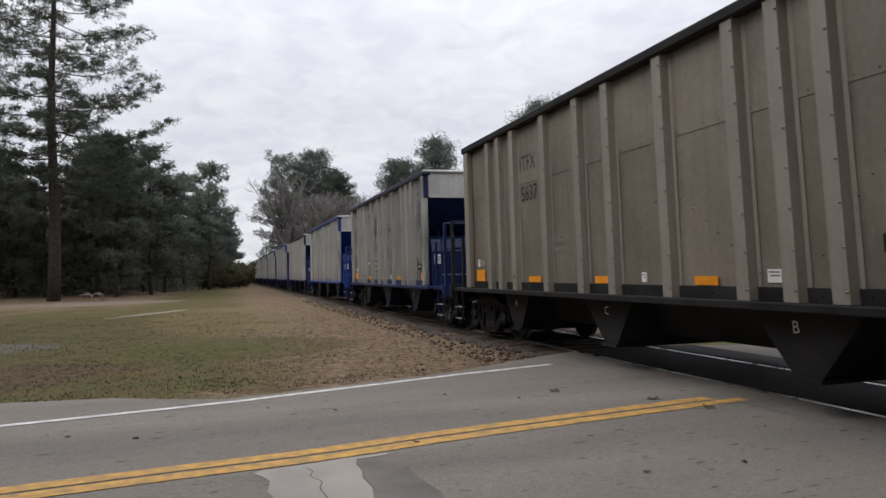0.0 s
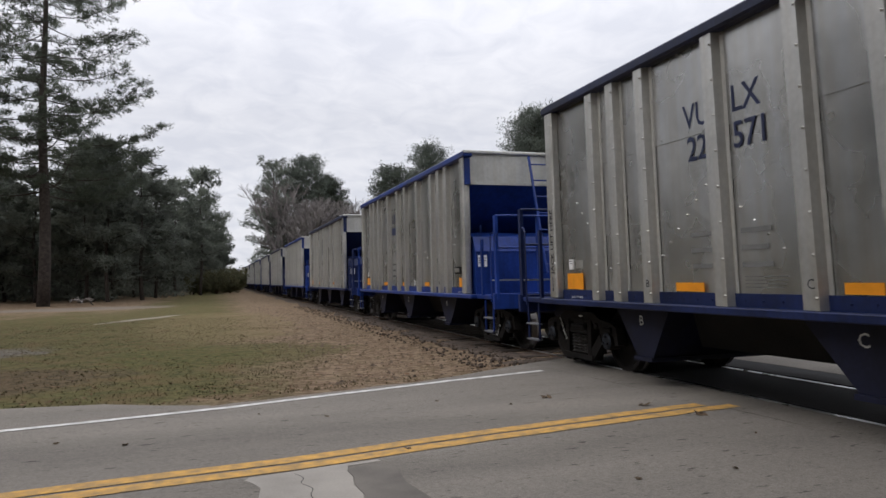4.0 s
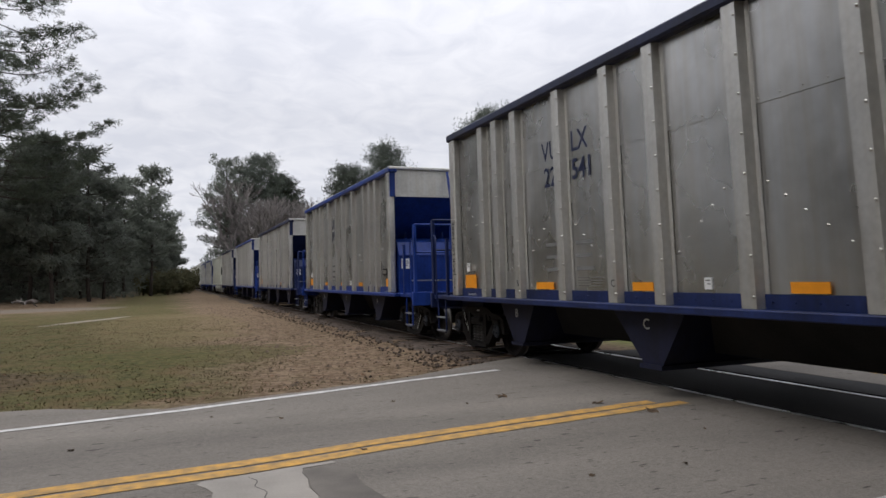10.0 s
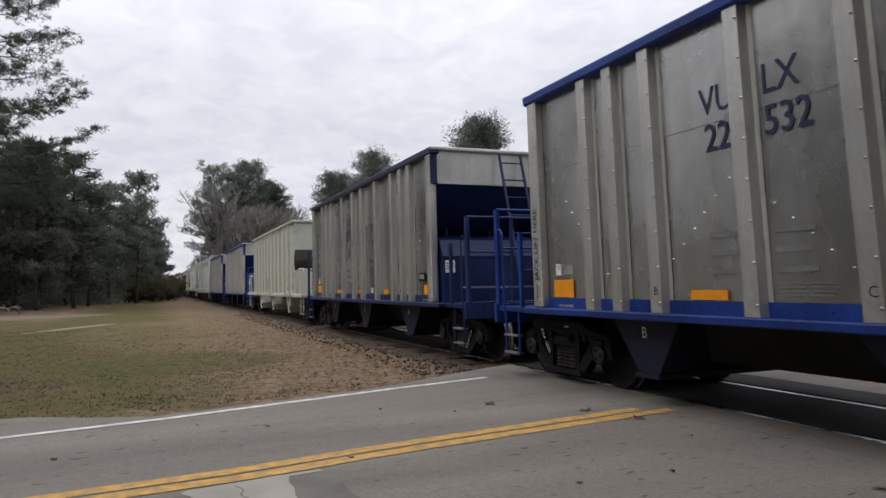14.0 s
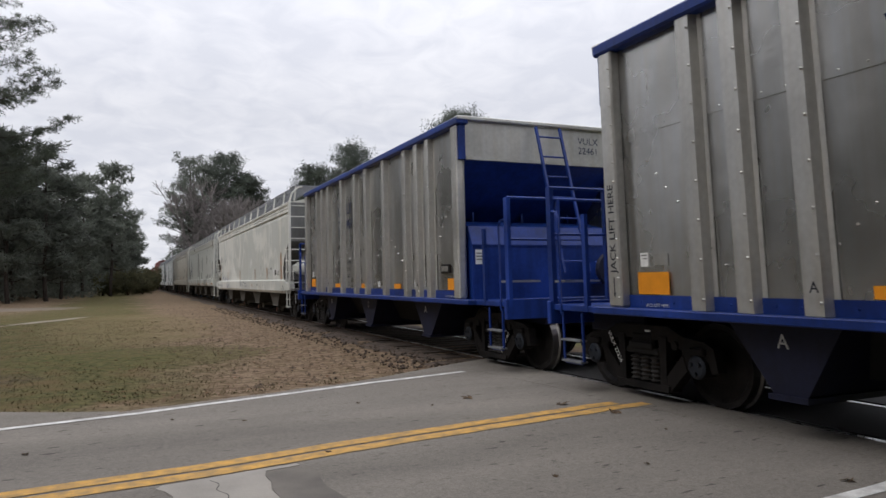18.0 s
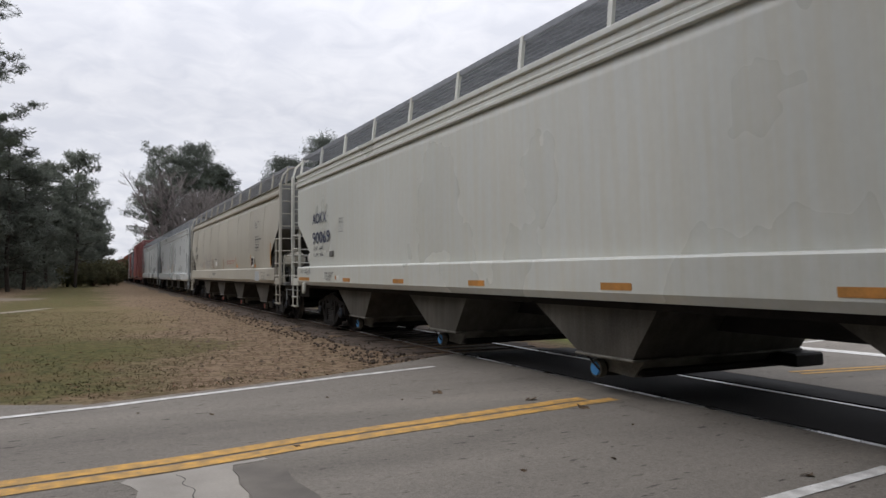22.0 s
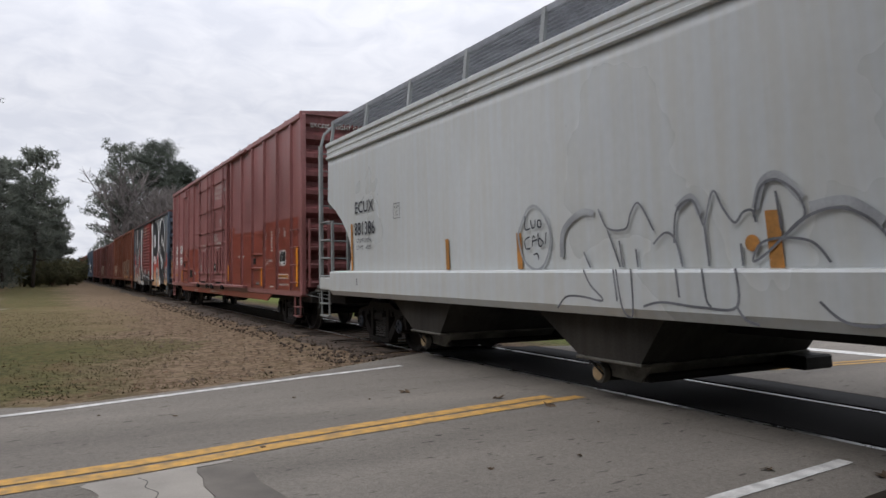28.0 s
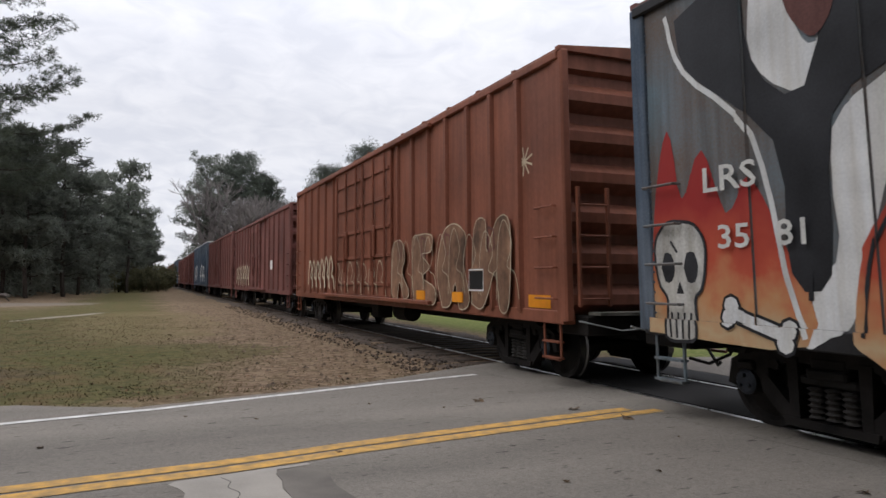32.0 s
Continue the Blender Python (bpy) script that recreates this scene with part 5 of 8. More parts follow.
        put("print", G().box(-1.385, -1.215, y(-.109), y(-.1065), 1.83, 1.85).box(-1.385, -1.215, y(-.109), y(-.1065), 1.78, 1.80).box(-1.385, -1.25, y(-.109), y(-.1065), 1.73, 1.75), M["greyink"], car)
        put("foot_grating", G().box(-1.5, -.95, y(-1.36), y(-1.1), 1.36, 1.39), M["mesh"], car, "galvanised tread")
        put("air_tank", G().lathe([(.75, .05), (.78, .2), (1.38, .2), (1.41, .05)], 14, "x", (0, y(-.3), 1.5)), paint, car)
        put("platform", G().box(-1.52, 1.52, y(-1.36), y(-.02), 1.0, 1.08, .01).box(-1.58, 1.58, y(-1.42), y(-1.34), .82, 1.12, .01), paint, car, "end platform of painted steel")
        put("end_sill", G().box(-.9, .9, y(-1.4), y(-.3), .72, 1.0, .02), under, car)
        for s in (-1, 1):
            put("rail_post", G().box(s * 1.5 - .03, s * 1.5 + .03, y(-1.38) - .05, y(-1.38) + .05, 1.0, 2.62), paint, car)
            put("rail_post", G().box(s * 1.5 - .025, s * 1.5 + .025, y(-.62) - .035, y(-.62) + .035, 1.0, 2.2), paint, car)
            put("rail_post", G().box(s * .62 - .025, s * .62 + .025, y(-1.38) - .03, y(-1.38) + .03, 1.0, 2.62), paint, car)
            put("grab_iron", G().tube([(s * 1.53, y(-1.16), .95), (s * 1.53, y(-1.16), 2.2), (s * 1.53, y(-1.2), 2.28), (s * 1.5, y(-1.36), 2.3)], .017, 5), paint, car)
        put("hand_rail", G().tube([(-1.5, y(-1.38), 2.62), (1.5, y(-1.38), 2.62)], .024), paint, car)
        put("hand_rail", G().tube([(-1.5, y(-1.38), 2.0), (-.62, y(-1.38), 2.0)], .02), paint, car)
        if brake and e < 0:
            put("reservoir", G().lathe([(-.35, .05), (-.32, .24), (.72, .24), (.75, .05)], 16, "x", (0, y(-.42), 2.42)), paint, car, "blue air reservoir across the end")
            put("reservoir_bracket", G().box(-.2, -.1, y(-.5), y(.3), 2.1, 2.3).box(.5, .6, y(-.5), y(.3), 2.1, 2.3), paint, car)
            g = G().tube([(.1 + .34 * math.cos(k * .2856), y(-1.2), 1.95 + .34 * math.sin(k * .2856)) for k in range(23)], .022, 6)
            for k in range(6):
                g.tube([(.1, y(-1.2), 1.95), (.1 + .33 * math.cos(k * 1.047), y(-1.2), 1.95 + .33 * math.sin(k * 1.047))], .014, 4)
            put("hand_brake_wheel", g, M["black"], car, "large black hand brake wheel")
            put("brake_housing", G().box(-.2, .4, y(-1.12), y(-.95), 1.6, 2.1, .04), M["black"], car)
            for k in range(2):
                put("label", G().box(-1.46, -1.27, y(-.025), y(-.03), 1.62 + k * .3, 1.78 + k * .3), M["label"], car, "white paper label")
        else:
            ladder(car, (.12 * e - .06, y(-.86), 1.5), (.12 * e - .06, y(-.13), 4.03), 7, (.48, 0, 0), paint, r=.016)
        put("reflector", G().box(-.55, -.15, y(-1.425), y(-1.43), .93, 1.03), M["orange"], car, "small orange reflector")
        g = G().lathe([(y(-.5), .27), (y(-.55), .30), (y(-.6), .27)], 20, "y", (.95, 0, 1.55))
        put("brake_wheel", g, under, car)
        for s in (-1, 1):
            step(car, y(-.95), s * 1.5, paint, tread=M["mesh"])
        coupler(car, y(-1.36), e, "copper" if e > 0 else "truck")
        truck(car, y(-.12))
    # hopper gates under the floor
    for d0, d1, db in ((1.35, 2.75, 2.05), (5.0, 6.35, 5.6), (8.4, 9.6, 8.95)):
        g = G().prism([(d0 - h, 1.0), (d1 - h, 1.0), (db + .16 - h, .36), (db - .16 - h, .36)], "x", -1.38, 1.38)
        g.box(-1.40, -1.38, d0 - h, d0 - h + .05, .96, 1.0).box(-1.42, 1.42, db - h - .2, db - h + .2, .33, .38)
        put("hopper_chute", g, under, car, "wedge-shaped discharge chute")
    put("belly", G().prism([(-1.05, 1.0), (1.05, 1.0), (.7, .50), (-.7, .50)], "y", -3.2, 3.3), M["black"], car)
    put("centre_sill", G().box(-.3, .3, -6.9, 6.9, .68, 1.0), M["black"], car)
    put("load", stone_load(seed, .0), None, car, "crushed stone load")
    # labels of the near side
    x = -1.549
    for d0, d1, z0, z1 in ((.24, .70, 1.235, 1.43), (3.02, 3.42, 1.235, 1.335), (5.3, 5.68, 1.235, 1.335), (7.5, 8.0, 1.235, 1.335), (10.18, 10.66, 1.235, 1.47)):
        put("reflector", G().box(x, x + .006, d0 - h, d1 - h, z0, z1), M["orange"], car, "orange reflector sheet")
    for d0, d1, z0, z1 in ((.30, .47, 1.53, 1.72), (2.12, 2.3, 1.27, 1.40), (4.4, 4.5, 1.26, 1.38), (10.5, 10.62, 1.53, 1.68)):
        put("label", G().box(-1.535, -1.52, d0 - h, d1 - h, z0, z1), M["label"], car, "white paper label")
        put("print", G().box(-1.537, -1.5355, d0 - h + .015, d1 - h - .015, z1 - .035, z1 - .02).box(-1.537, -1.5355, d0 - h + .015, d1 - h - .04, z1 - .07, z1 - .055), M["greyink"], car)
    put("tag_reader", G().box(-1.56, -1.52, .60 - h, .98 - h, 1.52, 1.68, .03), M["black"], car, "black identification tag")
    g = G()
    for k in range(4):
        g.box(-1.566, -1.56, .66 - h + k * .07, .715 - h + k * .07, 1.555, 1.645)
    put("tag_face", g, M["alu_rib"], car)
    put("plate_frame", G().box(-1.53, -1.52, 10.2 - h, 10.42 - h, 1.54, 1.66), M["alu_rib"], car)
    return car


def hopper_marks(car, mark, number, lines, ink, gate="ACB"):
    h, x = 5.53, -1.532
    words(mark[0], .27, ink, car, x, 7.72 - h, 3.07, wide=.9, bold=.012)
    words(mark[1], .27, ink, car, x, 6.93 - h, 3.10, wide=.9, bold=.012)
    words(number[0], .27, ink, car, x, 7.68 - h, 2.70, wide=.9, bold=.012)
    words(number[1], .27, ink, car, x, 6.93 - h, 2.72, wide=.9, bold=.012)
    for i, (a, b) in enumerate(lines):
        words(a, .085, M["ink"], car, x, 7.72 - h, 1.83 - i * .175, wide=.9, bold=.01)
        words(b, .085, M["ink"], car, x, 6.92 - h, 1.83 - i * .175, wide=.9, bold=.01)
    flat("small_print", [[(6.88 - h, 1.39 - k * .035), (6.88 - h, 1.40 - k * .035), (6.3 - h + .02 * k, 1.40 - k * .035), (6.3 - h + .02 * k, 1.39 - k * .035)] for k in range(4)], M["greyink"], car, x)
    words("JACK LIFT HERE", .098, M["ink"], car, -1.658, 10.885 - h, 1.47, spin=90, wide=1.0, bold=.016)
    flat("arrow", [[(10.935 - h, 1.19), (10.96 - h, 1.25), (10.943 - h, 1.25), (10.943 - h, 1.42), (10.927 - h, 1.42), (10.927 - h, 1.25), (10.91 - h, 1.25)]], M["ink"], car, -1.658)
    words(gate[2], .09, M["ink"], car, -1.633, 8.48 - h, 1.28, bold=.01)
    words(gate[0], .09, M["ink"], car, -1.633, 1.96 - h, 1.28, bold=.01)
    words("C", .09, M["ink"], car, -1.633, 6.0 - h, 1.28)
    for c, d in zip(gate, (2.2, 5.75, 9.05)):
        words(c, .125, M["whiteink"], car, -1.384, d - h, .78, bold=.01)
    words(mark[0] + mark[1] + "\n" + number[0] + number[1], .12, M["blueink"], car, .75, -5.553, 3.80, end=True)
    words(mark[0] + mark[1] + " " + number[0] + number[1], .058, M["whiteink"], car, -1.152, 6.24, .74, "chalk_mark", spin=-58, wide=.95)
    words(mark[0] + mark[1] + " " + number[0] + number[1], .058, M["whiteink"], car, -1.152, -5.98, .22, "chalk_mark", spin=52, wide=.95)
    put("lubrication_tag", G().box(-1.17, -1.152, 5.45, 5.53, .79, .81), M["label"], car)
    for y0 in (-4.72, 5.02):
        words("JACK LIFT HERE", .034, M["whiteink"], car, -1.549, y0, 1.105, "sill_print")


# ---------------------------------------------------------------- the cream open hopper
def cream_hopper():
    L_, h = 12.2, 6.1
    P = M["cream"]
    car = thing("hopper_car", "cream painted open stone hopper with slim ribs", "railway car")
    for s in (-1, 1):
        out = [(-h, 4.0), (-h, 2.9), (-h + .22, 2.55), (-h + .12, 2.1), (-h - .1, 1.15), (h + .1, 1.15), (h - .12, 2.1), (h - .22, 2.55), (h, 2.9), (h, 4.0)]
        put("side_sheet", G().prism(out, "x", s * 1.48, s * 1.505), P, car)
        put("top_chord", G().box(s * 1.44, s * 1.60, -h - .06, h + .06, 3.97, 4.07, .02), P, car)
        put("side_sill", G().box(s * 1.40, s * 1.62, -h - 1.9, h + 1.9, 1.03, 1.17, .02), P, car)
        put("seam", G().box(s * 1.505, s * 1.508, -h + .1, h - .1, 3.125, 3.137), M["greyink"], car)
        for d in (1.05, 2.1, 3.19, 4.25, 5.28, 6.29, 7.33, 8.33, 9.33, 10.42, 11.4):
            g = G().prism([(-.06, s * 1.505), (-.045, s * 1.60), (.045, s * 1.60), (.06, s * 1.505)], "z", 1.17, 3.97)
            g.v = [(b, a, c) for a, b, c in g.v]
            put("rib", g, P, car, at=pose(0, d - h, 0))
    for e in (-1, 1):
        y = lambda d: e * (h - d)
        put("end_sheet", G().box(-1.48, 1.48, y(0), y(.03), 2.9, 4.0), P, car)
        put("end_chord", G().box(-1.6, 1.6, y(-.08), y(.05), 3.97, 4.07, .015), P, car)
        put("slope_sheet", G().prism([(y(0), 2.9), (y(1.7), 1.75), (y(1.7), 1.68), (y(.22), 2.5)], "x", -1.48, 1.48), M["shade_grey"], car, "sloping end sheet with shade in its colour")
        put("end_box", G().prism([(y(.12), 1.15), (y(.12), 2.1), (y(.9), 1.95), (y(.9), 1.15)], "x", -1.47, 1.47), P, car)
        put("air_tank", G().lathe([(.2, .05), (.24, .22), (1.0, .22), (1.04, .05)], 14, "x", (0, y(-.7), 2.15)), P, car)
        g = G()
        for k in range(10):
            a = k * .628
            g.tube([(.55, y(-1.25), 2.35), (.55 + .3 * math.cos(a), y(-1.25), 2.35 + .3 * math.sin(a))], .01, 4)
        g.tube([(.55 + .3 * math.cos(k * .3), y(-1.25), 2.35 + .3 * math.sin(k * .3)) for k in range(22)], .018, 5)
        put("brake_wheel", g, P, car, "spoked brake wheel")
        put("platform", G().box(-1.55, 1.55, y(-1.85), y(-.1), 1.03, 1.12, .01), P, car)
        g = G()
        for s in (-1, 1):
            g.tube([(s * 1.5, y(-1.8), 1.1), (s * 1.5, y(-1.8), 2.0), (s * 1.5, y(-1.72), 2.1), (s * 1.5, y(-.9), 2.12), (s * 1.5, y(-.5), 2.05)], .028)
            g.tube([(s * 1.5, y(-1.0), 1.1), (s * 1.5, y(-1.0), 2.12)], .024)
            g.tube([(s * .7, y(-1.8), 1.1), (s * .7, y(-1.8), 2.05)], .024)
        g.tube([(-1.5, y(-1.8), 2.08), (1.5, y(-1.8), 2.08)], .026)
        put("railing", g, P, car, "cream tube railing")
        for s in (-1, 1):
            step(car, y(-1.45), s * 1.5, P, 1.03, .62, .5)
        put("end_sill", G().box(-1.2, 1.2, y(-1.7), y(-.3), .75, 1.03), M["truck"], car)
        coupler(car, y(-1.75), e)
        truck(car, y(-.25))
    for d in (1.80, 6.03, 9.95):
        out = [(1.02, 1.03), (0, 1.03), (-.06, .66), (.10, .42), (.23, .36)]
        put("hopper_chute", G().prism([(d + a_ - h, z_) for a_, z_ in out], "x", -1.36, 1.36), P, car, "cream wedge-shaped discharge chute")
        put("chute_seam", G().prism([(d + .96 - h, 1.0), (d + 1.0 - h, 1.0), (d + .27 - h, .38), (d + .22 - h, .36)], "x", -1.385, -1.362), P, car)
        put("chute_latch", G().box(-1.40, -1.362, d - .02 - h, d + .10 - h, .50, .66, .01).lathe([(-1.42, .03), (-1.40, .03)], 8, "x", (0, d + .05 - h, .52)), M["shade_grey"], car, "rusty door latch")
        bars(car, d + .60 - h, .93, .34, .022, 2, M["greyink"], -1.3645)
    put("belly", G().prism([(-1.0, 1.03), (1.0, 1.03), (.6, .5), (-.6, .5)], "y", -3.6, 3.6), M["black"], car)
    put("centre_sill", G().box(-.3, .3, -7.6, 7.6, .7, 1.03), M["black"], car)
    x = -1.5075
    for d0, z0, z1 in ((.35, 1.3, 2.27), (3.5, 1.27, 1.75), (6.6, 1.27, 1.75), (8.64, 1.27, 1.76), (11.75, 1.3, 2.2)):
        flat("stripe", [[(d0 - h, z0), (d0 - h + .02, z1), (d0 - h + .13, z1), (d0 - h + .11, z0)]], M["stripe"], car, x, "faded orange tape")
    words("FRK", .23, M["ink"], car, x, 11.24 - h, 3.19, wide=1.15)
    words("018", .23, M["ink"], car, x, 11.2 - h, 2.70, wide=1.15)
    words("DOOR B", .11, M["ink"], car, -1.623, 1.8 - h, 1.07, wide=1.15)
    words("DOOR C", .10, M["ink"], car, -1.623, 6.03 - h, 1.07, wide=1.15)
    words("DOOR A", .10, M["ink"], car, -1.623, 10.12 - h, 1.07, wide=1.15)
    words("EXW 10-8 H 12-8\nEW  10-8 H 12-8\n  CU FT  2640", .062, M["ink"], car, x, 1.86 - h, 1.92)
    words("FRKX\n0182", .13, M["ink"], car, .85, -h - .003, 3.75, end=True)
    for c, d in (("A", 10.38), ("C", 6.24), ("B", 2.15)):
        words(c, .10, M["ink"], car, x, d - h, 1.55)
    put("plate_frame", G().box(x - .01, x, 1.5 - h, 1.7 - h, 1.36, 1.45), M["shade_grey"], car)
    put("jack_pad", G().box(-1.54, -1.505, -h + .07, -h + .33, 1.22, 1.66, .03), P, car, "cream bracket with an oval slot")
    put("jack_slot", G().prism([(-h + .2 + .07 * math.cos(q * .5236), 1.44 + .13 * math.sin(q * .5236)) for q in range(12)], "x", -1.5425, -1.539), M["black"], car)
    put("tow_ring", G().tube([(-1.56, -h + .75 + .08 * math.cos(q * .4488), .98 + .08 * math.sin(q * .4488)) for q in range(15)], .02, 6), P, car)
    put("lift_pad", G().box(-1.66, -1.62, -h + .25, -h + .75, 1.06, 1.24, .015), P, car)
    bars(car, -h + .28, 1.92, .1, .03, 2, M["ink"], x)
    return car


# ---------------------------------------------------------------- covered hoppers
def covered_hopper(label, P, L_, end_paint, bulge=0.0, round_cut=False, caps="tancap", ladder_m=None, bays=(4.3, 8.55, 12.75, 17.0), seams=False, grate=True, truck_in=1.95, tank=True, bay=None):
    h = L_ / 2
    car = thing("covered_hopper", label, "railway car", "covered hopper cars of the train")
    lm = ladder_m or P
    zt = 3.82
    dz = -.15 if round_cut else 0
    cut = [(.22, zt), (.24, 2.78), (1.45, 1.97), (1.38, 1.45)] if not round_cut else [(.22, zt), (.19, 2.93), (.69, 2.68), (1.02, 2.46), (1.31, 2.2), (1.48, 1.92), (1.5, 1.72), (1.42, 1.45)]

    def inset(z):
        for (d0, z0), (d1, z1) in zip(cut, cut[1:]):
            if z1 <= z <= z0:
                return d0 + (d1 - d0) * (z0 - z) / (z0 - z1)
        return cut[0][0] if z > zt else cut[-1][0]
    zs = sorted({z for _, z in cut} | {1.45 + i * (zt - 1.45) / 14 for i in range(15)})
    for s in (-1, 1):
        g, n = G(), 20
        for z in zs:
            y0, y1 = -h + inset(z), h - inset(z)
            k = (z - 1.45) / (zt - 1.45)
            xo = 1.50 + .02 + bulge * math.sin(math.pi * min(1, k * 1.02))
            for j in range(n + 1):
                g.v.append((s * xo, y0 + (y1 - y0) * j / n, z))
        m = n + 1
        g.f = [(i * m + j, i * m + j + 1, (i + 1) * m + j + 1, (i + 1) * m + j) for i in range(len(zs) - 1) for j in range(n)]
        put("side_sheet", g, P, car, smooth=True)
        g = G()
        if not bulge:
            for z0, z1, x1 in ((3.80, 3.87, 1.575), (3.93, 3.98, 1.56), (4.06, 4.15, 1.585)):
                put("eave_strip", G().box(s * 1.45, s * x1, -h + .22, h - .22, z0, z1, .015), P, car)
            g.box(s * 1.46, s * 1.545, -h + .22, h - .22, 3.82, 4.12)
        else:
            g.box(s * 1.45, s * 1.60, -h + .22, h - .22, 3.82, 3.97, .03)
            g.box(s * 1.40, s * 1.50, -h + .22, h - .22, 3.97, 4.12, .03)
        put("eave", g, P, car)
        if seams:
            for i in range(1, 9):
                y = -h + L_ * i / 9
                g = G().tube([(s * (1.521 + bulge * math.sin(math.pi * k)), y, 1.5 + k * 2.3) for k in (0.06, .2, .4, .6, .8, .96)], .007, 4)
                put("weld_seam", g, M["seam"], car)
        prof = [(s * a_, z_ + dz) for a_, z_ in ((1.43, 1.62), (1.63, 1.60), (1.645, 1.575), (1.645, 1.22), (1.58, 1.13), (1.43, 1.12))]
        put("side_sill", G().prism(prof, "y", -h + .62, h - .62), P, car, "broad side sill")
        for e in (-1, 1):
            box = (1.43, 1.641, 1.08, 1.33) if round_cut else (1.43, 1.61, 1.10, 1.30)
            put("end_sill_strip", G().box(s * box[0], s * box[1], *sorted((e * h, e * (h - .66))), box[2], box[3], .015), P, car)
    # hull, ends and roof
    hull = [(-h + a, z) for a, z in cut] + [(h - a, z) for a, z in reversed(cut)]
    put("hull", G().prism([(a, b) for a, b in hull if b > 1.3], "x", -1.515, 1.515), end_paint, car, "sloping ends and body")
    for e in (-1, 1):
        y = lambda d: e * (h - d)
        put("end_sheet", G().box(-1.5, 1.5, y(.20), y(.235), 2.78, 4.12), M["end_shade"], car, "end sheet with shade painted in")
        for x in (-.95, .95):
            bow = [(y(.3 + .95 * math.sin(k * .26) ** 1.5), 2.45 - 1.3 * (1 - math.cos(k * .26)) ** .8) for k in range(7)]
            put("end_gusset", G().prism([(y(.26), 2.77)] + bow + [(y(1.5), bow[-1][1]), (y(1.5), 1.9)], "x", x - .02, x + .02), M["end_shade"], car, "curved plate below the sloping end")
        for x in (-.52, .52):
            put("end_strut", G().prism([(y(.25), 2.76), (y(.25), 1.15), (y(.32), 1.15), (y(.32), 2.76)], "x", x - .03, x + .03), lm, car)
    arc = [(-1.55, 4.12)] + [(-1.45 + 2.9 * k / 10, 4.15 + .22 * math.sin(math.pi * k / 10)) for k in range(11)] + [(1.55, 4.12)]
    put("roof", G().prism(arc, "y", -h + .2, h - .2), P, car)
    g = G()
    for i in range(8):
        y = -h + L_ * (i + .5) / 8
        g.box(-.35, .35, y - .8, y + .8, 4.36, 4.44, .02)
    put("roof_hatch", g, P, car)
    for s in (-1, 1):
        g = G()
        x0, x1 = s * .62, s * 1.34
        for x in [x0 + (x1 - x0) * q / 7 for q in range(8)]:
            g.box(x - .012, x + .012, -h - .05, h + .05, 4.64 if x not in (x0, x1) else 4.62, 4.70)
        n = int(L_ / .075)
        for i in range(n):
            y = -h + L_ * i / n
            g.box(min(x0, x1), max(x0, x1), y - .008, y + .008, 4.66, 4.69)
        put("running_board", g, M["mesh"], car, "open steel grating walkway on the roof")
        for i in range(12):
            y = -h + .1 + (L_ - .2) * i / 11
            g = G().prism([(s * 1.36, 4.70), (s * 1.31, 4.70), (s * 1.38, 4.16), (s * 1.43, 4.16)], "y", y - .04, y + .04)
            put("board_bracket", g, lm, car)
    for e in (-1, 1):
        y = lambda d: e * (h - d)
        for s in (-1, 1):
            put("corner_post", G().box(s * 1.56, s * 1.64, y(-.02) - .05, y(-.02) + .05, 1.1, 4.15, .012).tube([(s * 1.6, y(-.02), 4.1), (s * 1.52, y(-.03), 4.4), (s * 1.3, y(-.03), 4.62), (s * 1.15, y(-.03), 4.65)], .03, 6), lm, car)
            put("ladder_post", G().box(s * 1.0 - .025, s * 1.0 + .025, y(0) - .03, y(0) + .03, 1.15, 4.3), lm, car)
            put("ladder_post", G().box(s * 1.58 - .025, s * 1.58 + .025, y(.62) - .03, y(.62) + .03, 1.15, 2.5), lm, car)
            for i in range(8):
                z = 1.36 + i * .375
                put("ladder_rung", G().tube([(s * 1.6, y(-.04), z), (s * 1.0, y(-.04), z)], .016), lm, car)
                if i < 4:
                    put("ladder_rung", G().tube([(s * 1.62, y(0), z), (s * 1.62, y(.62), z)], .016), lm, car)
            step(car, y(.25), s * 1.6, lm, 1.12, .60, .46)
        put("platform", G().box(-1.55, 1.55, y(-.45), y(1.2), 1.08, 1.16, .01), end_paint, car)
        g = G()
        if not tank:
            g.tube([(-1.0, y(-.06), 2.12), (1.0, y(-.06), 2.05)], .014)
        else:
            g.tube([(-1.55, y(-.3), 1.95), (1.55, y(-.3), 1.95)], .018)
            g.tube([(-1.55, y(-.3), 1.16), (-1.55, y(-.3), 1.95)], .018).tube([(1.55, y(-.3), 1.16), (1.55, y(-.3), 1.95)], .018)
        put("hand_rail", g, lm, car)
        if tank and (not round_cut or e < 0):
            put("air_tank", G().lathe([(y(.1), .05), (y(.13), .2), (y(.2), .24), (y(1.1), .24), (y(1.17), .2), (y(1.2), .05)], 18, "y", (-1.0, 0, 1.86)), P, car, "round air tank in the end opening", smooth=True)
            [put("tank_bracket", G().box(-1.1, -.9, y(d_), y(d_ + .06), 1.16, 1.68), end_paint, car) for d_ in (.3, .9)]
        put("end_sill", G().box(-1.3, 1.3, y(-.4), y(.6), .78, 1.08, .02), M["truck"], car)
        coupler(car, y(-.35), e)
        put("uncoupling_lever", G().tube([(-1.55, y(-.42), .98), (-1.2, y(-.5), .92), (0, y(-.55), .95)], .011, 5).tube([(-1.5, y(-.42), .98), (-1.5, y(-.46), .66)], .012, 5), M["ladder_grey"], car)
        truck(car, y(truck_in))
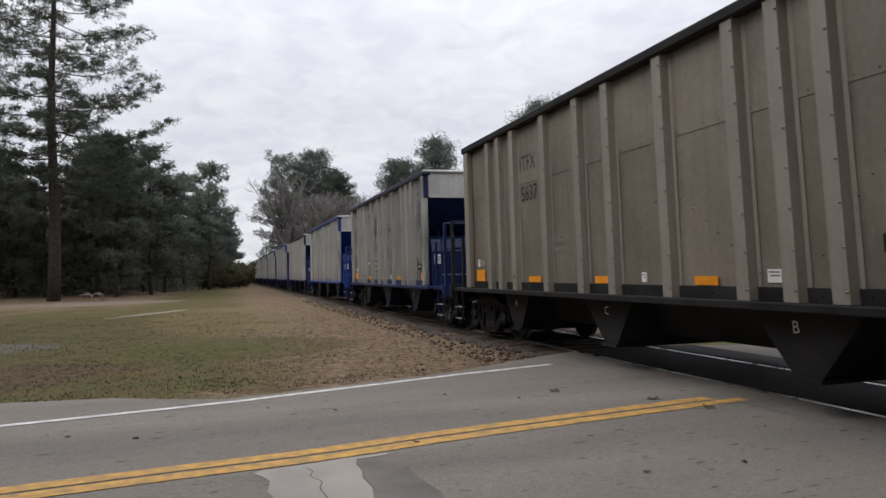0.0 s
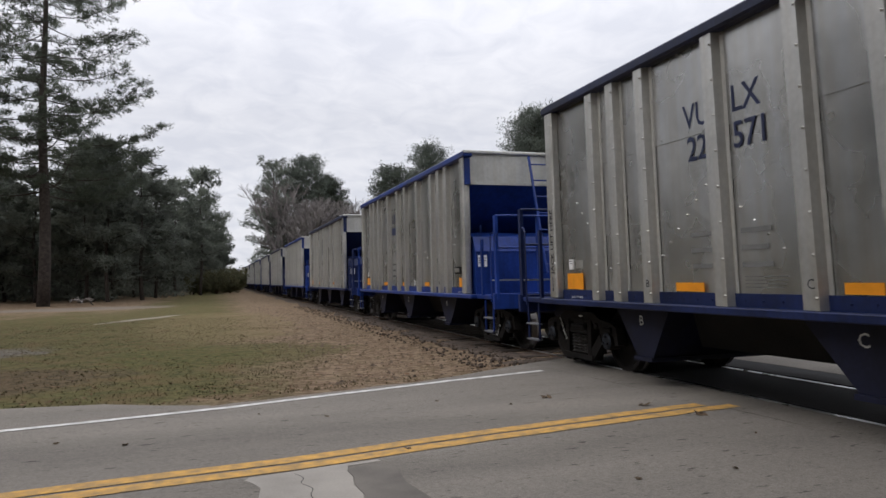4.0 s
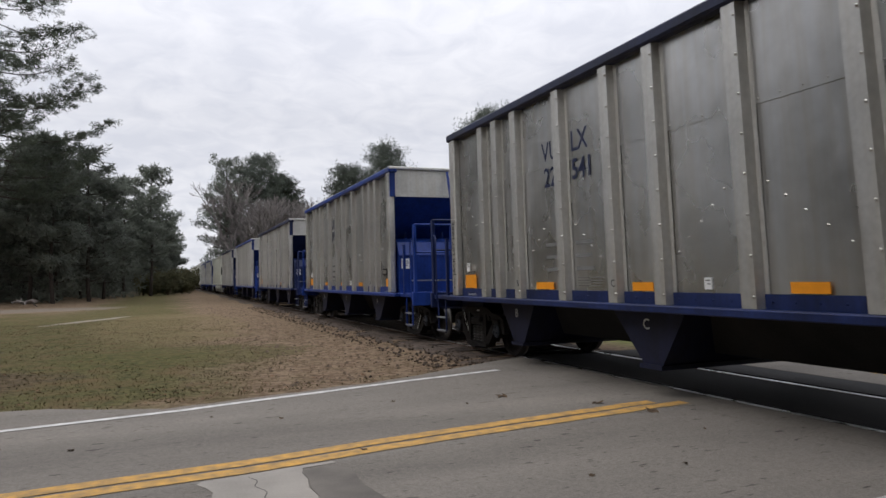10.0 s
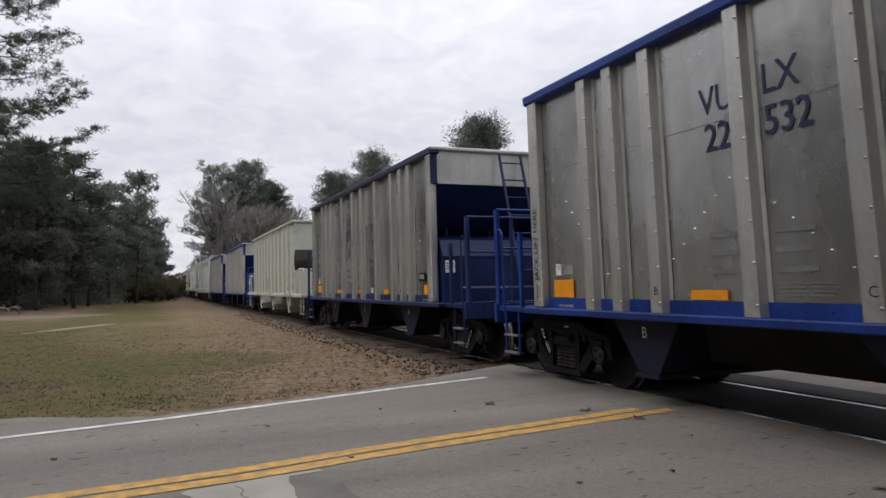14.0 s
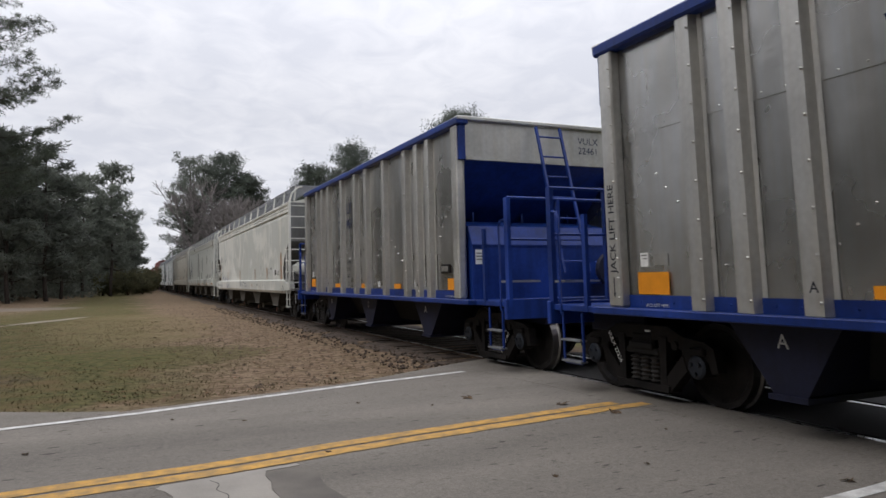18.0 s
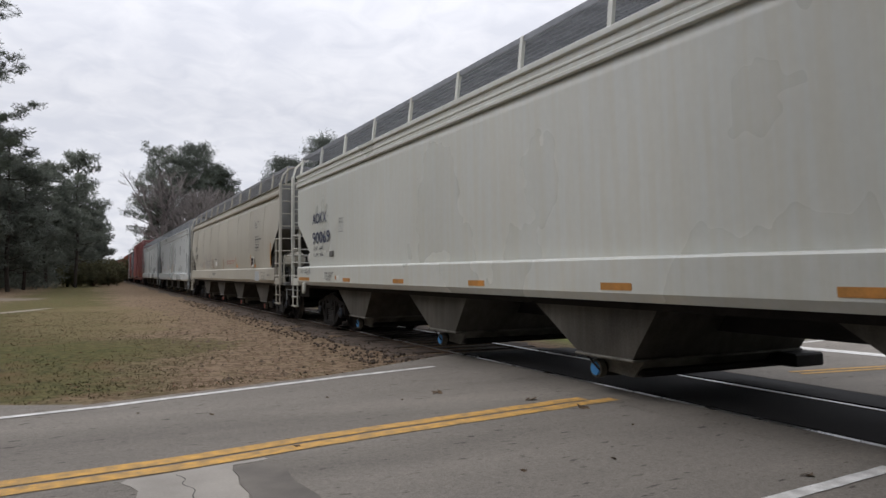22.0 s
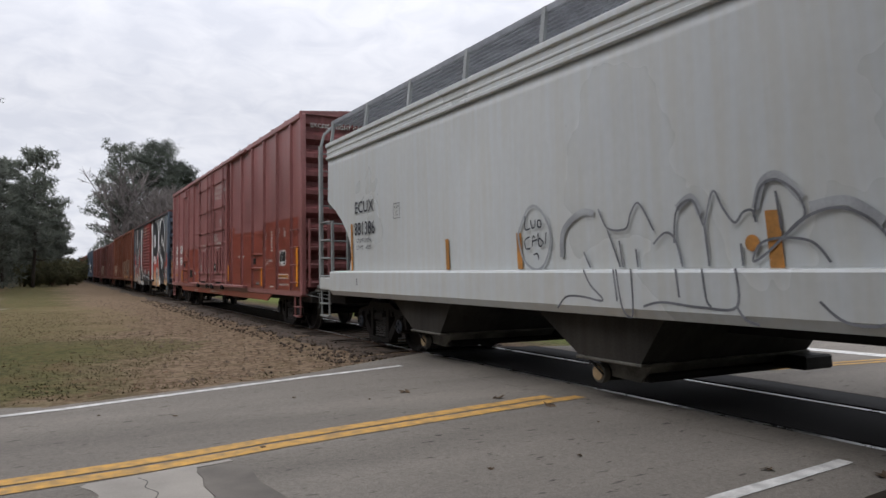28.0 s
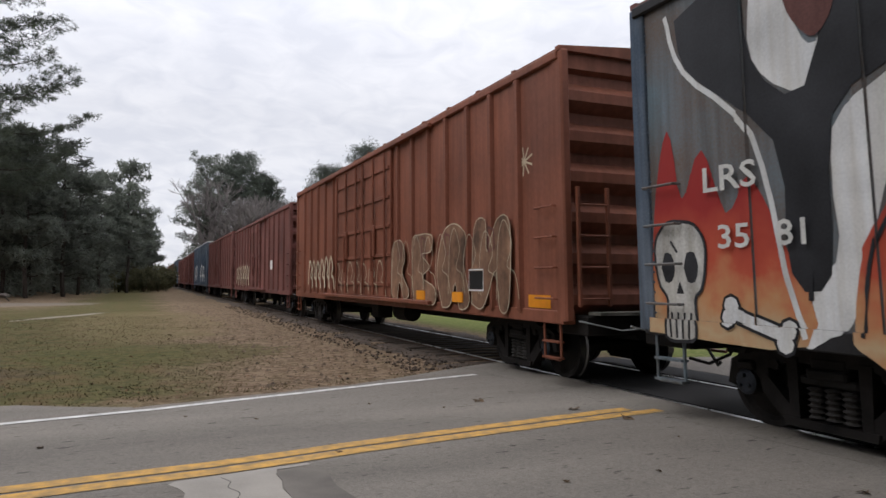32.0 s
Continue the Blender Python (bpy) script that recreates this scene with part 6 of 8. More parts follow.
    for i, d in enumerate(bays):
        y = d - h
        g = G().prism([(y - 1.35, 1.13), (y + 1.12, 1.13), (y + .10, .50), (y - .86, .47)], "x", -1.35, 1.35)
        put("hopper_bay", g, M[bay or ("bay" if round_cut else "bay_pale")], car, "dark sloping discharge bay")
        put("bay_flange", G().box(-1.37, 1.37, y - .90, y + .13, .455, .49, .01), M["bay_rim"], car, "dusty flange round the bay foot")
        put("outlet", G().prism([(y - .82, .455), (y + .02, .455), (y - .16, .27), (y - .62, .25)], "x", -1.12, 1.2), M["bay_rim"], car, "pale dusty outlet gate")
        put("outlet_frame", G().box(-1.1, 1.32, y - .75, y + .15, .26, .36, .03).box(.9, 1.42, y - 1.15, y + .1, .30, .46, .02), M["truck"], car)
        put("outlet_pipe", G().lathe([(-1.16, .085), (-1.0, .1), (1.0, .1), (1.16, .085)], 14, "x", (0, y - .1, .30)), M["truck"], car)
        put("outlet_ring", G().lathe([(-1.24, .07), (-1.24, .105), (-1.16, .11), (-1.14, .08)], 18, "x", (0, y - .1, .30)), M["bay_rim"], car)
        put("outlet_cap", G().lathe([(-1.255, .02), (-1.255, .078), (-1.23, .082), (-1.2, .06)], 16, "x", (0, y - .1, .30)), M[caps], car, "round outlet cap")
        put("gate_lever", G().tube([(-1.3, y - .25, .30), (-1.34, y + .02, .52), (-1.33, y + .06, .56)], .013, 5), M["truck"], car)
    put("centre_sill", G().box(-.3, .3, -h - .2, h + .2, .78, 1.1), M["black"], car)
    put("underside", G().box(-1.4, 1.4, -h + .9, h - .9, 1.04, 1.12), M["truck"], car)
    if not round_cut:
        put("jack_eye", G().lathe([(-1.66, .10), (-1.60, .10)], 14, "x", (0, h - 1.25, 1.0)).box(-1.655, -1.6, h - 1.37, h - 1.13, 1.0, 1.18, .01), lm, car)
    return car


def hopper_text(car, L_, mark, number, lines, size, z, d, ink, stripes=(), plate=None, sill=(), nwide=1.46):
    """Marks of the trailing half: d metres from the trailing end to the first letter."""
    h, x = L_ / 2, -1.535
    words(mark, size, ink, car, x - .004, h - d, z, wide=1.12, bold=.012)
    words(number, size * 1.12, ink, car, x - .004, h - d + .02, z - size * 1.95, wide=nwide, bold=.012)
    for i, t in enumerate(lines):
        words(t, size * .34, M["ink"], car, x - .004, h - d - .1, z - size * 2.6 - i * size * .62, wide=1.0)
    for y, z0, z1, w in stripes:
        flat("stripe", [[(y, z1), (y - .02, z0), (y - w - .02, z0), (y - w, z1)]], M["stripe"], car, x - .003, "faded orange tape")
    if plate:
        a, b, s = plate
        strokes("plate_box", [[(a, b), (a - s, b), (a - s, b - s * 1.05), (a, b - s * 1.05), (a, b)]], s * .05, M["ink"], car, x - .004)
        words("PLATE", s * .19, M["ink"], car, x - .004, a - s * .12, b - s * .36)
        words("C", s * .34, M["ink"], car, x - .004, a - s * .36, b - s * .86)
    for t, y, zz, hh in sill:
        words(t, hh, M["ink"], car, -1.649, y, zz)


# ---------------------------------------------------------------- box cars
def box_car(name, label, L_, eave, P, ribs, doors, endm, roofm, door_m, low=None, sill_drop=None, truck_in=2.1, corr=9, lad=None, plain=False, rib_out=.065, bars_at=(.12, .5, .88), rails_at=None):
    """ribs: metres from the leading end; doors: (from, to) each; low: paint of the lower band; sill_drop: (from, to, z) of the deep middle sill."""
    h = L_ / 2
    car = thing("box_car", label, "railway car", "box cars of the train")
    lad = lad or P
    for s in (-1, 1):
        put("side_sheet", G().box(s * 1.44, s * 1.47, -h, h, .98, eave), P, car)
        put("side_plate", G().box(s * 1.40, s * 1.53, -h, h, eave - .10, eave + .02, .015), P, car, "top edge of the side")
        put("side_sill", G().box(s * 1.30, s * 1.50, -h, h, .86, 1.04, .012), P, car)
        if sill_drop:
            a, b, z = sill_drop
            put("middle_sill", G().prism([(a - h - .5, .90), (b - h + .5, .90), (b - h, z), (a - h, z)], "x", s * 1.44, s * 1.478), low or P, car, "deep plate below the doors")
        for d in ribs:
            g = G().prism([(-.07, s * 1.47), (-.045, s * (1.47 + rib_out)), (.045, s * (1.47 + rib_out)), (.07, s * 1.47)], "z", 1.0, eave - .1)
            g.v = [(b_, a_, c_) for a_, b_, c_ in g.v]
            put("rib", g, P, car, at=pose(0, d - h, 0))
        for y in (-h, h):
            put("corner_post", G().box(s * 1.40, s * 1.50, y - .07 if y < 0 else y - .16, y + .16 if y < 0 else y + .07, .9, eave, .012), P, car)
        for a, b in doors:
            dp = put("door", G().box(s * 1.47, s * 1.545, a - h, b - h, 1.05, eave - .12, .012), door_m, car, "sliding door with locking bars")
            if plain == "corrugated":
                g = G()
                n = 17
                for i in range(n):
                    z = 1.2 + i * (eave - 1.45) / n
                    g.prism([(s * 1.545, z), (s * 1.595, z + .02), (s * 1.595, z + .045), (s * 1.545, z + .10)], "y", a - h + .1, b - h - .1)
                put("door_corrugation", g, door_m, dp)
            else:
                for k in bars_at:
                    y = a - h + (b - a) * k
                    put("lock_bar", G().tube([(s * 1.60, y, 1.1), (s * 1.60, y, eave - .2)], .028, 8), door_m, dp)
                for z in rails_at or [1.35 + k * (eave - 1.9) / 4 for k in range(5)]:
                    put("door_rail", G().box(s * 1.545, s * 1.58, a - h + .05, b - h - .05, z - .04, z + .04, .01), door_m, dp)
                yc = a - h + (b - a) * .5
                if rails_at:
                    for k in bars_at:
                        for z in rails_at:
                            put("bar_guide", G().box(s * 1.58, s * 1.645, a - h + (b - a) * k - .055, a - h + (b - a) * k + .055, z - .05, z + .05, .012), door_m, dp)
                    for y in (a - h + .03, b - h - .03):
                        put("door_stile", G().box(s * 1.545, s * 1.575, y - .03, y + .03, 1.1, eave - .15, .008), door_m, dp)
                if not rails_at: put("lock_lever", G().box(s * 1.56, s * 1.63, yc - .12, yc + .12, 2.0, 2.75, .02).tube([(s * 1.65, yc, 1.65), (s * 1.65, yc, 2.6)], .03, 6), door_m, dp)
        if doors:
            a, b = min(a for a, _ in doors), max(b for _, b in doors)
            put("door_track", G().box(s * 1.47, s * 1.63, a - h - (b - a) * .5, b - h + (b - a) * .3, .97, 1.05, .01), P, car)
            put("top_track", G().box(s * 1.47, s * 1.60, a - h - (b - a) * .5, b - h + (b - a) * .3, eave - .13, eave - .05, .01), P, car)
    for e in (-1, 1):
        y = lambda d: e * (h - d)
        rings, n = [], 4 * corr
        prof = []
        for i in range(n + 1):
            z = .98 + (eave - .25 - .98) * i / n
            prof.append((y(.02 + (-.08 if (i % 4) in (1, 2) else .09)), z))
        prof = [(y(.15), .98)] + prof + [(y(.02), eave - .2), (y(.02), eave + .08), (y(.15), eave + .08)]
        put("end_wall", G().prism(prof, "x", -1.44, 1.44), endm, car, "corrugated steel end")
        for s in (-1, 1):
            put("end_post", G().box(s * 1.38, s * 1.49, y(-.09), y(.1), .9, eave + .02, .012), P, car)
            for i in range(4):
                z = 1.2 + i * .42
                put("grab_iron", G().tube([(s * 1.47, y(.12), z), (s * 1.56, y(.125), z), (s * 1.56, y(.615), z), (s * 1.47, y(.62), z)], .015), lad, car)
                put("end_rung", G().tube([(s * 1.3, y(-.16), z), (s * .85, y(-.16), z)], .015), lad, car)
            put("end_ladder", G().box(s * 1.34, s * 1.30, y(-.17), y(-.12), 1.1, 2.7).box(s * .87, s * .83, y(-.17), y(-.12), 1.1, 2.7), lad, car)
            step(car, y(.35), s * 1.45, lad, .9, .52, .42)
        g = G().lathe([(y(-.25), .25), (y(-.3), .28), (y(-.35), .25)], 18, "y", (.55, 0, 2.3))
        put("brake_wheel", g, M["truck"], car)
        put("crossover", G().box(-1.2, 1.2, y(-.42), y(-.14), .99, 1.03), M["bay_rim"], car, "narrow end step grating")
        put("end_sill", G().box(-1.3, 1.3, y(-.25), y(.5), .72, .98, .02), M["truck"], car)
        coupler(car, y(-.2), e)
        put("uncoupling_lever", G().tube([(-1.45, y(-.3), .92), (-.9, y(-.45), .8), (0, y(-.5), .85)], .011, 5), M["ladder_grey"], car)
        truck(car, y(truck_in))
    rz = eave + .02
    g = G().prism([(-1.5, rz), (-1.5, rz + .03), (0, rz + .17), (1.5, rz + .03), (1.5, rz)], "y", -h - .05, h + .05)
    n = int(L_ / 1.2)
    for i in range(n + 1):
        yy = -h + L_ * i / n
        g.prism([(-1.5, rz + .02), (-1.5, rz + .06), (0, rz + .2), (1.5, rz + .06), (1.5, rz + .02)], "y", yy - .05, yy + .05)
    put("roof", g, roofm, car)
    put("floor", G().box(-1.44, 1.44, -h + .1, h - .1, .94, 1.0), M["black"], car)
    put("centre_sill", G().box(-.32, .32, -h, h, .62, .95), M["black"], car)
    put("brake_gear", G().lathe([(-.5, .05), (-.45, .22), (.4, .22), (.45, .05)], 14, "y", (-.7, -.6, .68)), M["black"], car)
    put("valve_box", G().box(-.9, -.5, 1.0, 1.6, .45, .9, .03), M["black"], car)
    return car
# ---------------------------------------------------------------- the train
TRAIN = []          # (car, metres of its middle along the track at the start)


def join(car, s):
    car.matrix_basis = pose(0, s, 0)
    TRAIN.append((car, s))
    return car


def bars(car, y, z, w, hgt, n, material, x=-1.532, gap=1.9):
    flat("print", [[(y, z - i * hgt * gap), (y, z + hgt - i * hgt * gap), (y - w * (1 - .12 * (i % 2)), z + hgt - i * hgt * gap), (y - w * (1 - .12 * (i % 2)), z - i * hgt * gap)] for i in range(n)], material, car, x)


def make_stone_train():
    tan = stone_hopper("dusty tan aluminium stone hopper with plain ribs", M["tan"], M["tan_rib"], M["black"], M["black"], M["black"], 3)
    words("ITFX", .30, M["tan_rib"], tan, -1.5315, 7.9 - 5.53, 3.32, "lettering_ground")
    base = stone_hopper("weathered aluminium stone hopper on a blue steel frame", M["alu"], M["alu_rib"], M["blue"], M["navy"], M["blue"], 1)
    dark = stone_hopper("weathered aluminium stone hopper on a dark blue steel frame", M["alu"], M["alu_rib"], M["bluedark"], M["navy"], M["chord_dark"], 2)
    braked = stone_hopper("weathered aluminium stone hopper with its hand brake end leading", M["alu"], M["alu_rib"], M["blue"], M["navy"], M["blue"], 4, brake=True)
    numbers = {1: "542", 2: "533", 3: "571", 5: "540", 6: "583", 7: "570", 8: "541", 9: "573", 10: "563", 11: "532", 12: "578", 13: "356", 14: "461"}
    lights = {7: ("234200", "51800", "2430"), 14: ("234700", "51300", "2430")}
    bright = (2, 4, 6, 9, 11, 14)
    copies = {k: (braked if k == 13 else base if k == 2 else dark if k == 1 else copy_thing(base if k in bright else dark, pose(0, 0, 0))) for k in range(1, 15)}
    bpy.data.objects.remove(tan.children[-1])
    h = 5.53
    words("ITFX", .27, M["ink"], tan, -1.5315, 8.28 - h, 3.20, wide=.86)
    words("5637", .27, M["ink"], tan, -1.5315, 8.24 - h, 2.66, wide=.86)
    bars(tan, 7.1 - h, 1.86, .5, .07, 2, M["greyink"])
    words("A", .10, M["ink"], tan, -1.633, 8.5 - h, 1.28)
    for c, d in (("C", 5.75), ("B", 2.2), ("A", 9.05)):
        words(c, .12, M["whiteink"], tan, -1.384, d - h, .78)
    join(tan, 14.5 - h)
    for k, car in copies.items():
        vals = lights.get(k)
        num = numbers.get(k)
        lines = list(zip(("LD LMT", "LT WT", "CU FT"), vals)) if vals else []
        if num:
            hopper_marks(car, ("VU", "LX"), ("22", num), lines, M["blueink"], "BCA" if k == 13 else "ACB")
        else:
            hopper_marks(car, ("VU", "LX"), ("22", ""), [], M["blueink"])
            bars(car, 6.93 - h, 2.74, .5, .22, 1, M["blueink"])
        if not vals:
            bars(car, 7.7 - h, 1.84, .40, .05, 3, M["greyink"], gap=3.5)
            bars(car, 6.9 - h, 1.84, .42, .05, 3, M["greyink"], gap=3.5)
        s = {1: 23.4, 13: 213.95 + h, 14: 228.94 + h}.get(k, 13.614 + 15.008 * k - h)
        if k == 5:
            for o in car.children:
                if o.name.split(".")[0] == "sill_flange":
                    o.data = o.data.copy()
                    o.data.materials[0] = M["alu"]
            next(o for o in car.children if o.name.split(".")[0] == "load").data = stone_load(5, 1.25)
        join(car, s)
    join(cream_hopper(), 197.8 + 6.1)


make_stone_train()


def graffiti_run(rng, y0, y1, z0, z1, n):
    """Loose bubble-letter outlines between y0 and y1 (from left to right, y falls)."""
    out = []
    for i in range(n):
        a, b = y0 + (y1 - y0) * i / n, y0 + (y1 - y0) * (i + 1.15) / n
        top = z1 * rng.uniform(.93, 1.0) + z0 * .03
        pts = [(a, z0 + (top - z0) * rng.uniform(0, .15)), (a + (b - a) * .12, z0 + (top - z0) * .75), (a + (b - a) * .4, top), (a + (b - a) * .72, z0 + (top - z0) * .7), (a + (b - a) * .5, z0 + (top - z0) * .45), (a + (b - a) * .85, z0 + (top - z0) * .35), (b, z0 + (top - z0) * rng.uniform(.0, .1))]
        out.append(curve_pts(pts))
    return out


# single-stroke handwriting: runs of (across, up) for each letter
HAND = {"c": [[(.9, .85), (.45, 1), (.08, .5), (.4, .02), (.9, .18)]],
        "h": [[(.15, 1.5), (.2, .6), (.12, 0)], [(.15, .55), (.5, .95), (.8, .6), (.85, 0)]],
        "i": [[(.5, .95), (.45, .4), (.5, 0)], [(.42, 1.3), (.56, 1.36)]],
        "n": [[(.1, .95), (.15, 0)], [(.15, .6), (.5, 1), (.8, .7), (.86, 0)]],
        "o": [[(.5, 1), (.1, .55), (.4, 0), (.85, .35), (.75, .9), (.45, 1)]],
        "v": [[(.05, 1.05), (.3, .45), (.45, 0), (.65, .5), (.9, 1.1)]],
        "a": [[(.8, .85), (.4, 1), (.1, .45), (.4, .02), (.78, .4)], [(.82, 1), (.78, .4), (.92, 0)]],
        "r": [[(.2, 1), (.25, 0)], [(.24, .55), (.5, .95), (.85, .9)]]}


def scrawl(car, text, y0, z0, width, up, x, rng):
    step_ = width / (len(text) - .5 * text.count("i"))
    for ch in text:
        w_ = step_ * (.5 if ch == "i" else 1)
        lift, tall = rng.uniform(-.02, .02), up * rng.uniform(.85, 1.1)
        runs = [curve_pts([(y0 - w_ * (.06 + .84 * a_) + rng.uniform(-.006, .006), z0 + lift + tall * .72 * b_) for a_, b_ in run], 6) for run in HAND[ch]]
        strokes("tag_letter", runs, .021, M["tag_soft"], car, x, "blue marker handwriting")
        y0 -= w_


def make_covered_train():
    L_ = 21.3
    rng = random.Random(9)
    x = -1.5435
    a = covered_hopper("white covered hopper with a chalky faded side", M["chalk"], 21.4, M["shade_grey"], round_cut=True, caps="rustcap", bays=(4.3, 8.55, 12.9, 17.35), truck_in=1.65, bay="bay_pale")
    h = 10.7
    words("MB", .24, M["ink"], a, x, 9.02, 2.56, wide=1.1)
    words("5 3", .23, M["ink"], a, x, 8.99, 2.16, wide=.95)
    words("* LD LMT\n     LT WT", .075, M["greyink"], a, x, 8.93, 1.83)
    hopper_text(a, 21.4, "", "", [], .2, 2.4, 2, M["ink"], stripes=((9.32, 1.48, 2.45, .1), (h - 4.65, 1.48, 2.0, .12), (1.5, 1.48, 1.95, .12), (-h + 7.65, 1.48, 1.94, .1), (-h + 4.75, 1.48, 1.95, .12), (-h + 1.9, 1.48, 2.44, .16)), plate=(7.16, 2.62, .28))
    put("label", G().box(x - .001, x + .01, -h + 2.73, -h + 3.28, 1.6, 1.87), M["label"], a, "white data panel")
    put("label", G().box(x - .003, x + .01, -h + 2.76, -h + 3.0, 1.63, 1.84), M["black"], a)
    words("2 INCH\nHF COMP\nSHOES", .055, M["ink"], a, -1.6475, -h + 1.09, 1.2)
    words("MBLX\n53921", .15, M["ink"], a, .1, -h + .195, 3.75, end=True)
    for text, y0, z0, x_ in (("chino", 8.30, 1.56, x - .002), ("varrio", 7.44, 1.49, x - .002), ("can", 6.50, 1.47, x - .002), ("chino", 6.16, 1.13, -1.6475), ("varrio", 5.45, 1.10, -1.6475)):
        scrawl(a, text, y0, z0, .76 if text != "can" else .5, .23, x_, rng)
    strokes("graffiti", [curve_pts(p) for p in ([(8.24, 1.10), (8.2, 1.2), (8.1, 1.21), (8.12, 1.14), (8.02, 1.11)], [(8.0, 1.11), (7.97, 1.2), (7.9, 1.13)], [(7.66, 1.22), (7.9, 1.2), (7.92, 1.14), (7.66, 1.15)])], .03, M["haze"], a, -1.6475, "thin grey scrawl")
    flat("overpaint", [[(7.97, 1.25), (7.72, 1.26), (7.72, 1.14), (7.97, 1.13)]], M["haze"], a, -1.6465, "grey overpainted patch")
    put("sticker", G().lathe([(-1.6475, .06), (-1.644, .06)], 16, "x", (0, 9.56, 1.23)), M["black"], a, "round black mark")
    bars(a, 9.4, 1.28, .16, .022, 4, M["greyink"], -1.6475)
    bars(a, 8.88, 1.2, .5, .026, 2, M["greyink"], -1.6475)
    bars(a, -h + 2.5, 1.75, .3, .025, 3, M["greyink"], x)
    bars(a, -h + 3.9, 1.9, .35, .018, 2, M["greyink"], x)
    bars(a, -h + 6.6, 1.28, .4, .016, 3, M["greyink"], -1.6475)
    put("sticker", G().lathe([(-1.6475, .055), (-1.644, .055)], 16, "x", (0, -h + 7.75, 1.24)), M["stripe"], a, "small yellow sticker")
    A = lambda *pts: curve_pts([(d_ - h, z_) for d_, z_ in pts], 5)
    strokes("graffiti", [A((6.35, 1.5), (6.3, 1.85), (6.05, 2.05), (5.8, 1.95), (5.7, 1.7)), A((6.1, 1.48), (6.0, 1.7), (5.8, 1.78), (5.66, 1.65)), A((5.35, 1.95), (5.4, 1.7), (5.25, 1.52), (4.95, 1.5), (4.85, 1.56)), A((4.4, 1.9), (4.2, 1.75)), A((4.3, 1.5), (4.2, 1.75), (4.0, 1.7))], .014, M["faint"], a, x - .002, "thin grey scrawl")
    strokes("graffiti", [A((6.1, 1.4), (5.85, 1.2), (5.6, 1.3)), A((5.6, 1.15), (5.5, 1.05), (5.4, .99)), A((5.2, 1.42), (5.1, 1.25), (4.95, 1.2)), A((4.75, 1.4), (4.6, 1.42), (4.55, 1.3), (4.7, 1.28), (4.5, 1.2), (4.6, 1.08))], .014, M["faint"], a, -1.6475, "thin grey scrawl")
    strokes("graffiti", [A((11.2, 1.2), (11.2, 1.38), (11.0, 1.38)), A((11.2, 1.3), (11.05, 1.3)), A((10.9, 1.2), (10.9, 1.38)), A((10.8, 1.2), (10.75, 1.36), (10.6, 1.2), (10.6, 1.38)), A((10.4, 1.36), (10.1, 1.38)), A((10.25, 1.36), (10.25, 1.18)), A((10.0, 1.18), (9.95, 1.32), (9.8, 1.2)), A((9.7, 1.34), (9.55, 1.3), (9.65, 1.18), (9.5, 1.2)), A((9.4, 1.4), (9.4, 1.2), (9.2, 1.22))], .025, M["tag_blue"], a, -1.6475, "dark blue marker tag")
    join(a, 242.55 + h)
    b = covered_hopper("pale sage covered hopper with big dark marks", M["sage"], L_, M["shade_grey"], caps="bluecap", ladder_m=M["white"])
    h = L_ / 2
    hopper_text(b, L_, "AOKX", "90069", ["LT WT    66400", "LD LMT 219600"], .26, 2.70, 1.75, M["blueink"], plate=(h - 3.96, 2.70, .29),
                sill=(("SECURE GATES AND\nHATCHES BEFORE\nMOVING CAR", h - 3.17, 1.41, .05), ("2 INCH HF\nCOMP SHOES", h - .92, 1.49, .04), ("LIFT AND\nJACK HERE", h - 1.3, 1.49, .04)))
    for y0, w_ in ((h - .83, 1.0), (16.75 - h, .5), (13.8 - h, .5), (10.85 - h, .48), (7.8 - h, .5), (5.05 - h, .5), (-h + 1.85, .95)):
        put("reflector", G().box(-1.65, -1.645, y0 - w_, y0, 1.25, 1.33), M["stripe"], b, "orange reflector strip")
    for y0, m in ((h - 4.03, "stripe"), (h - 4.2, "label")):
        put("sticker", G().lathe([(-1.648, .05), (-1.645, .05)], 16, "x", (0, y0, 1.34)), M[m], b)
    put("tag_plate", G().box(-1.555, -1.53, h - 3.53, h - 3.25, 1.83, 1.97, .01).box(-1.56, -1.55, h - 3.51, h - 3.27, 1.90, 1.91), M["shade_grey"], b)
    strokes("graffiti", graffiti_run(rng, h - 1.55, h - 1.95, 1.40, 1.56, 5), .012, M["spray_g"], b, -1.6475, "small grey scrawl")
    put("label", G().box(x, x + .01, -h + 3.3, -h + 3.6, 1.68, 1.92), M["black"], b, "dark data panel")
    bars(b, -h + 2.8, 1.95, .35, .03, 3, M["greyink"], x)
    bars(b, -h + 3.6, 1.50, .4, .03, 3, M["ink"], -1.6475)
    words("AOKX\n90069", .16, M["blueink"], b, .2, -h + .195, 3.85, end=True)
    join(b, 265.35 + h)
    c = covered_hopper("beige covered hopper with bowed sides", M["beige"], L_, M["shade_grey"], bulge=.085, seams=True, caps="redcap", bays=(3.84, 8.22, 12.65, 17.05), bay="bay_mid")
    hopper_text(c, L_, "CBFX", "470700", ["LD LMT  219500", "LT WT    66900"], .22, 2.62, 1.75, M["ink"], plate=(h - 3.05, 2.75, .24), nwide=1.08)
    for ob in c.children:
        if ob.name.split(".")[0] in ("lettering", "plate_box", "stripe"):
            ob.location.x -= .075
    xx = x - .078
    for y0, z1, w_ in ((16.4 - h, 2.05, .07), (13.4 - h, 2.08, .1)):
        flat("stripe", [[(y0, z1), (y0 - .1, 1.64), (y0 - w_ - .1, 1.64), (y0 - w_, z1)]], M["stripe"], c, xx + .02, "faded orange tape")
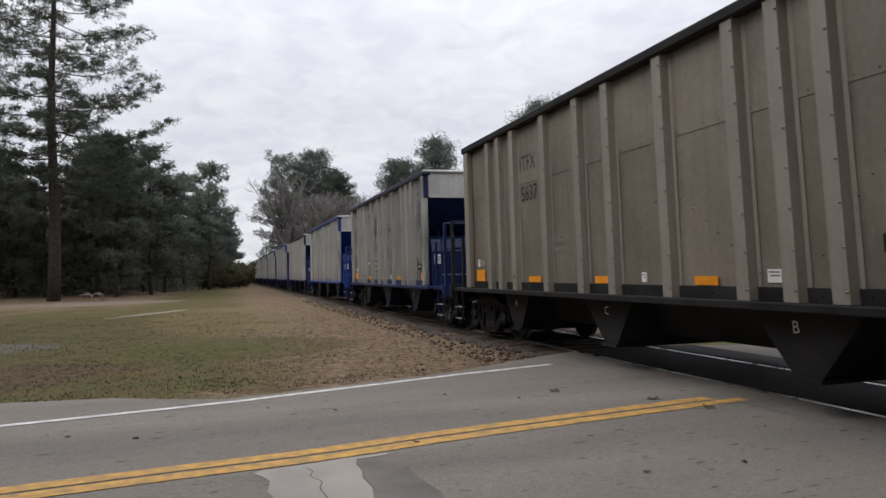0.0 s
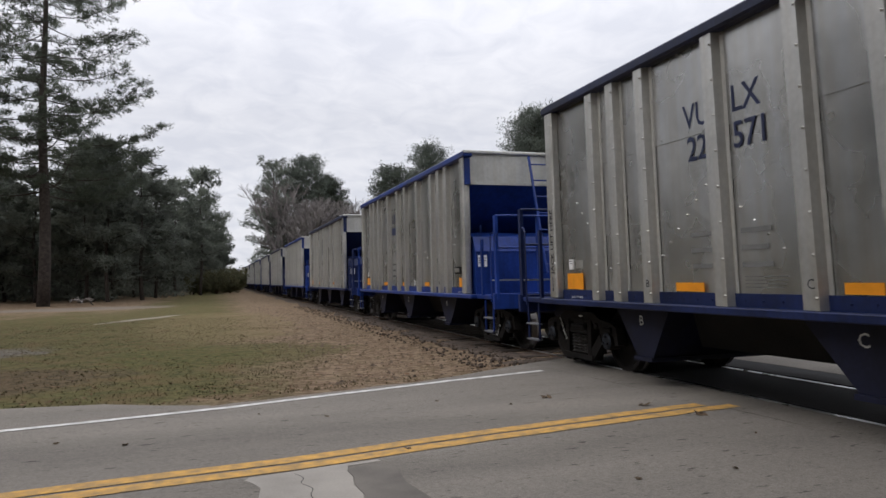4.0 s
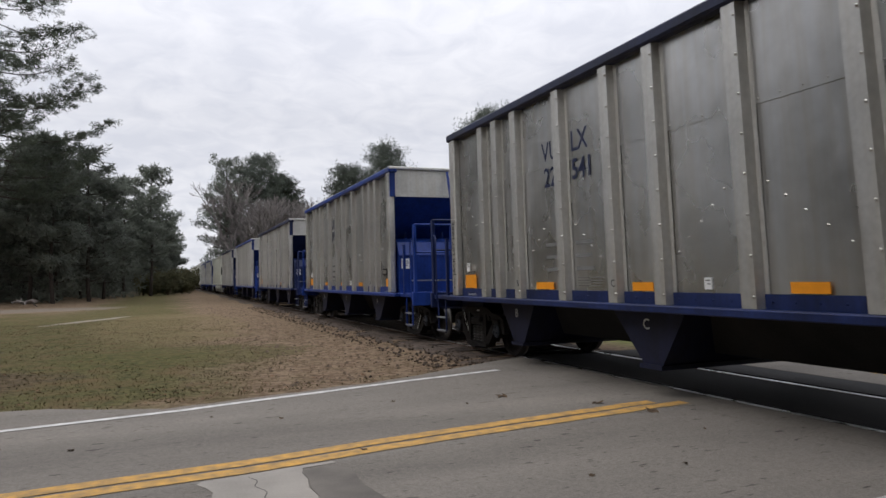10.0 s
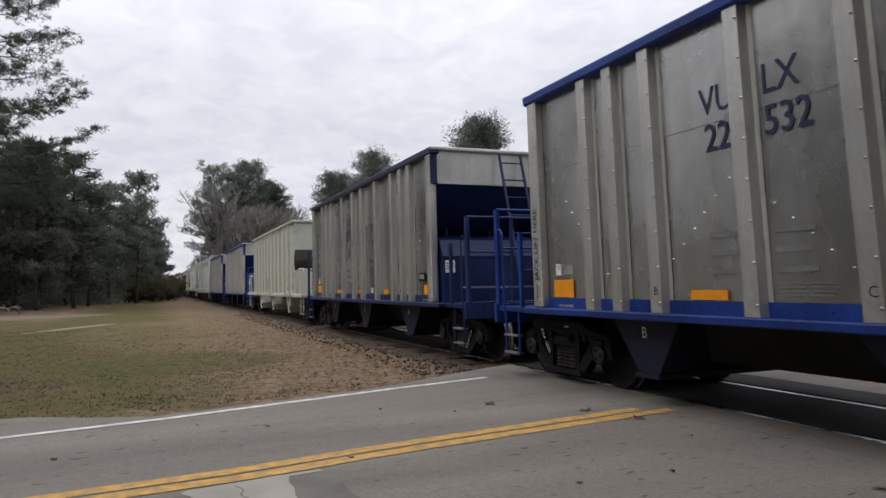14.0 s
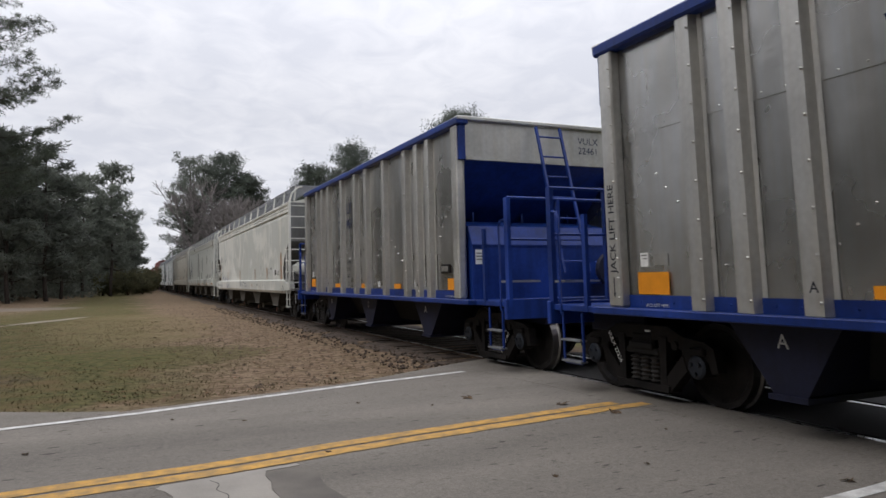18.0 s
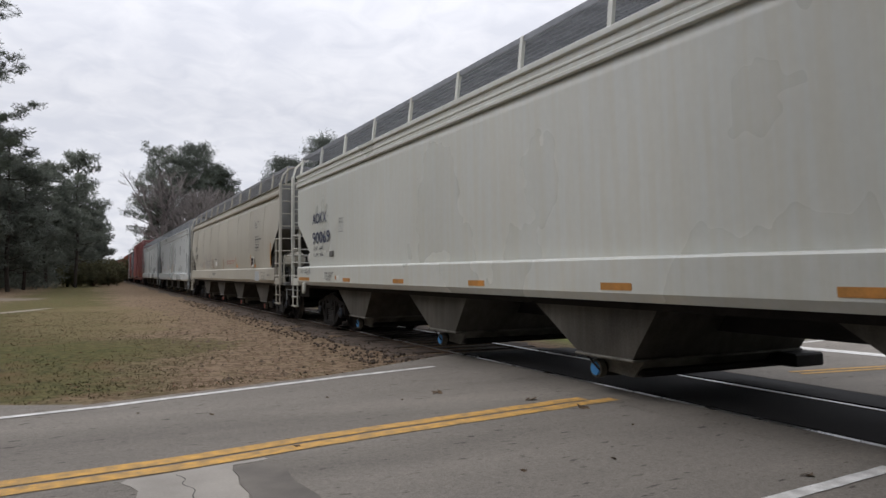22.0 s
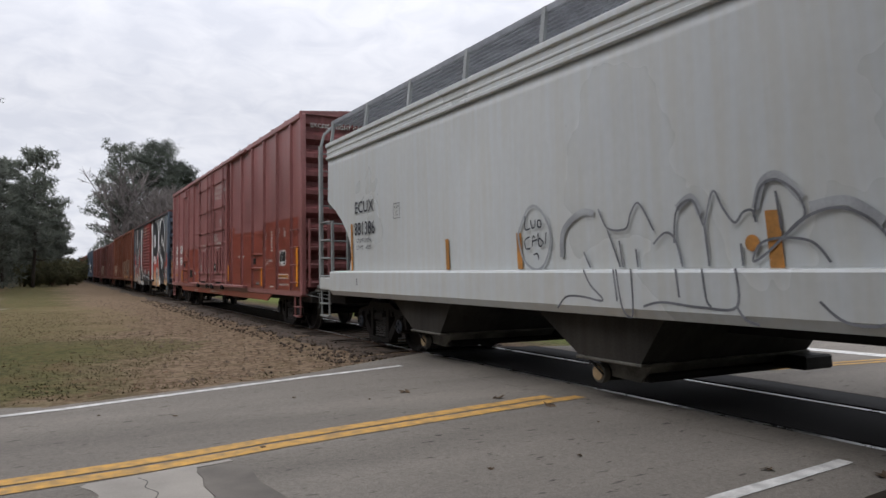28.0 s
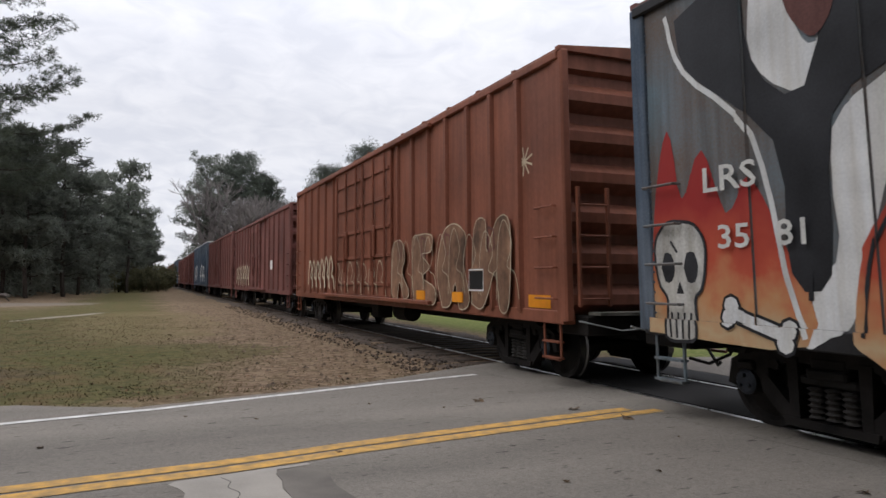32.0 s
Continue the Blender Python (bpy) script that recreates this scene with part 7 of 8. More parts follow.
    strokes("graffiti", graffiti_run(rng, 16.0 - h, 13.5 - h, 1.85, 2.35, 7), .016, M["spray_b"], c, xx - .004, "thin violet scrawl")
    strokes("graffiti", graffiti_run(rng, 15.6 - h, 12.9 - h, 1.66, 2.0, 8), .016, M["spray_b"], c, xx - .006, "thin violet scrawl")
    strokes("graffiti", graffiti_run(rng, 17.6 - h, 16.6 - h, 1.75, 2.0, 4), .014, M["spray_b"], c, xx - .004, "thin violet scrawl")
    strokes("graffiti", [curve_pts([(14.3 - h, 1.5), (14.2 - h, 1.3), (14.0 - h, 1.32), (13.95 - h, 1.5)]), curve_pts([(13.95 - h, 1.42), (13.85 - h, 1.25), (13.6 - h, 1.25), (13.55 - h, 1.5)]), curve_pts([(13.5 - h, 1.45), (13.4 - h, 1.22), (13.2 - h, 1.25), (13.1 - h, 1.52)])], .016, M["spray_b"], c, -1.6475, "thin violet loops")
    words("MUST WEAR RUBBER SHOES WHEN ENTERING CAR\nSHARP OBJECTS MUST NOT CONTACT LINING", .062, M["red_ink"], c, xx - .004, 9.5 - h, 1.90, wide=.95)
    put("sticker", G().box(xx + .018, xx + .022, 7.0 - h, 7.12 - h, 1.66, 1.78), M["orange"], c, "square yellow sticker")
    bars(c, h - 8.8, 2.05, .4, .05, 1, M["ink"], xx)
    put("label", G().box(xx, xx + .01, h - 9.3, h - 8.9, 1.78, 1.95), M["label"], c, "white paper label")
    bars(c, h - 8.2, 1.42, .9, .035, 2, M["greyink"], -1.6475)
    put("label", G().box(xx, xx + .01, -h + 3.82, -h + 4.26, 1.68, 2.0), M["label"], c, "white framed data panel")
    put("print", G().box(xx - .002, xx, -h + 3.84, -h + 4.03, 1.74, 1.98).box(xx - .002, xx, -h + 4.05, -h + 4.24, 1.70, 1.98), M["black"], c)
    put("sticker", G().box(xx + .002, xx + .006, -h + 3.5, -h + 3.62, 1.64, 1.75), M["orange"], c, "square yellow sticker")
    words("EXW  10-8  H   8-5\nEW     8-8  H  15-1\nCU FT  6241", .062, M["ink"], c, xx - .004, -h + 3.6, 3.15)
    for i, t in enumerate(("EXTERIOR PAINT", "", "PLT  TIVT      10-15", "INTERIOR LINING", "", "PLT  TIVT      10-15")):
        z_ = 2.66 - i * .092
        if t:
            words(t, .052, M["ink"], c, xx - .004, -h + 3.6 - .008 * i, z_)
        else:
            bars(c, -h + 3.6 - .008 * i, z_, 1.0 if i == 1 else .58, .05, 1, M["greyink"], xx - .004)
    words("50% EMPTY LOAD DEVICE", .045, M["ink"], c, -1.6475, -h + 2.58, 1.44, wide=.95)
    words("EMPTY LOAD\n1/4\" ADJ. BLOCK", .056, M["ink"], c, -1.6475, -h + 2.44, 1.31)
    words("JACK HERE", .05, M["ink"], c, -1.6475, -h + 1.57, 1.36)
    put("overpaint", G().box(-1.6470, -1.6455, -h + 2.82, -h + 3.46, 1.18, 1.5), M["overpaint"], c, "grey overpainted square")
    words("B", .09, M["ink"], c, -1.352, -h + 3.42, .9)
    for d0, z0, z1 in ((10.45, 1.64, 2.06), (7.42, 1.64, 2.07), (4.5, 1.64, 2.09), (1.4, 1.64, 2.59)):
        flat("stripe", [[(d0 - h, z1), (d0 - .1 - h, z0), (d0 - .2 - h, z0), (d0 - .1 - h, z1)]], M["stripe"], c, xx + .02, "faded orange tape")
    join(c, 288.2 + h)
    L4 = 21.0
    h = L4 / 2
    d = covered_hopper("pale grey covered hopper with rounded end openings", M["paleblue"], L4, M["shade_grey"], round_cut=True, ladder_m=M["ladder_grey"], tank=False)
    hopper_text(d, L4, "TCMX", "472510", ["LD LMT  218500 LBS", "LT WT    67500 LBS"], .24, 2.66, 1.82, M["ink"], stripes=((h - 1.72, 1.48, 2.35, .09), (h - 4.3, 1.48, 1.95, .14), (.4, 1.48, 1.95, .13), (3.4, 1.48, 1.95, .1)), plate=(h - 3.75, 2.62, .26), nwide=1.0)
    put("sticker", G().lathe([(x - .004, .085), (x, .085)], 16, "x", (0, h - 7.2, 1.92)), M["stripe"], d, "round orange sticker")
    put("sticker", G().lathe([(x - .004, .06), (x, .06)], 16, "x", (0, h - 3.2, 1.78)), M["stripe"], d)
    join(d, 310.75 + h)
    L5 = 20.9
    h = L5 / 2
    e = covered_hopper("pale grey covered hopper with sprayed outline letters", M["paleblue"], L5, M["shade_grey"], round_cut=True, ladder_m=M["ladder_grey"], tank=False)
    hopper_text(e, L5, "ECUX", "881386", ["LD LMT 218500", "LT WT    67500"], .215, 2.56, 1.74, M["ink"], stripes=((19.36 - h, 1.47, 2.37, .085), (15.58 - h, 1.47, 1.92, .1), (13.75 - h, 1.47, 1.92, .11), (10.2 - h, 1.46, 1.93, .13), (-h + 2.0, 1.5, 2.48, .1)), plate=(17.38 - h, 2.6, .24), nwide=.95)
    E = lambda *pts: curve_pts([(d_ - h, z_) for d_, z_ in pts], 6)
    upper = [E((12.2, 2.1), (12.07, 1.89), (11.8, 1.87), (11.72, 2.02), (11.6, 2.11), (11.42, 1.83)), E((12.07, 1.87), (11.95, 1.6), (11.9, 1.48)), E((11.9, 1.75), (11.86, 1.48)), E((11.67, 1.66), (11.65, 1.48)),
             E((11.43, 1.7), (11.28, 1.8), (11.16, 1.74), (11.08, 1.48)), E((11.17, 1.7), (11.12, 2.0), (10.93, 2.08), (10.82, 1.84)), E((10.81, 1.84), (10.7, 2.14), (10.6, 1.98), (10.49, 1.85), (10.4, 1.93), (10.31, 1.94), (10.28, 1.84)), E((10.81, 1.84), (10.78, 1.48)),
             E((10.44, 1.67), (10.43, 1.48)), E((10.3, 1.88), (10.22, 2.12), (10.07, 2.17), (9.9, 2.05), (9.84, 1.88), (9.94, 1.79), (10.2, 1.58), (10.33, 1.52), (10.25, 1.66), (10.06, 1.7), (9.8, 1.66), (9.66, 1.5)), E((10.02, 1.72), (9.79, 1.87), (9.55, 1.9), (9.34, 1.8), (9.2, 1.62), (9.12, 1.48)), E((10.08, 2.08), (10.05, 1.76)),
             E((12.46, 1.65), (12.36, 1.48)), E((9.12, 1.6), (8.9, 1.95), (8.6, 2.05), (8.4, 1.85), (8.36, 1.5))]
    lower = [E((12.36, 1.46), (12.26, 1.3), (12.07, 1.14), (12.4, 1.17), (12.66, 1.16), (12.82, 1.03)), E((11.9, 1.46), (11.86, 1.14)), E((11.65, 1.46), (11.64, 1.17), (11.66, .99), (11.79, 1.08), (11.86, 1.46)), E((11.08, 1.46), (11.05, 1.2)),
             E((10.78, 1.46), (10.75, 1.2), (10.7, 1.13)), E((10.43, 1.46), (10.44, 1.14), (10.8, 1.12), (11.26, 1.15), (11.5, 1.1)), E((10.44, 1.14), (10.36, 1.04), (10.23, 1.0)), E((9.71, 1.21), (9.53, 1.07), (9.27, 1.06), (9.05, 1.2), (9.0, 1.44))]
    strokes("graffiti", upper, .023, M["spray_g"], e, x - .004, "sprayed grey outline letters")
    strokes("graffiti", lower, .023, M["spray_g"], e, -1.6475, "sprayed grey outline letters")
    strokes("graffiti", [E((12.84, 1.6), (12.8, 1.9), (12.5, 2.08), (12.28, 2.06)), E((11.12, 2.02), (10.95, 2.11), (10.85, 1.95)), E((10.28, 1.95), (10.2, 2.16), (10.05, 2.2), (9.86, 2.0)), E((9.8, 1.93), (9.5, 1.95), (9.25, 1.78))], .075, M["haze"], e, x - .001, "thin grey overspray")
    strokes("graffiti", [E((13.7, 1.9), (13.5, 2.18), (13.31, 2.22), (13.12, 2.05), (13.04, 1.82), (13.15, 1.55), (13.35, 1.46), (13.6, 1.6), (13.7, 1.9))], .035, M["haze"], e, x - .002, "thin grey oval")
    strokes("graffiti", [E((13.53, 2.12), (13.54, 1.96), (13.44, 1.96)), E((13.42, 2.06), (13.4, 1.97), (13.34, 1.98), (13.33, 2.06)), E((13.28, 2.05), (13.22, 2.04), (13.22, 1.97), (13.28, 1.98), (13.28, 2.05)), E((13.45, 1.86), (13.55, 1.82), (13.53, 1.72), (13.44, 1.72)), E((13.4, 1.74), (13.38, 1.86), (13.34, 1.84)), E((13.4, 1.8), (13.3, 1.82)), E((13.28, 1.9), (13.26, 1.74), (13.18, 1.78), (13.26, 1.84)), E((13.12, 1.9), (13.14, 1.76)), E((13.38, 1.64), (13.3, 1.65), (13.28, 1.58))], .02, M["ink"], e, x - .004, "small dark tag in an oval")
    put("sticker", G().lathe([(x - .004, .07), (x, .07)], 16, "x", (0, 10.33 - h, 1.67)), M["stripe"], e)
    words("CAUTION", .07, M["red_ink"], e, -1.0, -h + .195, 3.62, end=True)
    for i in range(8):
        put("print", G().box(-.52 - .24 * (1 - .3 * (i % 3)), -.52, -h + .194, -h + .199, 3.26 - i * .055, 3.285 - i * .055), M["ink"], e)
    put("print", G().box(-1.0, -.6, -h + .194, -h + .199, 3.52, 3.56), M["red_ink"], e)
    words("2020.", .13, M["ink"], e, x - .002, -h + 4.2, 2.22, spin=14)
    put("label", G().box(x - .001, x + .01, -h + 3.92, -h + 4.26, 1.65, 1.98), M["black"], e, "dark data panel")
    for z_, w_ in ((1.93, 1.05), (1.87, .8), (1.70, .95), (1.64, .75)):
        bars(e, -h + 3.72, z_, w_, .026, 1, M["greyink"], x)
    second = [E((8.3, 1.5), (8.25, 1.85), (8.1, 2.1), (7.98, 1.8), (7.9, 1.55)), E((7.85, 1.7), (7.7, 1.92), (7.5, 1.8), (7.55, 1.55), (7.75, 1.5)), E((7.4, 2.05), (7.36, 1.7), (7.3, 1.5), (7.15, 1.8), (7.0, 2.12), (6.95, 1.7), (6.9, 1.5)), E((6.8, 1.62), (6.66, 1.95), (6.5, 2.1), (6.42, 1.85), (6.4, 1.5)), E((6.75, 1.75), (6.45, 1.78)),
              E((6.25, 2.2), (6.2, 1.85), (6.1, 1.52), (5.95, 1.6)), E((5.9, 2.15), (5.8, 1.8), (5.75, 1.5)), E((6.05, 1.98), (5.55, 2.06)), E((5.6, 1.75), (5.4, 1.9), (5.3, 1.7), (5.5, 1.55), (5.2, 1.5)), E((5.1, 1.95), (5.05, 1.6)), E((5.07, 1.8), (4.85, 2.0), (4.62, 1.9), (4.5, 1.6), (4.45, 1.48))]
    strokes("graffiti", second, .024, M["spray_g"], e, x - .004, "sprayed grey outline letters")
    strokes("graffiti", [E((6.4, 1.4), (6.1, 1.2), (5.7, 1.15), (5.3, 1.3), (5.0, 1.4)), E((4.5, 1.4), (4.3, 1.2), (4.4, 1.1), (4.8, 1.12)), E((7.6, 1.36), (7.3, 1.2), (6.9, 1.22))], .024, M["haze"], e, -1.6475, "thin grey scrawl")
    words("E", .12, M["ink"], e, -1.6475, h - 2.05, 1.2)
    join(e, 333.3 + h)


make_covered_train()


def cut(poly, axis, at, above):
    """The part of an outline on one side of a line."""
    out = []
    for i, p in enumerate(poly):
        q = poly[i - 1]
        ip, iq = (p[axis] >= at) == above, (q[axis] >= at) == above
        if ip != iq:
            k = (at - q[axis]) / (p[axis] - q[axis])
            out.append(tuple(q[n] + (p[n] - q[n]) * k for n in (0, 1)))
        if ip:
            out.append(p)
    return out


def spray(car, polys, material, layer, ribs, label="", sheet=-1.4725, rib=-1.5365, sill=-1.5020, name="graffiti"):
    """Paint that follows the sheet, the ribs and the sill of a side."""
    g = G()

    def lay(p, x):
        if len(p) > 2:
            g.add([(x - .0016 * layer - .0002 * (num % 7), a, b) for a, b in p], [tuple(range(len(p)))])
            if name != "graffiti":
                put(name, G().add(g.v, g.f), material, car)
                g.v, g.f = [], []
    for num, p in enumerate(polys):
        lay(cut(p, 1, 1.045, False), sill)
        p = cut(p, 1, 1.045, True)
        for r in ribs:
            if len(p) < 3: break
            lay(cut(p, 0, r - .058, False), sheet)
            p = cut(p, 0, r - .058, True)
            if len(p) < 3: break
            lay(cut(p, 0, r + .058, False), rib)
            p = cut(p, 0, r + .058, True)
        lay(p, sheet)
    return put(name, g, material, car, label) if g.f else None


def make_box_train():
    rng = random.Random(17)
    # red oxide car with two doors
    L_, h = 20.2, 10.1
    a = box_car("box_car", "tall red oxide box car, faded above, with two sliding doors", L_, 5.2, M["maroon"], (.75, 2.0, 3.28, 4.6, 5.93, 7.35, 13.01, 14.35, 15.65, 16.98, 18.3, 19.67), ((7.75, 10.24), (10.42, 12.9)), M["end_oxide"], M["maroon"], M["maroon"], low=M["oxide"], sill_drop=(3.0, 17.2, .68), truck_in=2.1, corr=9, bars_at=(.19, .83), rails_at=(1.16, 1.42, 2.45, 2.93, 3.72, 4.6))
    ribs_a = sorted(d - h for d in (.75, 2.0, 3.28, 4.6, 5.93, 7.35, 13.01, 14.35, 15.65, 16.98, 18.3, 19.67))
    # fresher paint on the lower half, stepped along its top edge
    spray(a, [[(p - h, q) for p, q in o] for o in (((.02, 1.0), (.02, 2.78), (3.25, 2.8), (3.25, 2.6), (6.98, 2.68), (7.0, 2.88), (7.7, 2.9), (7.7, 1.0)), ((12.95, 1.0), (12.95, 2.37), (17.3, 2.46), (17.3, 1.95), (17.55, 1.6), (17.6, 1.0)))], M["oxide"], 1, ribs_a, "fresher red oxide paint", name="repainted_field")
    x = -1.476
    for y0, z0, z1 in ((.06, 1.1, 2.06), (3.33, 1.06, 1.55), (7.55, 1.16, 1.68), (13.0, 1.08, 1.56), (17.02, 1.06, 1.56), (20.05, 1.17, 1.97)):
        put("reflector", G().box(x - .07, x - .066, y0 - h, y0 + (.14 if y0 < 1 else .10) - h, z0, z1), M["orange"], a, "yellow reflector strip")
    for t, d, z in (("CO", 19.08, 2.36), ("ER", 17.92, 2.36), ("171", 19.05, 1.86), ("252", 17.93, 1.84)):
        w_ = .23 * len(t) + .08
        put("stencil_ground", G().box(x - .002, x, d - h - w_ + .04, d - h + .04, z - .05, z + .29), M["label"], a, "white patch behind the marks")
        words(t, .235, M["ink"], a, x - .005, d - h - .02, z, wide=.9)
    words("LD LMT  203400\nLT WT    82600", .085, M["whiteink"], a, x, 19.45 - h, 1.68, wide=1.05)
    put("plate", G().box(x - .002, x, 18.5 - h, 19.38 - h, 1.30, 1.37), M["stripe"], a)
    strokes("stencil_ring", [[(16.4 - h + .16 * math.cos(q * .3307), 2.31 + .17 * math.sin(q * .3307)) for q in range(20)]], .018, M["whiteink"], a, x - .002, "white stencilled ring")
    words("EXCESS\nPLATE", .045, M["whiteink"], a, x - .002, 16.51 - h, 2.36)
    words("F", .09, M["whiteink"], a, x - .002, 16.44 - h, 2.19)
    put("window_frame", G().box(-1.50, -1.47, 14.57 - h, 15.33 - h, 1.18, 1.62, .01), M["oxide"], a)
    put("window_pane", G().box(-1.504, -1.50, 14.64 - h, 15.26 - h, 1.24, 1.56), M["black"], a, "dark dirty pane")
    words("60K", .09, M["whiteink"], a, x - .002, 14.2 - h, 1.36, wide=1.0)
    words("RETAINING VALVE", .07, M["whiteink"], a, -1.480, 14.25 - h, .70)
    for n_, (t, d, z, hh) in enumerate((("EX W\nEX H\nEX L\nIL\nIW\nIH\nCU FT", 3.28, 2.5, .05), ("EMPTY CG ABOVE RAIL\nFLOOR HT", 3.27, 1.73, .055), ("2 INCH HF COMP SHOES", 1.87, 1.10, .055), ("8-2\n15-10\n16-11", 1.45, 2.51, .06))):
        words(t, hh, M["whiteink"], a, x - .002, d - h, z)
    for y0, z0, n_, w_ in ((2.61, 2.51, 7, .12), (1.87, 2.53, 3, .05), (2.73, 1.04, 3, .32)):
        bars(a, y0 - h, z0, w_, .034, n_, M["whiteink"], x - .002, gap=2.45)
    bars(a, 6.4 - h, 1.93, .75, .022, 2, M["whiteink"], x - .002)
    put("plate", G().box(x - .003, x, 1.3 - h, 1.78 - h, 1.65, 1.97), M["black"], a, "dark data panel in a white frame")
    strokes("plate_frame", [[(1.28 - h, 1.63), (1.80 - h, 1.63), (1.80 - h, 1.99), (1.28 - h, 1.99), (1.28 - h, 1.63)], [(1.57 - h, 1.70), (1.57 - h, 1.99)], [(1.28 - h, 1.70), (1.80 - h, 1.70)]], .02, M["label"], a, x - .005)
    bars(a, 1.75 - h, 1.95, .08, .014, 2, M["label"], x - .005)
    bars(a, 1.47 - h, 1.955, .08, .014, 1, M["label"], x - .005)
    bars(a, 1.70 - h, 1.655, .24, .022, 1, M["label"], x - .005)
    put("plate", G().box(x - .002, x, 1.05 - h, 1.97 - h, 1.285, 1.395), M["label"], a, "white edged yellow plate")
    put("plate", G().box(x - .004, x - .001, 1.07 - h, 1.95 - h, 1.305, 1.375), M["orange"], a)
    bars(a, 1.92 - h, 1.352, .82, .012, 3, M["rail"], x - .006, gap=1.6)
    put("roof_bracket", G().box(-1.545, -1.47, 16.15 - h, 16.85 - h, 4.72, 5.0, .015), M["maroon"], a, "bracket plate below the roof")
    # door marks and fittings
    xd = -1.549
    words("CLOSE THIS DOOR FIRST", .072, M["whiteink"], a, -1.584, 12.1 - h, 2.42)
    words("OPEN THIS DOOR FIRST", .072, M["whiteink"], a, -1.584, 9.32 - h, 2.42)
    words("CLOSE AND LOCK\nBOTH DOORS BEFORE\nMOVING CAR", .12, M["whiteink"], a, xd, 9.75 - h, 4.35)
    words("SECURING\nDEVICE ONLY", .07, M["whiteink"], a, xd, 9.86 - h, 2.68)
    strokes("stencil_frame", [[(9.9 - h, 2.78), (9.42 - h, 2.78), (9.42 - h, 2.56), (9.9 - h, 2.56), (9.9 - h, 2.78)]], .012, M["whiteink"], a, xd)
    for d in (12.55, 10.2 - .35):
        words("UNLATCH\nTO CLOSE\nDOOR", .075, M["whiteink"], a, xd, d - h, 1.66, wide=.85)
    words("SEAL", .11, M["whiteink"], a, xd, 11.12 - h, 1.48)
    for d in (11.53, 9.0):
        put("lock_plate", G().box(-1.60, -1.545, d - .28 - h, d + .25 - h, 1.42, 2.32, .02), M["maroon"], a, "door lock plate")
        put("lock_handle", G().tube([(-1.63, d - h, 2.2), (-1.64, d - .02 - h, 1.85), (-1.63, d + .02 - h, 1.45)], .03, 6), M["maroon"], a)
        words("OPEN  CLOSE", .06, M["whiteink"], a, -1.602, d + .24 - h, 2.25)
        put("paper", G().box(-1.604, -1.601, d + .02 - h, d + .2 - h, 1.78, 1.98), M["label"], a, "torn paper notice")
    for d in (11.95, 9.74):
        put("plate", G().box(xd - .004, xd, d - .15 - h, d + .15 - h, 1.5, 1.76), M["black"], a, "black notice plate")
        bars(a, d + .1 - h, 1.66, .2, .03, 2, M["whiteink"], xd - .006)
    for d0, d1 in ((11.6, 12.4), (8.8, 9.55)):
        put("slot", G().box(xd - .02, xd + .01, d0 - h, d1 - h, 1.06, 1.13), M["black"], a, "dark slot at the door foot")
    for d in (12.55, 10.7, 9.85, 8.1):
        put("roller", G().lathe([(-1.67, .03), (-1.67, .075), (-1.60, .08), (-1.60, .03)], 14, "x", (0, d - .09 - h, .95)).lathe([(-1.67, .03), (-1.67, .075), (-1.60, .08), (-1.60, .03)], 14, "x", (0, d + .09 - h, .95)), M["truck"], a, "pair of door rollers")
    strokes("stencil_ring", [[(8.82 - h + .10 * math.cos(q * .3307), 3.18 + .11 * math.sin(q * .3307)) for q in range(20)], [(8.82 - h, 3.27), (8.82 - h, 3.09)]], .03, M["whiteink"], a, xd - .002)
    words("DOOR THRESHOLD  BEFORE CLOSING DOORS", .05, M["whiteink"], a, -1.480, 10.9 - h, .74)
    for d in (4.05, 16.4):
        put("fuel_door", G().box(-1.485, -1.47, d - .58 - h, d + .58 - h, 1.1, 1.53, .01).box(-1.53, -1.47, d - .66 - h, d + .66 - h, 1.53, 1.585, .01).box(-1.53, -1.47, d - .66 - h, d + .66 - h, 1.93, 1.975, .01), M["oxide"], a, "small recessed access door")
        put("vent", G().box(-1.50, -1.47, d + .2 - h, d + .4 - h, 1.68, 1.85, .01), M["black"], a)
        put("label", G().box(-1.489, -1.484, d - .15 - h, d + .1 - h, 1.09, 1.16), M["greyink"], a)
    words("EXCESS HEIGHT CAR", .10, M["whiteink"], a, -1.25, -h - .03, 4.92, end=True)
    join(a, 356.0 + h)

    # worn blue car under a big painted piece
    L_, h = 16.7, 8.35
    b = box_car("box_car", "worn blue box car covered in large black and white graffiti", L_, 4.54, M["rustyblue"], (.9, 2.1, 3.3, 4.5, 5.6, 11.6, 12.8, 14.0, 15.2), ((6.85, 10.4),), M["steelblue"], M["darkred"], M["worn_red"], sill_drop=(3.2, 13.6, .70), truck_in=1.95, corr=9, plain="corrugated", rib_out=.027)
    for o in b.children:
        if o.name.split(".")[0] in ("corner_post", "end_post"):
            o.data.materials[0] = M["steelblue"]
        elif o.name.split(".")[0] in ("side_plate", "top_track", "side_sill", "door_track", "middle_sill"):
            o.data.materials[0] = M["sooty"]
    paint_piece(b, h)
    join(b, 378.0 + h)

    # rust brown car with a tan piece
    L_, h = 17.8, 8.9
    c = box_car("box_car", "rust brown box car with tan sprayed letters along its foot", L_, 4.56, M["brown"], (1.15, 2.05, 2.95, 3.9, 4.8, 5.7, 6.6, 12.4, 13.4, 14.4, 15.4, 16.4), ((7.0, 9.3), (9.35, 11.9)), M["brown"], M["brown"], M["brown"], truck_in=1.95, corr=6)
    xs = -1.5375
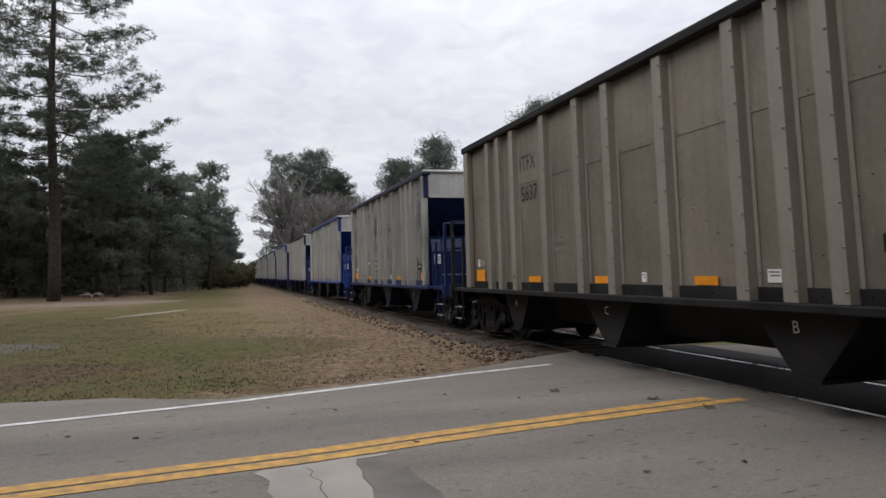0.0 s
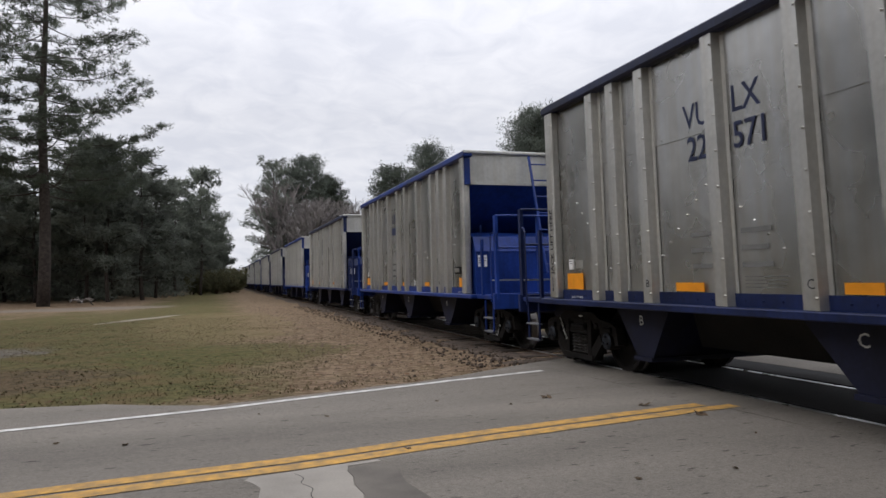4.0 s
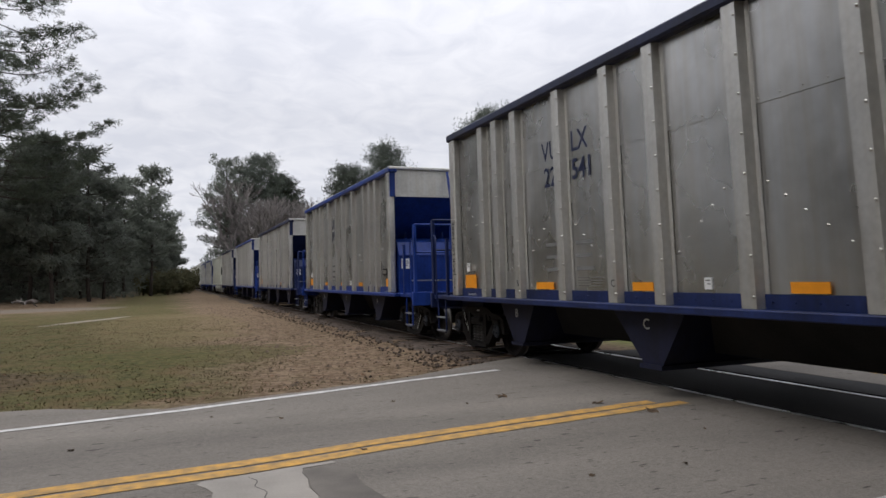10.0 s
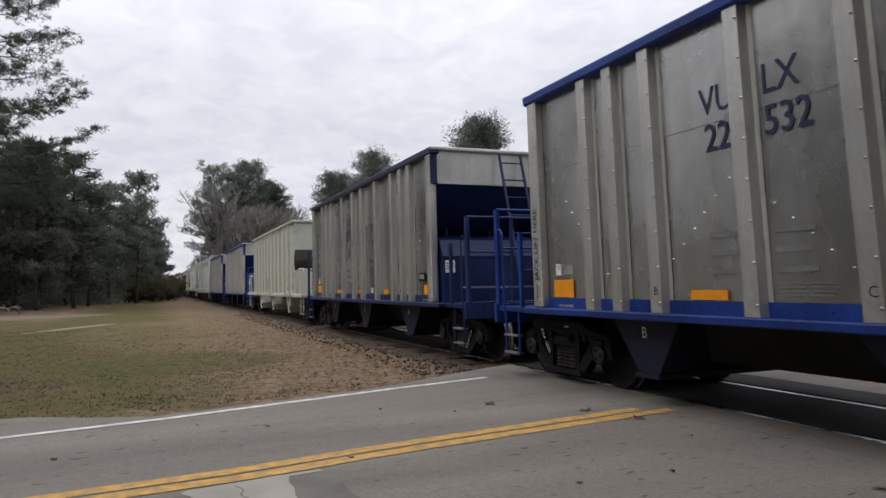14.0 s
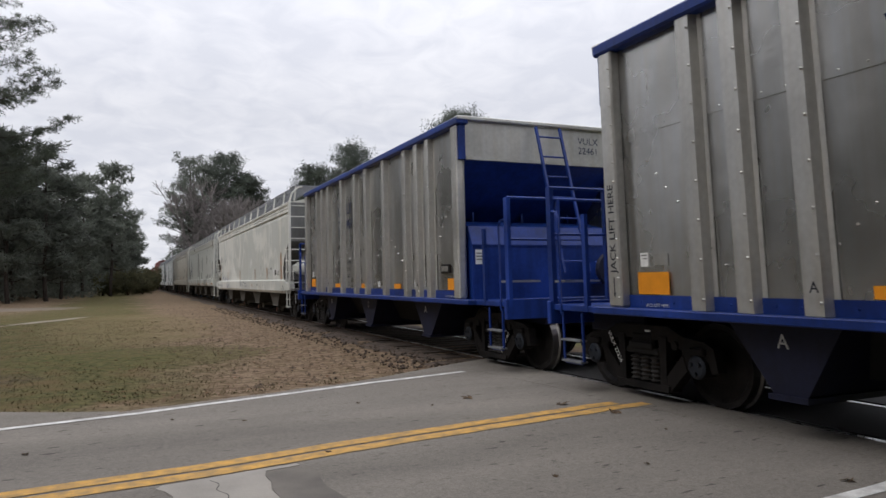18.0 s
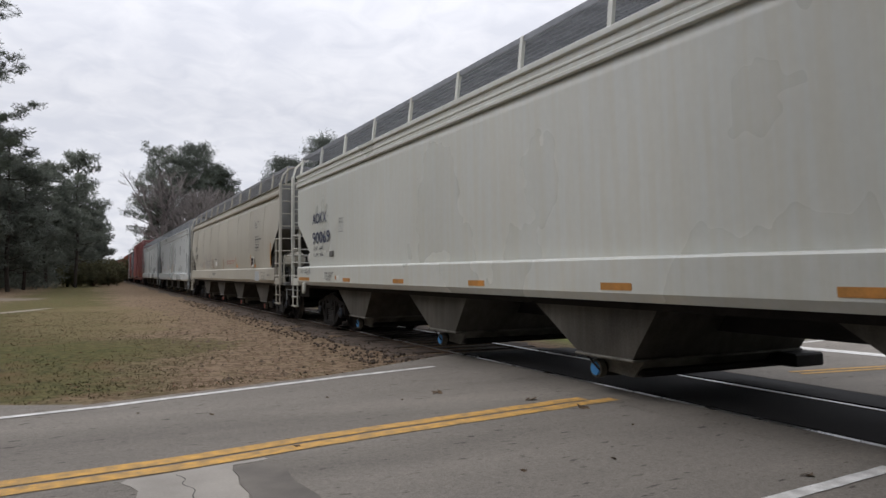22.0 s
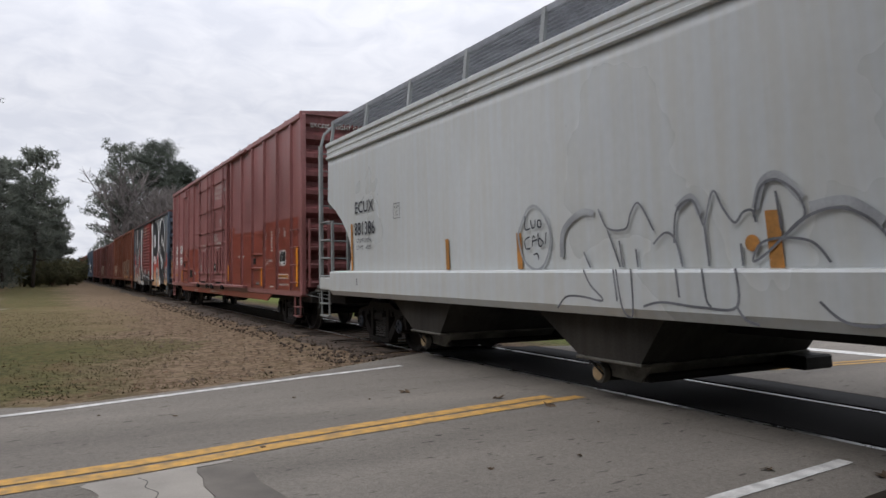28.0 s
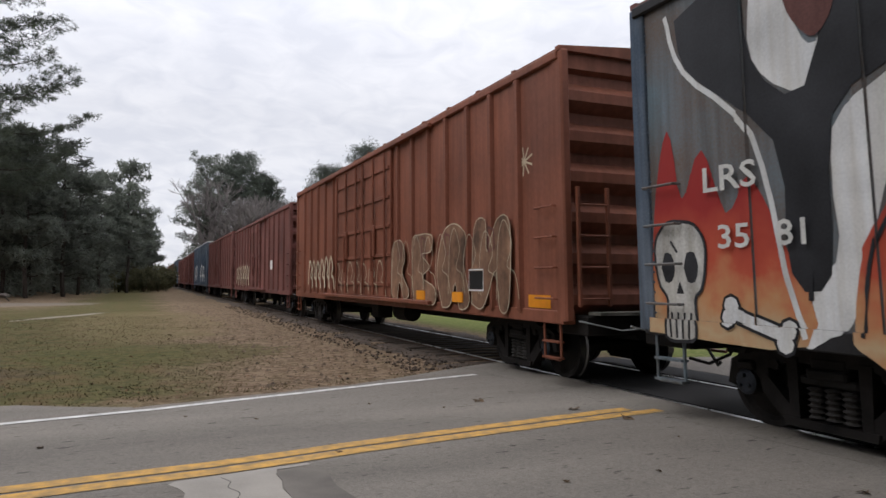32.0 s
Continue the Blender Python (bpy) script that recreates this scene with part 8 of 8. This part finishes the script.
    shapes = (((0, 1.15), (.05, 2.1), (.3, 2.3), (.6, 2.25), (.75, 1.9), (.6, 1.6), (.95, 1.2), (.7, 1.05), (.45, 1.4), (.3, 1.0)),
              ((0, 1.0), (-.05, 2.2), (.3, 2.35), (.85, 2.3), (.8, 2.0), (.4, 1.95), (.75, 1.7), (.4, 1.5), (.95, 1.3), (.9, .98)),
              ((.1, .95), (-.1, 1.6), (.15, 2.3), (.6, 2.45), (1.0, 2.2), (.9, 1.75), (1.1, 1.1), (.75, .95), (.6, 1.4), (.4, 1.0)),
              ((0, 1.05), (.1, 2.3), (.45, 2.42), (.5, 1.9), (.8, 2.4), (1.15, 2.3), (1.1, 1.1), (.85, 1.0), (.75, 1.6), (.5, 1.2), (.3, .98)))
    out = [[(6.95 - h - i * 1.4 - a * 1.2, z) for a, z in sh] for i, sh in enumerate(shapes)]
    flat("graffiti", [curve_pts(p + [p[0]], 4)[:-1] for p in out], M["spray_t"], c, xs, "tan sprayed letters")
    strokes("graffiti", [curve_pts(p + [p[0]], 4) for p in out], .02, M["spray_c"], c, xs - .004, "pale outlines of sprayed letters")
    strokes("graffiti", graffiti_run(rng, 6.9 - h, 1.2 - h, 1.1, 2.35, 9), .014, M["spray_c"], c, xs - .008, "thin pale lines inside the letters")
    strokes("graffiti", graffiti_run(rng, 11.8 - h, 7.3 - h, 1.05, 1.9, 7), .03, M["spray_c"], c, -1.586, "pale sprayed scrawl")
    strokes("graffiti", [[(p[2][0] - .1, 2.3), (p[2][0] - .3, 2.25), (p[2][0] - .32, 1.95), (p[2][0] - .12, 1.9), (p[2][0] - .1, 2.3)] for p in out], .05, M["darkred"], c, xs - .006)
    strokes("graffiti", graffiti_run(rng, 15.6 - h, 12.2 - h, 1.15, 2.1, 6), .1, M["spray_c"], c, xs, "pale sprayed scrawl")
    strokes("graffiti", [[(1.0 - h + .25 * math.cos(i * .7), 3.2 + .22 * math.sin(i * .7)), (1.0 - h, 3.2)] for i in range(9)], .03, M["spray_c"], c, -1.4745, "small pale scribble")
    for d0, d1 in ((.35, .95), (3.1, 3.55), (4.9, 5.35)):
        put("reflector", G().box(-1.553 if d0 > 1 else -1.477, -1.472, d0 - h, d1 - h, 1.06, 1.24), M["orange"], c, "yellow reflector sheet")
    put("plate", G().box(-1.551, -1.472, 2.3 - h, 2.8 - h, 1.3, 1.6), M["black"], c)
    strokes("plate_frame", [[(2.28 - h, 1.28), (2.82 - h, 1.28), (2.82 - h, 1.62), (2.28 - h, 1.62), (2.28 - h, 1.28)]], .025, M["label"], c, -1.553)
    join(c, 396.35 + h)

    d = box_car("box_car", "dark red brown box car with pale scrawls", 17.6, 4.35, M["darkred"], (1.2, 2.4, 3.6, 4.8, 6.0, 11.8, 13.0, 14.2, 15.4, 16.5), ((7.3, 10.6),), M["darkred"], M["darkred"], M["darkred"], truck_in=1.95, corr=6)
    strokes("graffiti", graffiti_run(rng, 7.6, 1.5, 1.1, 2.2, 7), .12, M["spray_c"], d, -1.54, "pale sprayed scrawl")
    put("label", G().box(-1.478, -1.472, -5.0, -4.2, 1.9, 2.3), M["label"], d)
    join(d, 415.6 + 8.8)
    e = box_car("box_car", "dark red brown box car", 17.4, 4.45, M["darkred"], (1.2, 2.4, 3.6, 4.8, 6.0, 11.6, 12.8, 14.0, 15.2, 16.3), ((7.2, 10.4),), M["darkred"], M["darkred"], M["darkred"], truck_in=1.95, corr=6)
    join(e, 435.0 + 8.7)
    f = box_car("box_car", "blue box car with a pale scrawl", 17.4, 4.75, M["steelblue"], (1.2, 2.4, 3.6, 4.8, 6.0, 11.6, 12.8, 14.0, 15.2, 16.3), ((7.2, 10.4),), M["steelblue"], M["label"], M["steelblue"], truck_in=1.95, corr=6)
    strokes("graffiti", graffiti_run(rng, 6.5, -6.5, 1.2, 2.8, 6), .2, M["spray_w"], f, -1.54, "pale sprayed scrawl")
    join(f, 454.3 + 8.7)
    s = 473.6
    for i, src in enumerate((e, d, f, e, d)):
        k = copy_thing(src, pose(0, 0, 0))
        join(k, s + 8.7)
        s += 19.3


def paint_piece(b, h):
    """Black letters edged in white, red flames and pale skull shapes; distances run from the leading end."""
    rng = random.Random(77)
    ribs = sorted(d - h for d in (.9, 2.1, 3.3, 4.5, 5.6, 11.6, 12.8, 14.0, 15.2))
    D = lambda pts: [(d - h, z) for d, z in pts]

    def S(pts, n=4, wob=.012):
        return [(a + rng.uniform(-wob, wob), z + rng.uniform(-wob, wob)) for a, z in D(curve_pts(list(pts) + [pts[0]], n)[:-1])]

    def line(pts, w):
        return band([(a + rng.uniform(-.008, .008), z + rng.uniform(-.008, .008)) for a, z in D(curve_pts(pts, 4))], w)

    def paint(polys, m, layer, label=""):
        whole = [p for p in polys if len(p) > 5]
        polys = [p for p in polys if len(p) <= 5]
        for n_, p in enumerate(whole):
            spray(b, [p], M[m], layer + n_ * .1, ribs, label, rib=-1.4985)
        if not polys: return
        spray(b, polys, M[m], layer, ribs, label, rib=-1.4985)
    # white grounds
    paint([S([(6.85, 4.25), (6.2, 4.35), (6.15, 1.65), (6.25, 1.05), (6.75, 1.05), (6.85, 2.8)]),
           S([(4.6, 4.32), (4.1, 4.22), (3.78, 3.75), (3.74, 2.9), (4.2, 2.0), (4.6, 1.85), (4.5, 2.3), (4.1, 2.6), (3.9, 2.95), (3.9, 3.65), (4.2, 4.1)]),
           S([(5.75, 2.42), (4.5, 2.3), (4.55, 1.85), (5.75, 1.9)]),
           S([(3.75, 3.75), (3.3, 4.2), (2.7, 4.2), (3.1, 3.5), (3.2, 3.15), (3.0, 2.7), (3.4, 2.0), (3.2, 1.7), (3.1, 1.2), (3.45, 1.15), (3.7, 2.0), (3.5, 2.4), (3.8, 2.8)]),
           S([(3.45, 1.2), (3.05, 1.15), (2.55, .9), (3.05, .78)], 2)], "spray_w", 1, "white ground of the painted letters")
    paint([S([(13.1, 4.3), (13.05, 3.2), (13.4, 3.2), (13.85, 2.15), (14.15, 1.2), (14.45, .95), (14.65, .92), (14.75, 1.5), (14.3, 1.6), (14.25, 2.7), (13.65, 3.1), (13.25, 3.5)]),
           S([(15.0, 4.38), (14.65, 4.34), (14.6, 3.8), (14.35, 3.45), (14.05, 4.3), (13.95, 4.3), (14.15, 3.3), (14.5, 3.05), (15.05, 3.5)]),
           S([(10.95, 4.26), (10.46, 4.24), (10.43, 2.8), (10.44, 1.2), (10.75, .86), (11.2, .86), (10.75, 1.5), (10.7, 2.3), (10.7, 2.8), (10.8, 3.4)]),
           S([(12.5, 1.15), (11.65, .98), (10.9, 1.1), (10.55, 1.3), (10.45, .95), (10.65, .74), (11.8, .72), (12.5, .9)])], "spray_w", 1, "white ground of the painted letters")
    # flames, foot to tips
    paint([S([(6.05, .74), (5.85, 1.65), (5.6, 2.0), (5.35, 1.95), (5.2, 2.35), (5.32, 2.6), (5.12, 2.42), (4.98, 2.5), (4.9, 2.95), (4.82, 2.5), (5.0, 2.1), (4.85, 1.95), (4.45, 1.98), (4.2, 2.3), (4.05, 2.5), (3.96, 2.95), (3.86, 2.5), (3.72, 2.4), (3.66, 2.05), (3.5, 1.35), (3.4, 1.1), (3.05, .72), (4.35, .72)]),
           S([(14.2, .95), (14.05, 1.7), (13.65, 2.3), (13.7, 2.55), (13.5, 2.55), (13.58, 2.9), (13.35, 3.12), (13.15, 3.2), (13.3, 2.85), (13.2, 2.6), (12.95, 2.25), (12.55, 1.15), (12.4, .74), (13.75, .74)]),
           S([(16.6, .9), (16.5, 2.1), (16.25, 3.05), (16.05, 2.3), (15.75, 2.75), (15.45, 2.1), (15.15, 2.4), (14.85, 1.85), (14.6, .9)]),
           S([(1.15, .9), (1.1, 1.7), (.85, 2.05), (.7, 1.8), (.5, 2.5), (.3, 2.3), (.15, 2.4), (.12, .9)]),
           S([(10.5, 1.6), (10.45, .9), (10.8, .75), (11.0, .75)], 2)], "flame", 2, "red and orange painted flames")
    # black letters
    paint([S([(16.05, 4.2), (15.2, 4.38), (15.05, 3.5), (14.5, 3.1), (14.0, 4.38), (13.2, 4.22), (13.35, 3.5), (13.65, 3.15), (14.25, 2.8), (14.35, 1.5), (14.75, 1.5), (14.85, 2.7), (15.9, 3.6)], 3),
           S([(12.98, 4.38), (12.2, 4.32), (12.4, 3.2), (12.42, 2.2), (12.2, 1.7), (11.85, 1.47), (11.5, 1.6), (11.28, 2.3), (11.25, 3.1), (11.4, 4.34), (10.9, 4.28), (10.72, 3.4), (10.66, 2.4), (10.66, 1.7), (10.85, 1.25), (11.3, 1.02), (12.0, .86), (12.4, 1.1), (12.72, 1.6), (13.0, 2.8)], 3),
           S([(6.2, 4.35), (5.6, 4.36), (4.3, 4.22), (3.9, 3.65), (3.9, 2.85), (4.1, 2.6), (4.5, 2.3), (5.65, 2.38), (5.82, 1.1), (6.2, 1.06)], 3),
           S([(2.75, 4.22), (3.15, 3.5), (3.25, 3.15), (3.05, 2.7), (3.45, 2.0), (3.25, 1.7), (3.15, 1.2), (2.6, 1.02), (1.5, .92), (1.28, 1.2), (1.25, 2.45), (1.5, 2.9), (1.32, 3.3), (1.42, 3.8), (1.95, 4.24)], 3)], "spray_k", 3, "black painted letters")
    # gaps and inner shapes
    paint([S([(5.62, 3.58), (4.95, 3.55), (4.9, 3.05), (5.05, 2.9), (5.6, 2.95)], 3),
           S([(2.5, 3.25), (2.35, 3.45), (2.15, 3.45), (1.95, 3.35), (1.8, 3.1), (1.6, 2.9), (1.8, 2.85), (2.2, 2.95), (2.45, 3.05)], 3),
           S([(3.0, 2.62), (2.7, 2.4), (2.3, 2.25), (1.9, 2.15), (1.85, 1.9), (2.05, 1.7), (2.35, 1.6), (2.45, 1.8), (2.65, 2.05)], 3),
           S([(12.3, 4.22), (11.95, 4.25), (11.58, 3.98), (11.9, 3.4), (12.0, 2.5), (11.93, 1.9), (11.66, 1.64), (11.4, 1.9), (11.42, 1.6), (11.85, 1.45), (12.22, 1.72), (12.45, 2.35), (12.42, 3.5)], 3)]
          + line([(2.75, 4.28), (1.95, 4.3), (1.4, 3.8), (1.3, 3.3), (1.55, 2.9), (1.22, 2.55)], .09) + line([(16.2, 4.3), (15.95, 3.62), (15.1, 2.8), (14.8, 1.5), (14.62, .95)], .06)
          + line([(13.0, 4.38), (12.98, 3.0), (12.85, 1.9), (12.5, 1.15)], .07) + line([(11.44, 4.3), (11.27, 3.1), (11.3, 2.3)], .06), "spray_w", 4, "white gaps and edges of the painted letters")
    paint([S([(11.56, 3.95), (11.42, 3.6), (11.37, 2.9), (11.36, 2.1), (11.5, 1.76), (11.67, 1.66), (11.94, 1.95), (12.02, 2.6), (11.94, 3.3)]), S([(14.68, 4.25), (14.3, 4.3), (14.15, 3.8), (14.35, 3.5), (14.62, 3.8)])], "darkred", 5, "bare brown paint inside the letters")
    paint([S([(11.95, 2.0), (11.99, 2.5), (11.83, 2.2), (11.81, 3.0), (11.68, 2.35), (11.58, 2.2), (11.48, 2.75), (11.43, 2.2), (11.4, 1.9), (11.68, 1.68)])], "flame", 6)
    paint([D([(5.47, 3.27), (5.3, 3.25), (5.3, 3.05), (5.48, 3.03)]), S([(2.32, 3.08), (2.2, 3.16), (2.1, 3.06), (2.24, 3.0)], 2), S([(2.6, 2.1), (2.42, 2.02), (2.25, 1.95), (2.4, 1.88)], 2)], "spray_k", 5)
    # edges and runs of dripping paint
    runs = [(12.0, .98, .2), (11.6, .94, .12), (11.85, .96, .15), (5.35, 3.56, .18), (5.15, 3.56, .28), (2.2, 3.46, .22), (2.05, 3.42, .2), (2.3, 2.26, .35), (2.12, 2.22, .22), (14.55, 1.5, .22), (6.05, 1.1, .2), (4.7, 2.32, .2), (13.55, 3.3, .35), (5.5, 2.38, .22)]
    paint([q for d, z, l in runs for q in band(D([(d, z), (d + .01, z - l)]), .045)]
          + line([(14.1, 1.0), (13.95, 1.75), (13.6, 2.3), (13.72, 2.55)], .035) + line([(12.95, 2.3), (12.55, 1.15), (12.42, .8)], .035) + line([(11.38, 1.75), (11.34, 2.6), (11.4, 3.4)], .04) + line([(11.97, 1.9), (12.05, 2.6), (11.96, 3.4), (11.58, 3.98)], .03)
          + line([(3.78, 2.85), (3.5, 2.4), (3.72, 2.1), (3.6, 1.6)], .03) + line([(6.84, 4.2), (6.86, 2.9), (6.8, 1.1)], .03), "spray_k", 7)
    # skull shapes
    for d, z, k in ((16.12, 1.62, 1.2), (13.22, 1.42, 1.02), (10.12, 1.27, .8), (8.82, 1.42, .7), (6.98, 1.27, .82), (4.18, 1.36, 1.08), (.6, 1.5, .8)):
        on_door = 6.85 < d < 10.4
        head = [(.31, .0), (.30, .2), (.17, .35), (-.02, .37), (-.2, .33), (-.31, .18), (-.31, -.02), (-.25, -.22), (-.17, -.32), (-.19, -.62), (-.02, -.66), (.17, -.63), (.16, -.32), (.25, -.2)]
        shape = lambda pts, n=3: S([(d + a * k, z + c * k) for a, c in pts], n, .006)
        eyes = [shape([(s_ * .14 + .085 * math.cos(q), -.03 + .14 * math.sin(q)) for q in (0, 1.05, 2.1, 3.14, 4.2, 5.2)], 2) for s_ in (-1, 1)]
        nose = [shape([(.05, -.26), (-.05, -.26), (0, -.14)], 1)]
        rim = band(shape(head), .035, True) + [q for o in (-.12, -.04, .04, .12) for q in band(D([(d + o * k, z - .42 * k), (d + o * k * .9, z - .64 * k)]), .03)] + band(D([(d + .1 * k, z + .2 * k), (d + .02 * k, z + .1 * k)]), .03)
        if on_door:
            for polys, m, x in (([shape(head)], "spray_s", -1.606), (eyes + nose + rim, "spray_k", -1.6075)):
                flat("graffiti", polys, M[m], b, x)
        else:
            paint([shape(head)], "spray_s", 8, "pale painted skull shape")
            paint(eyes + nose + rim, "spray_k", 9)
    # crossed bones
    for d0, z0, d1, z1 in ((15.45, 1.15, 14.8, .96), (13.72, 1.12, 13.55, .82), (12.5, 1.18, 12.82, .8), (10.98, 1.2, 10.62, .76)):
        v = (Vector((d1, z1)) - Vector((d0, z0))).normalized()
        n = Vector((-v.y, v.x)) * .06
        knobs = [(d0 + n.x, z0 + n.y), (d0 - n.x, z0 - n.y), (d1 + n.x, z1 + n.y), (d1 - n.x, z1 - n.y)]
        disc = lambda c, r: D([(c[0] + r * math.cos(q * .785), c[1] + r * math.sin(q * .785)) for q in range(8)])
        paint(band(D([(d0, z0), (d1, z1)]), .17) + [disc(c, .12) for c in knobs], "spray_k", 10)
        paint(band(D([(d0, z0), (d1, z1)]), .11) + [disc(c, .09) for c in knobs], "spray_w", 11)
    foot = [(10.3, 1.06), (10.3, 1.62), (10.0, 1.5), (9.75, 1.56), (9.5, 1.36), (9.2, 1.42), (8.9, 1.3), (8.6, 1.38), (8.2, 1.3), (7.9, 1.42), (7.5, 1.34), (7.2, 1.52), (6.95, 1.6), (6.95, 1.06)]
    flat("graffiti", [D(foot)], M["sooty"], b, -1.6035, "black overpaint along the door foot")
    for pts in ([(10.3, 1.55), (10.0, 1.62), (10.02, 1.28), (10.3, 1.22)], [(9.9, 1.36), (9.0, 1.28), (8.95, 1.2), (9.9, 1.24)], [(8.3, 1.26), (7.3, 1.2), (7.3, 1.12), (8.3, 1.17)]):
        flat("graffiti", [S(pts, 3, .02)], M["haze"], b, -1.6050, "pale smear on the door")
    put("door_post", G().box(-1.56, -1.47, 6.72 - h, 6.86 - h, 1.05, 3.9, .01), M["worn_red"], b, "red door post")
    words("LRS", .24, M["whiteink"], b, -1.5195, 15.72 - h, 2.32, wide=1.3, bold=.02)
    words("35", .22, M["whiteink"], b, -1.5195, 15.55 - h, 1.76, wide=1.35, bold=.02)
    words("81", .22, M["whiteink"], b, -1.5195, 14.85 - h, 1.76, wide=1.2, bold=.02)
    put("plate", G().box(-1.4955, -1.4915, 1.3 - h, 1.65 - h, 1.32, 1.62), M["black"], b)
    strokes("plate_frame", [D([(1.28, 1.3), (1.67, 1.3), (1.67, 1.64), (1.28, 1.64), (1.28, 1.3)])], .025, M["whiteink"], b, -1.497)
    for y0, z0, n, w_ in ((2.5, 1.93, 7, .13), (2.13, 1.9, 5, .2), (1.66, 1.9, 4, .2)):
        bars(b, y0 - h, z0, w_, .03, n, M["greyink"], -1.4945)
    put("label", G().box(-1.4955, -1.4915, 11.5 - h, 11.75 - h, 1.5, 1.62), M["greyink"], b)
    strokes("graffiti", [D(curve_pts([(9.0, 4.15), (9.15, 3.95), (8.85, 3.75)])), D(curve_pts([(8.55, 4.15), (8.4, 3.95), (8.7, 3.75)]))], .09, M["spray_c"], b, -1.6055, "pale stencil loops on the door")
    rivet = G().stud(0, 0, 0, .016, .014).mesh("rivet", M["steelblue"])
    for y in (.2 - h, h - .2):
        for i in range(30):
            put("rivet", rivet, None, b, at=pose(-1.5, y, 1.1 + i * .11))


make_box_train()


# ---------------------------------------------------------------- what moves
def motions():
    for car, s in TRAIN:
        walk(car, [(t, pose(0, s - SPEED * t, 0)) for t in (0, 8, 16, 24, 32)])
    first = {}
    for car, s in TRAIN:
        for tr in [o for o in car.children if o.name.split(".")[0] == "truck"]:
            for ws in [o for o in tr.children if o.name.split(".")[0] == "wheelset"]:
                k = ws.location.y > 0
                if k not in first:
                    dy = ws.location.y
                    walk(ws, [(i / FPS, pose(0, dy, .457) @ pose(0, 0, 0, math.degrees(SPEED * i / FPS / .457) % 360)) for i in range(32 * FPS + 1)])
                    first[k] = ws
                else:
                    ws.rotation_mode = "QUATERNION"
                    keys = ws.animation_data_create()
                    keys.action = first[k].animation_data.action
                    keys.action_slot = first[k].animation_data.action_slot


motions()
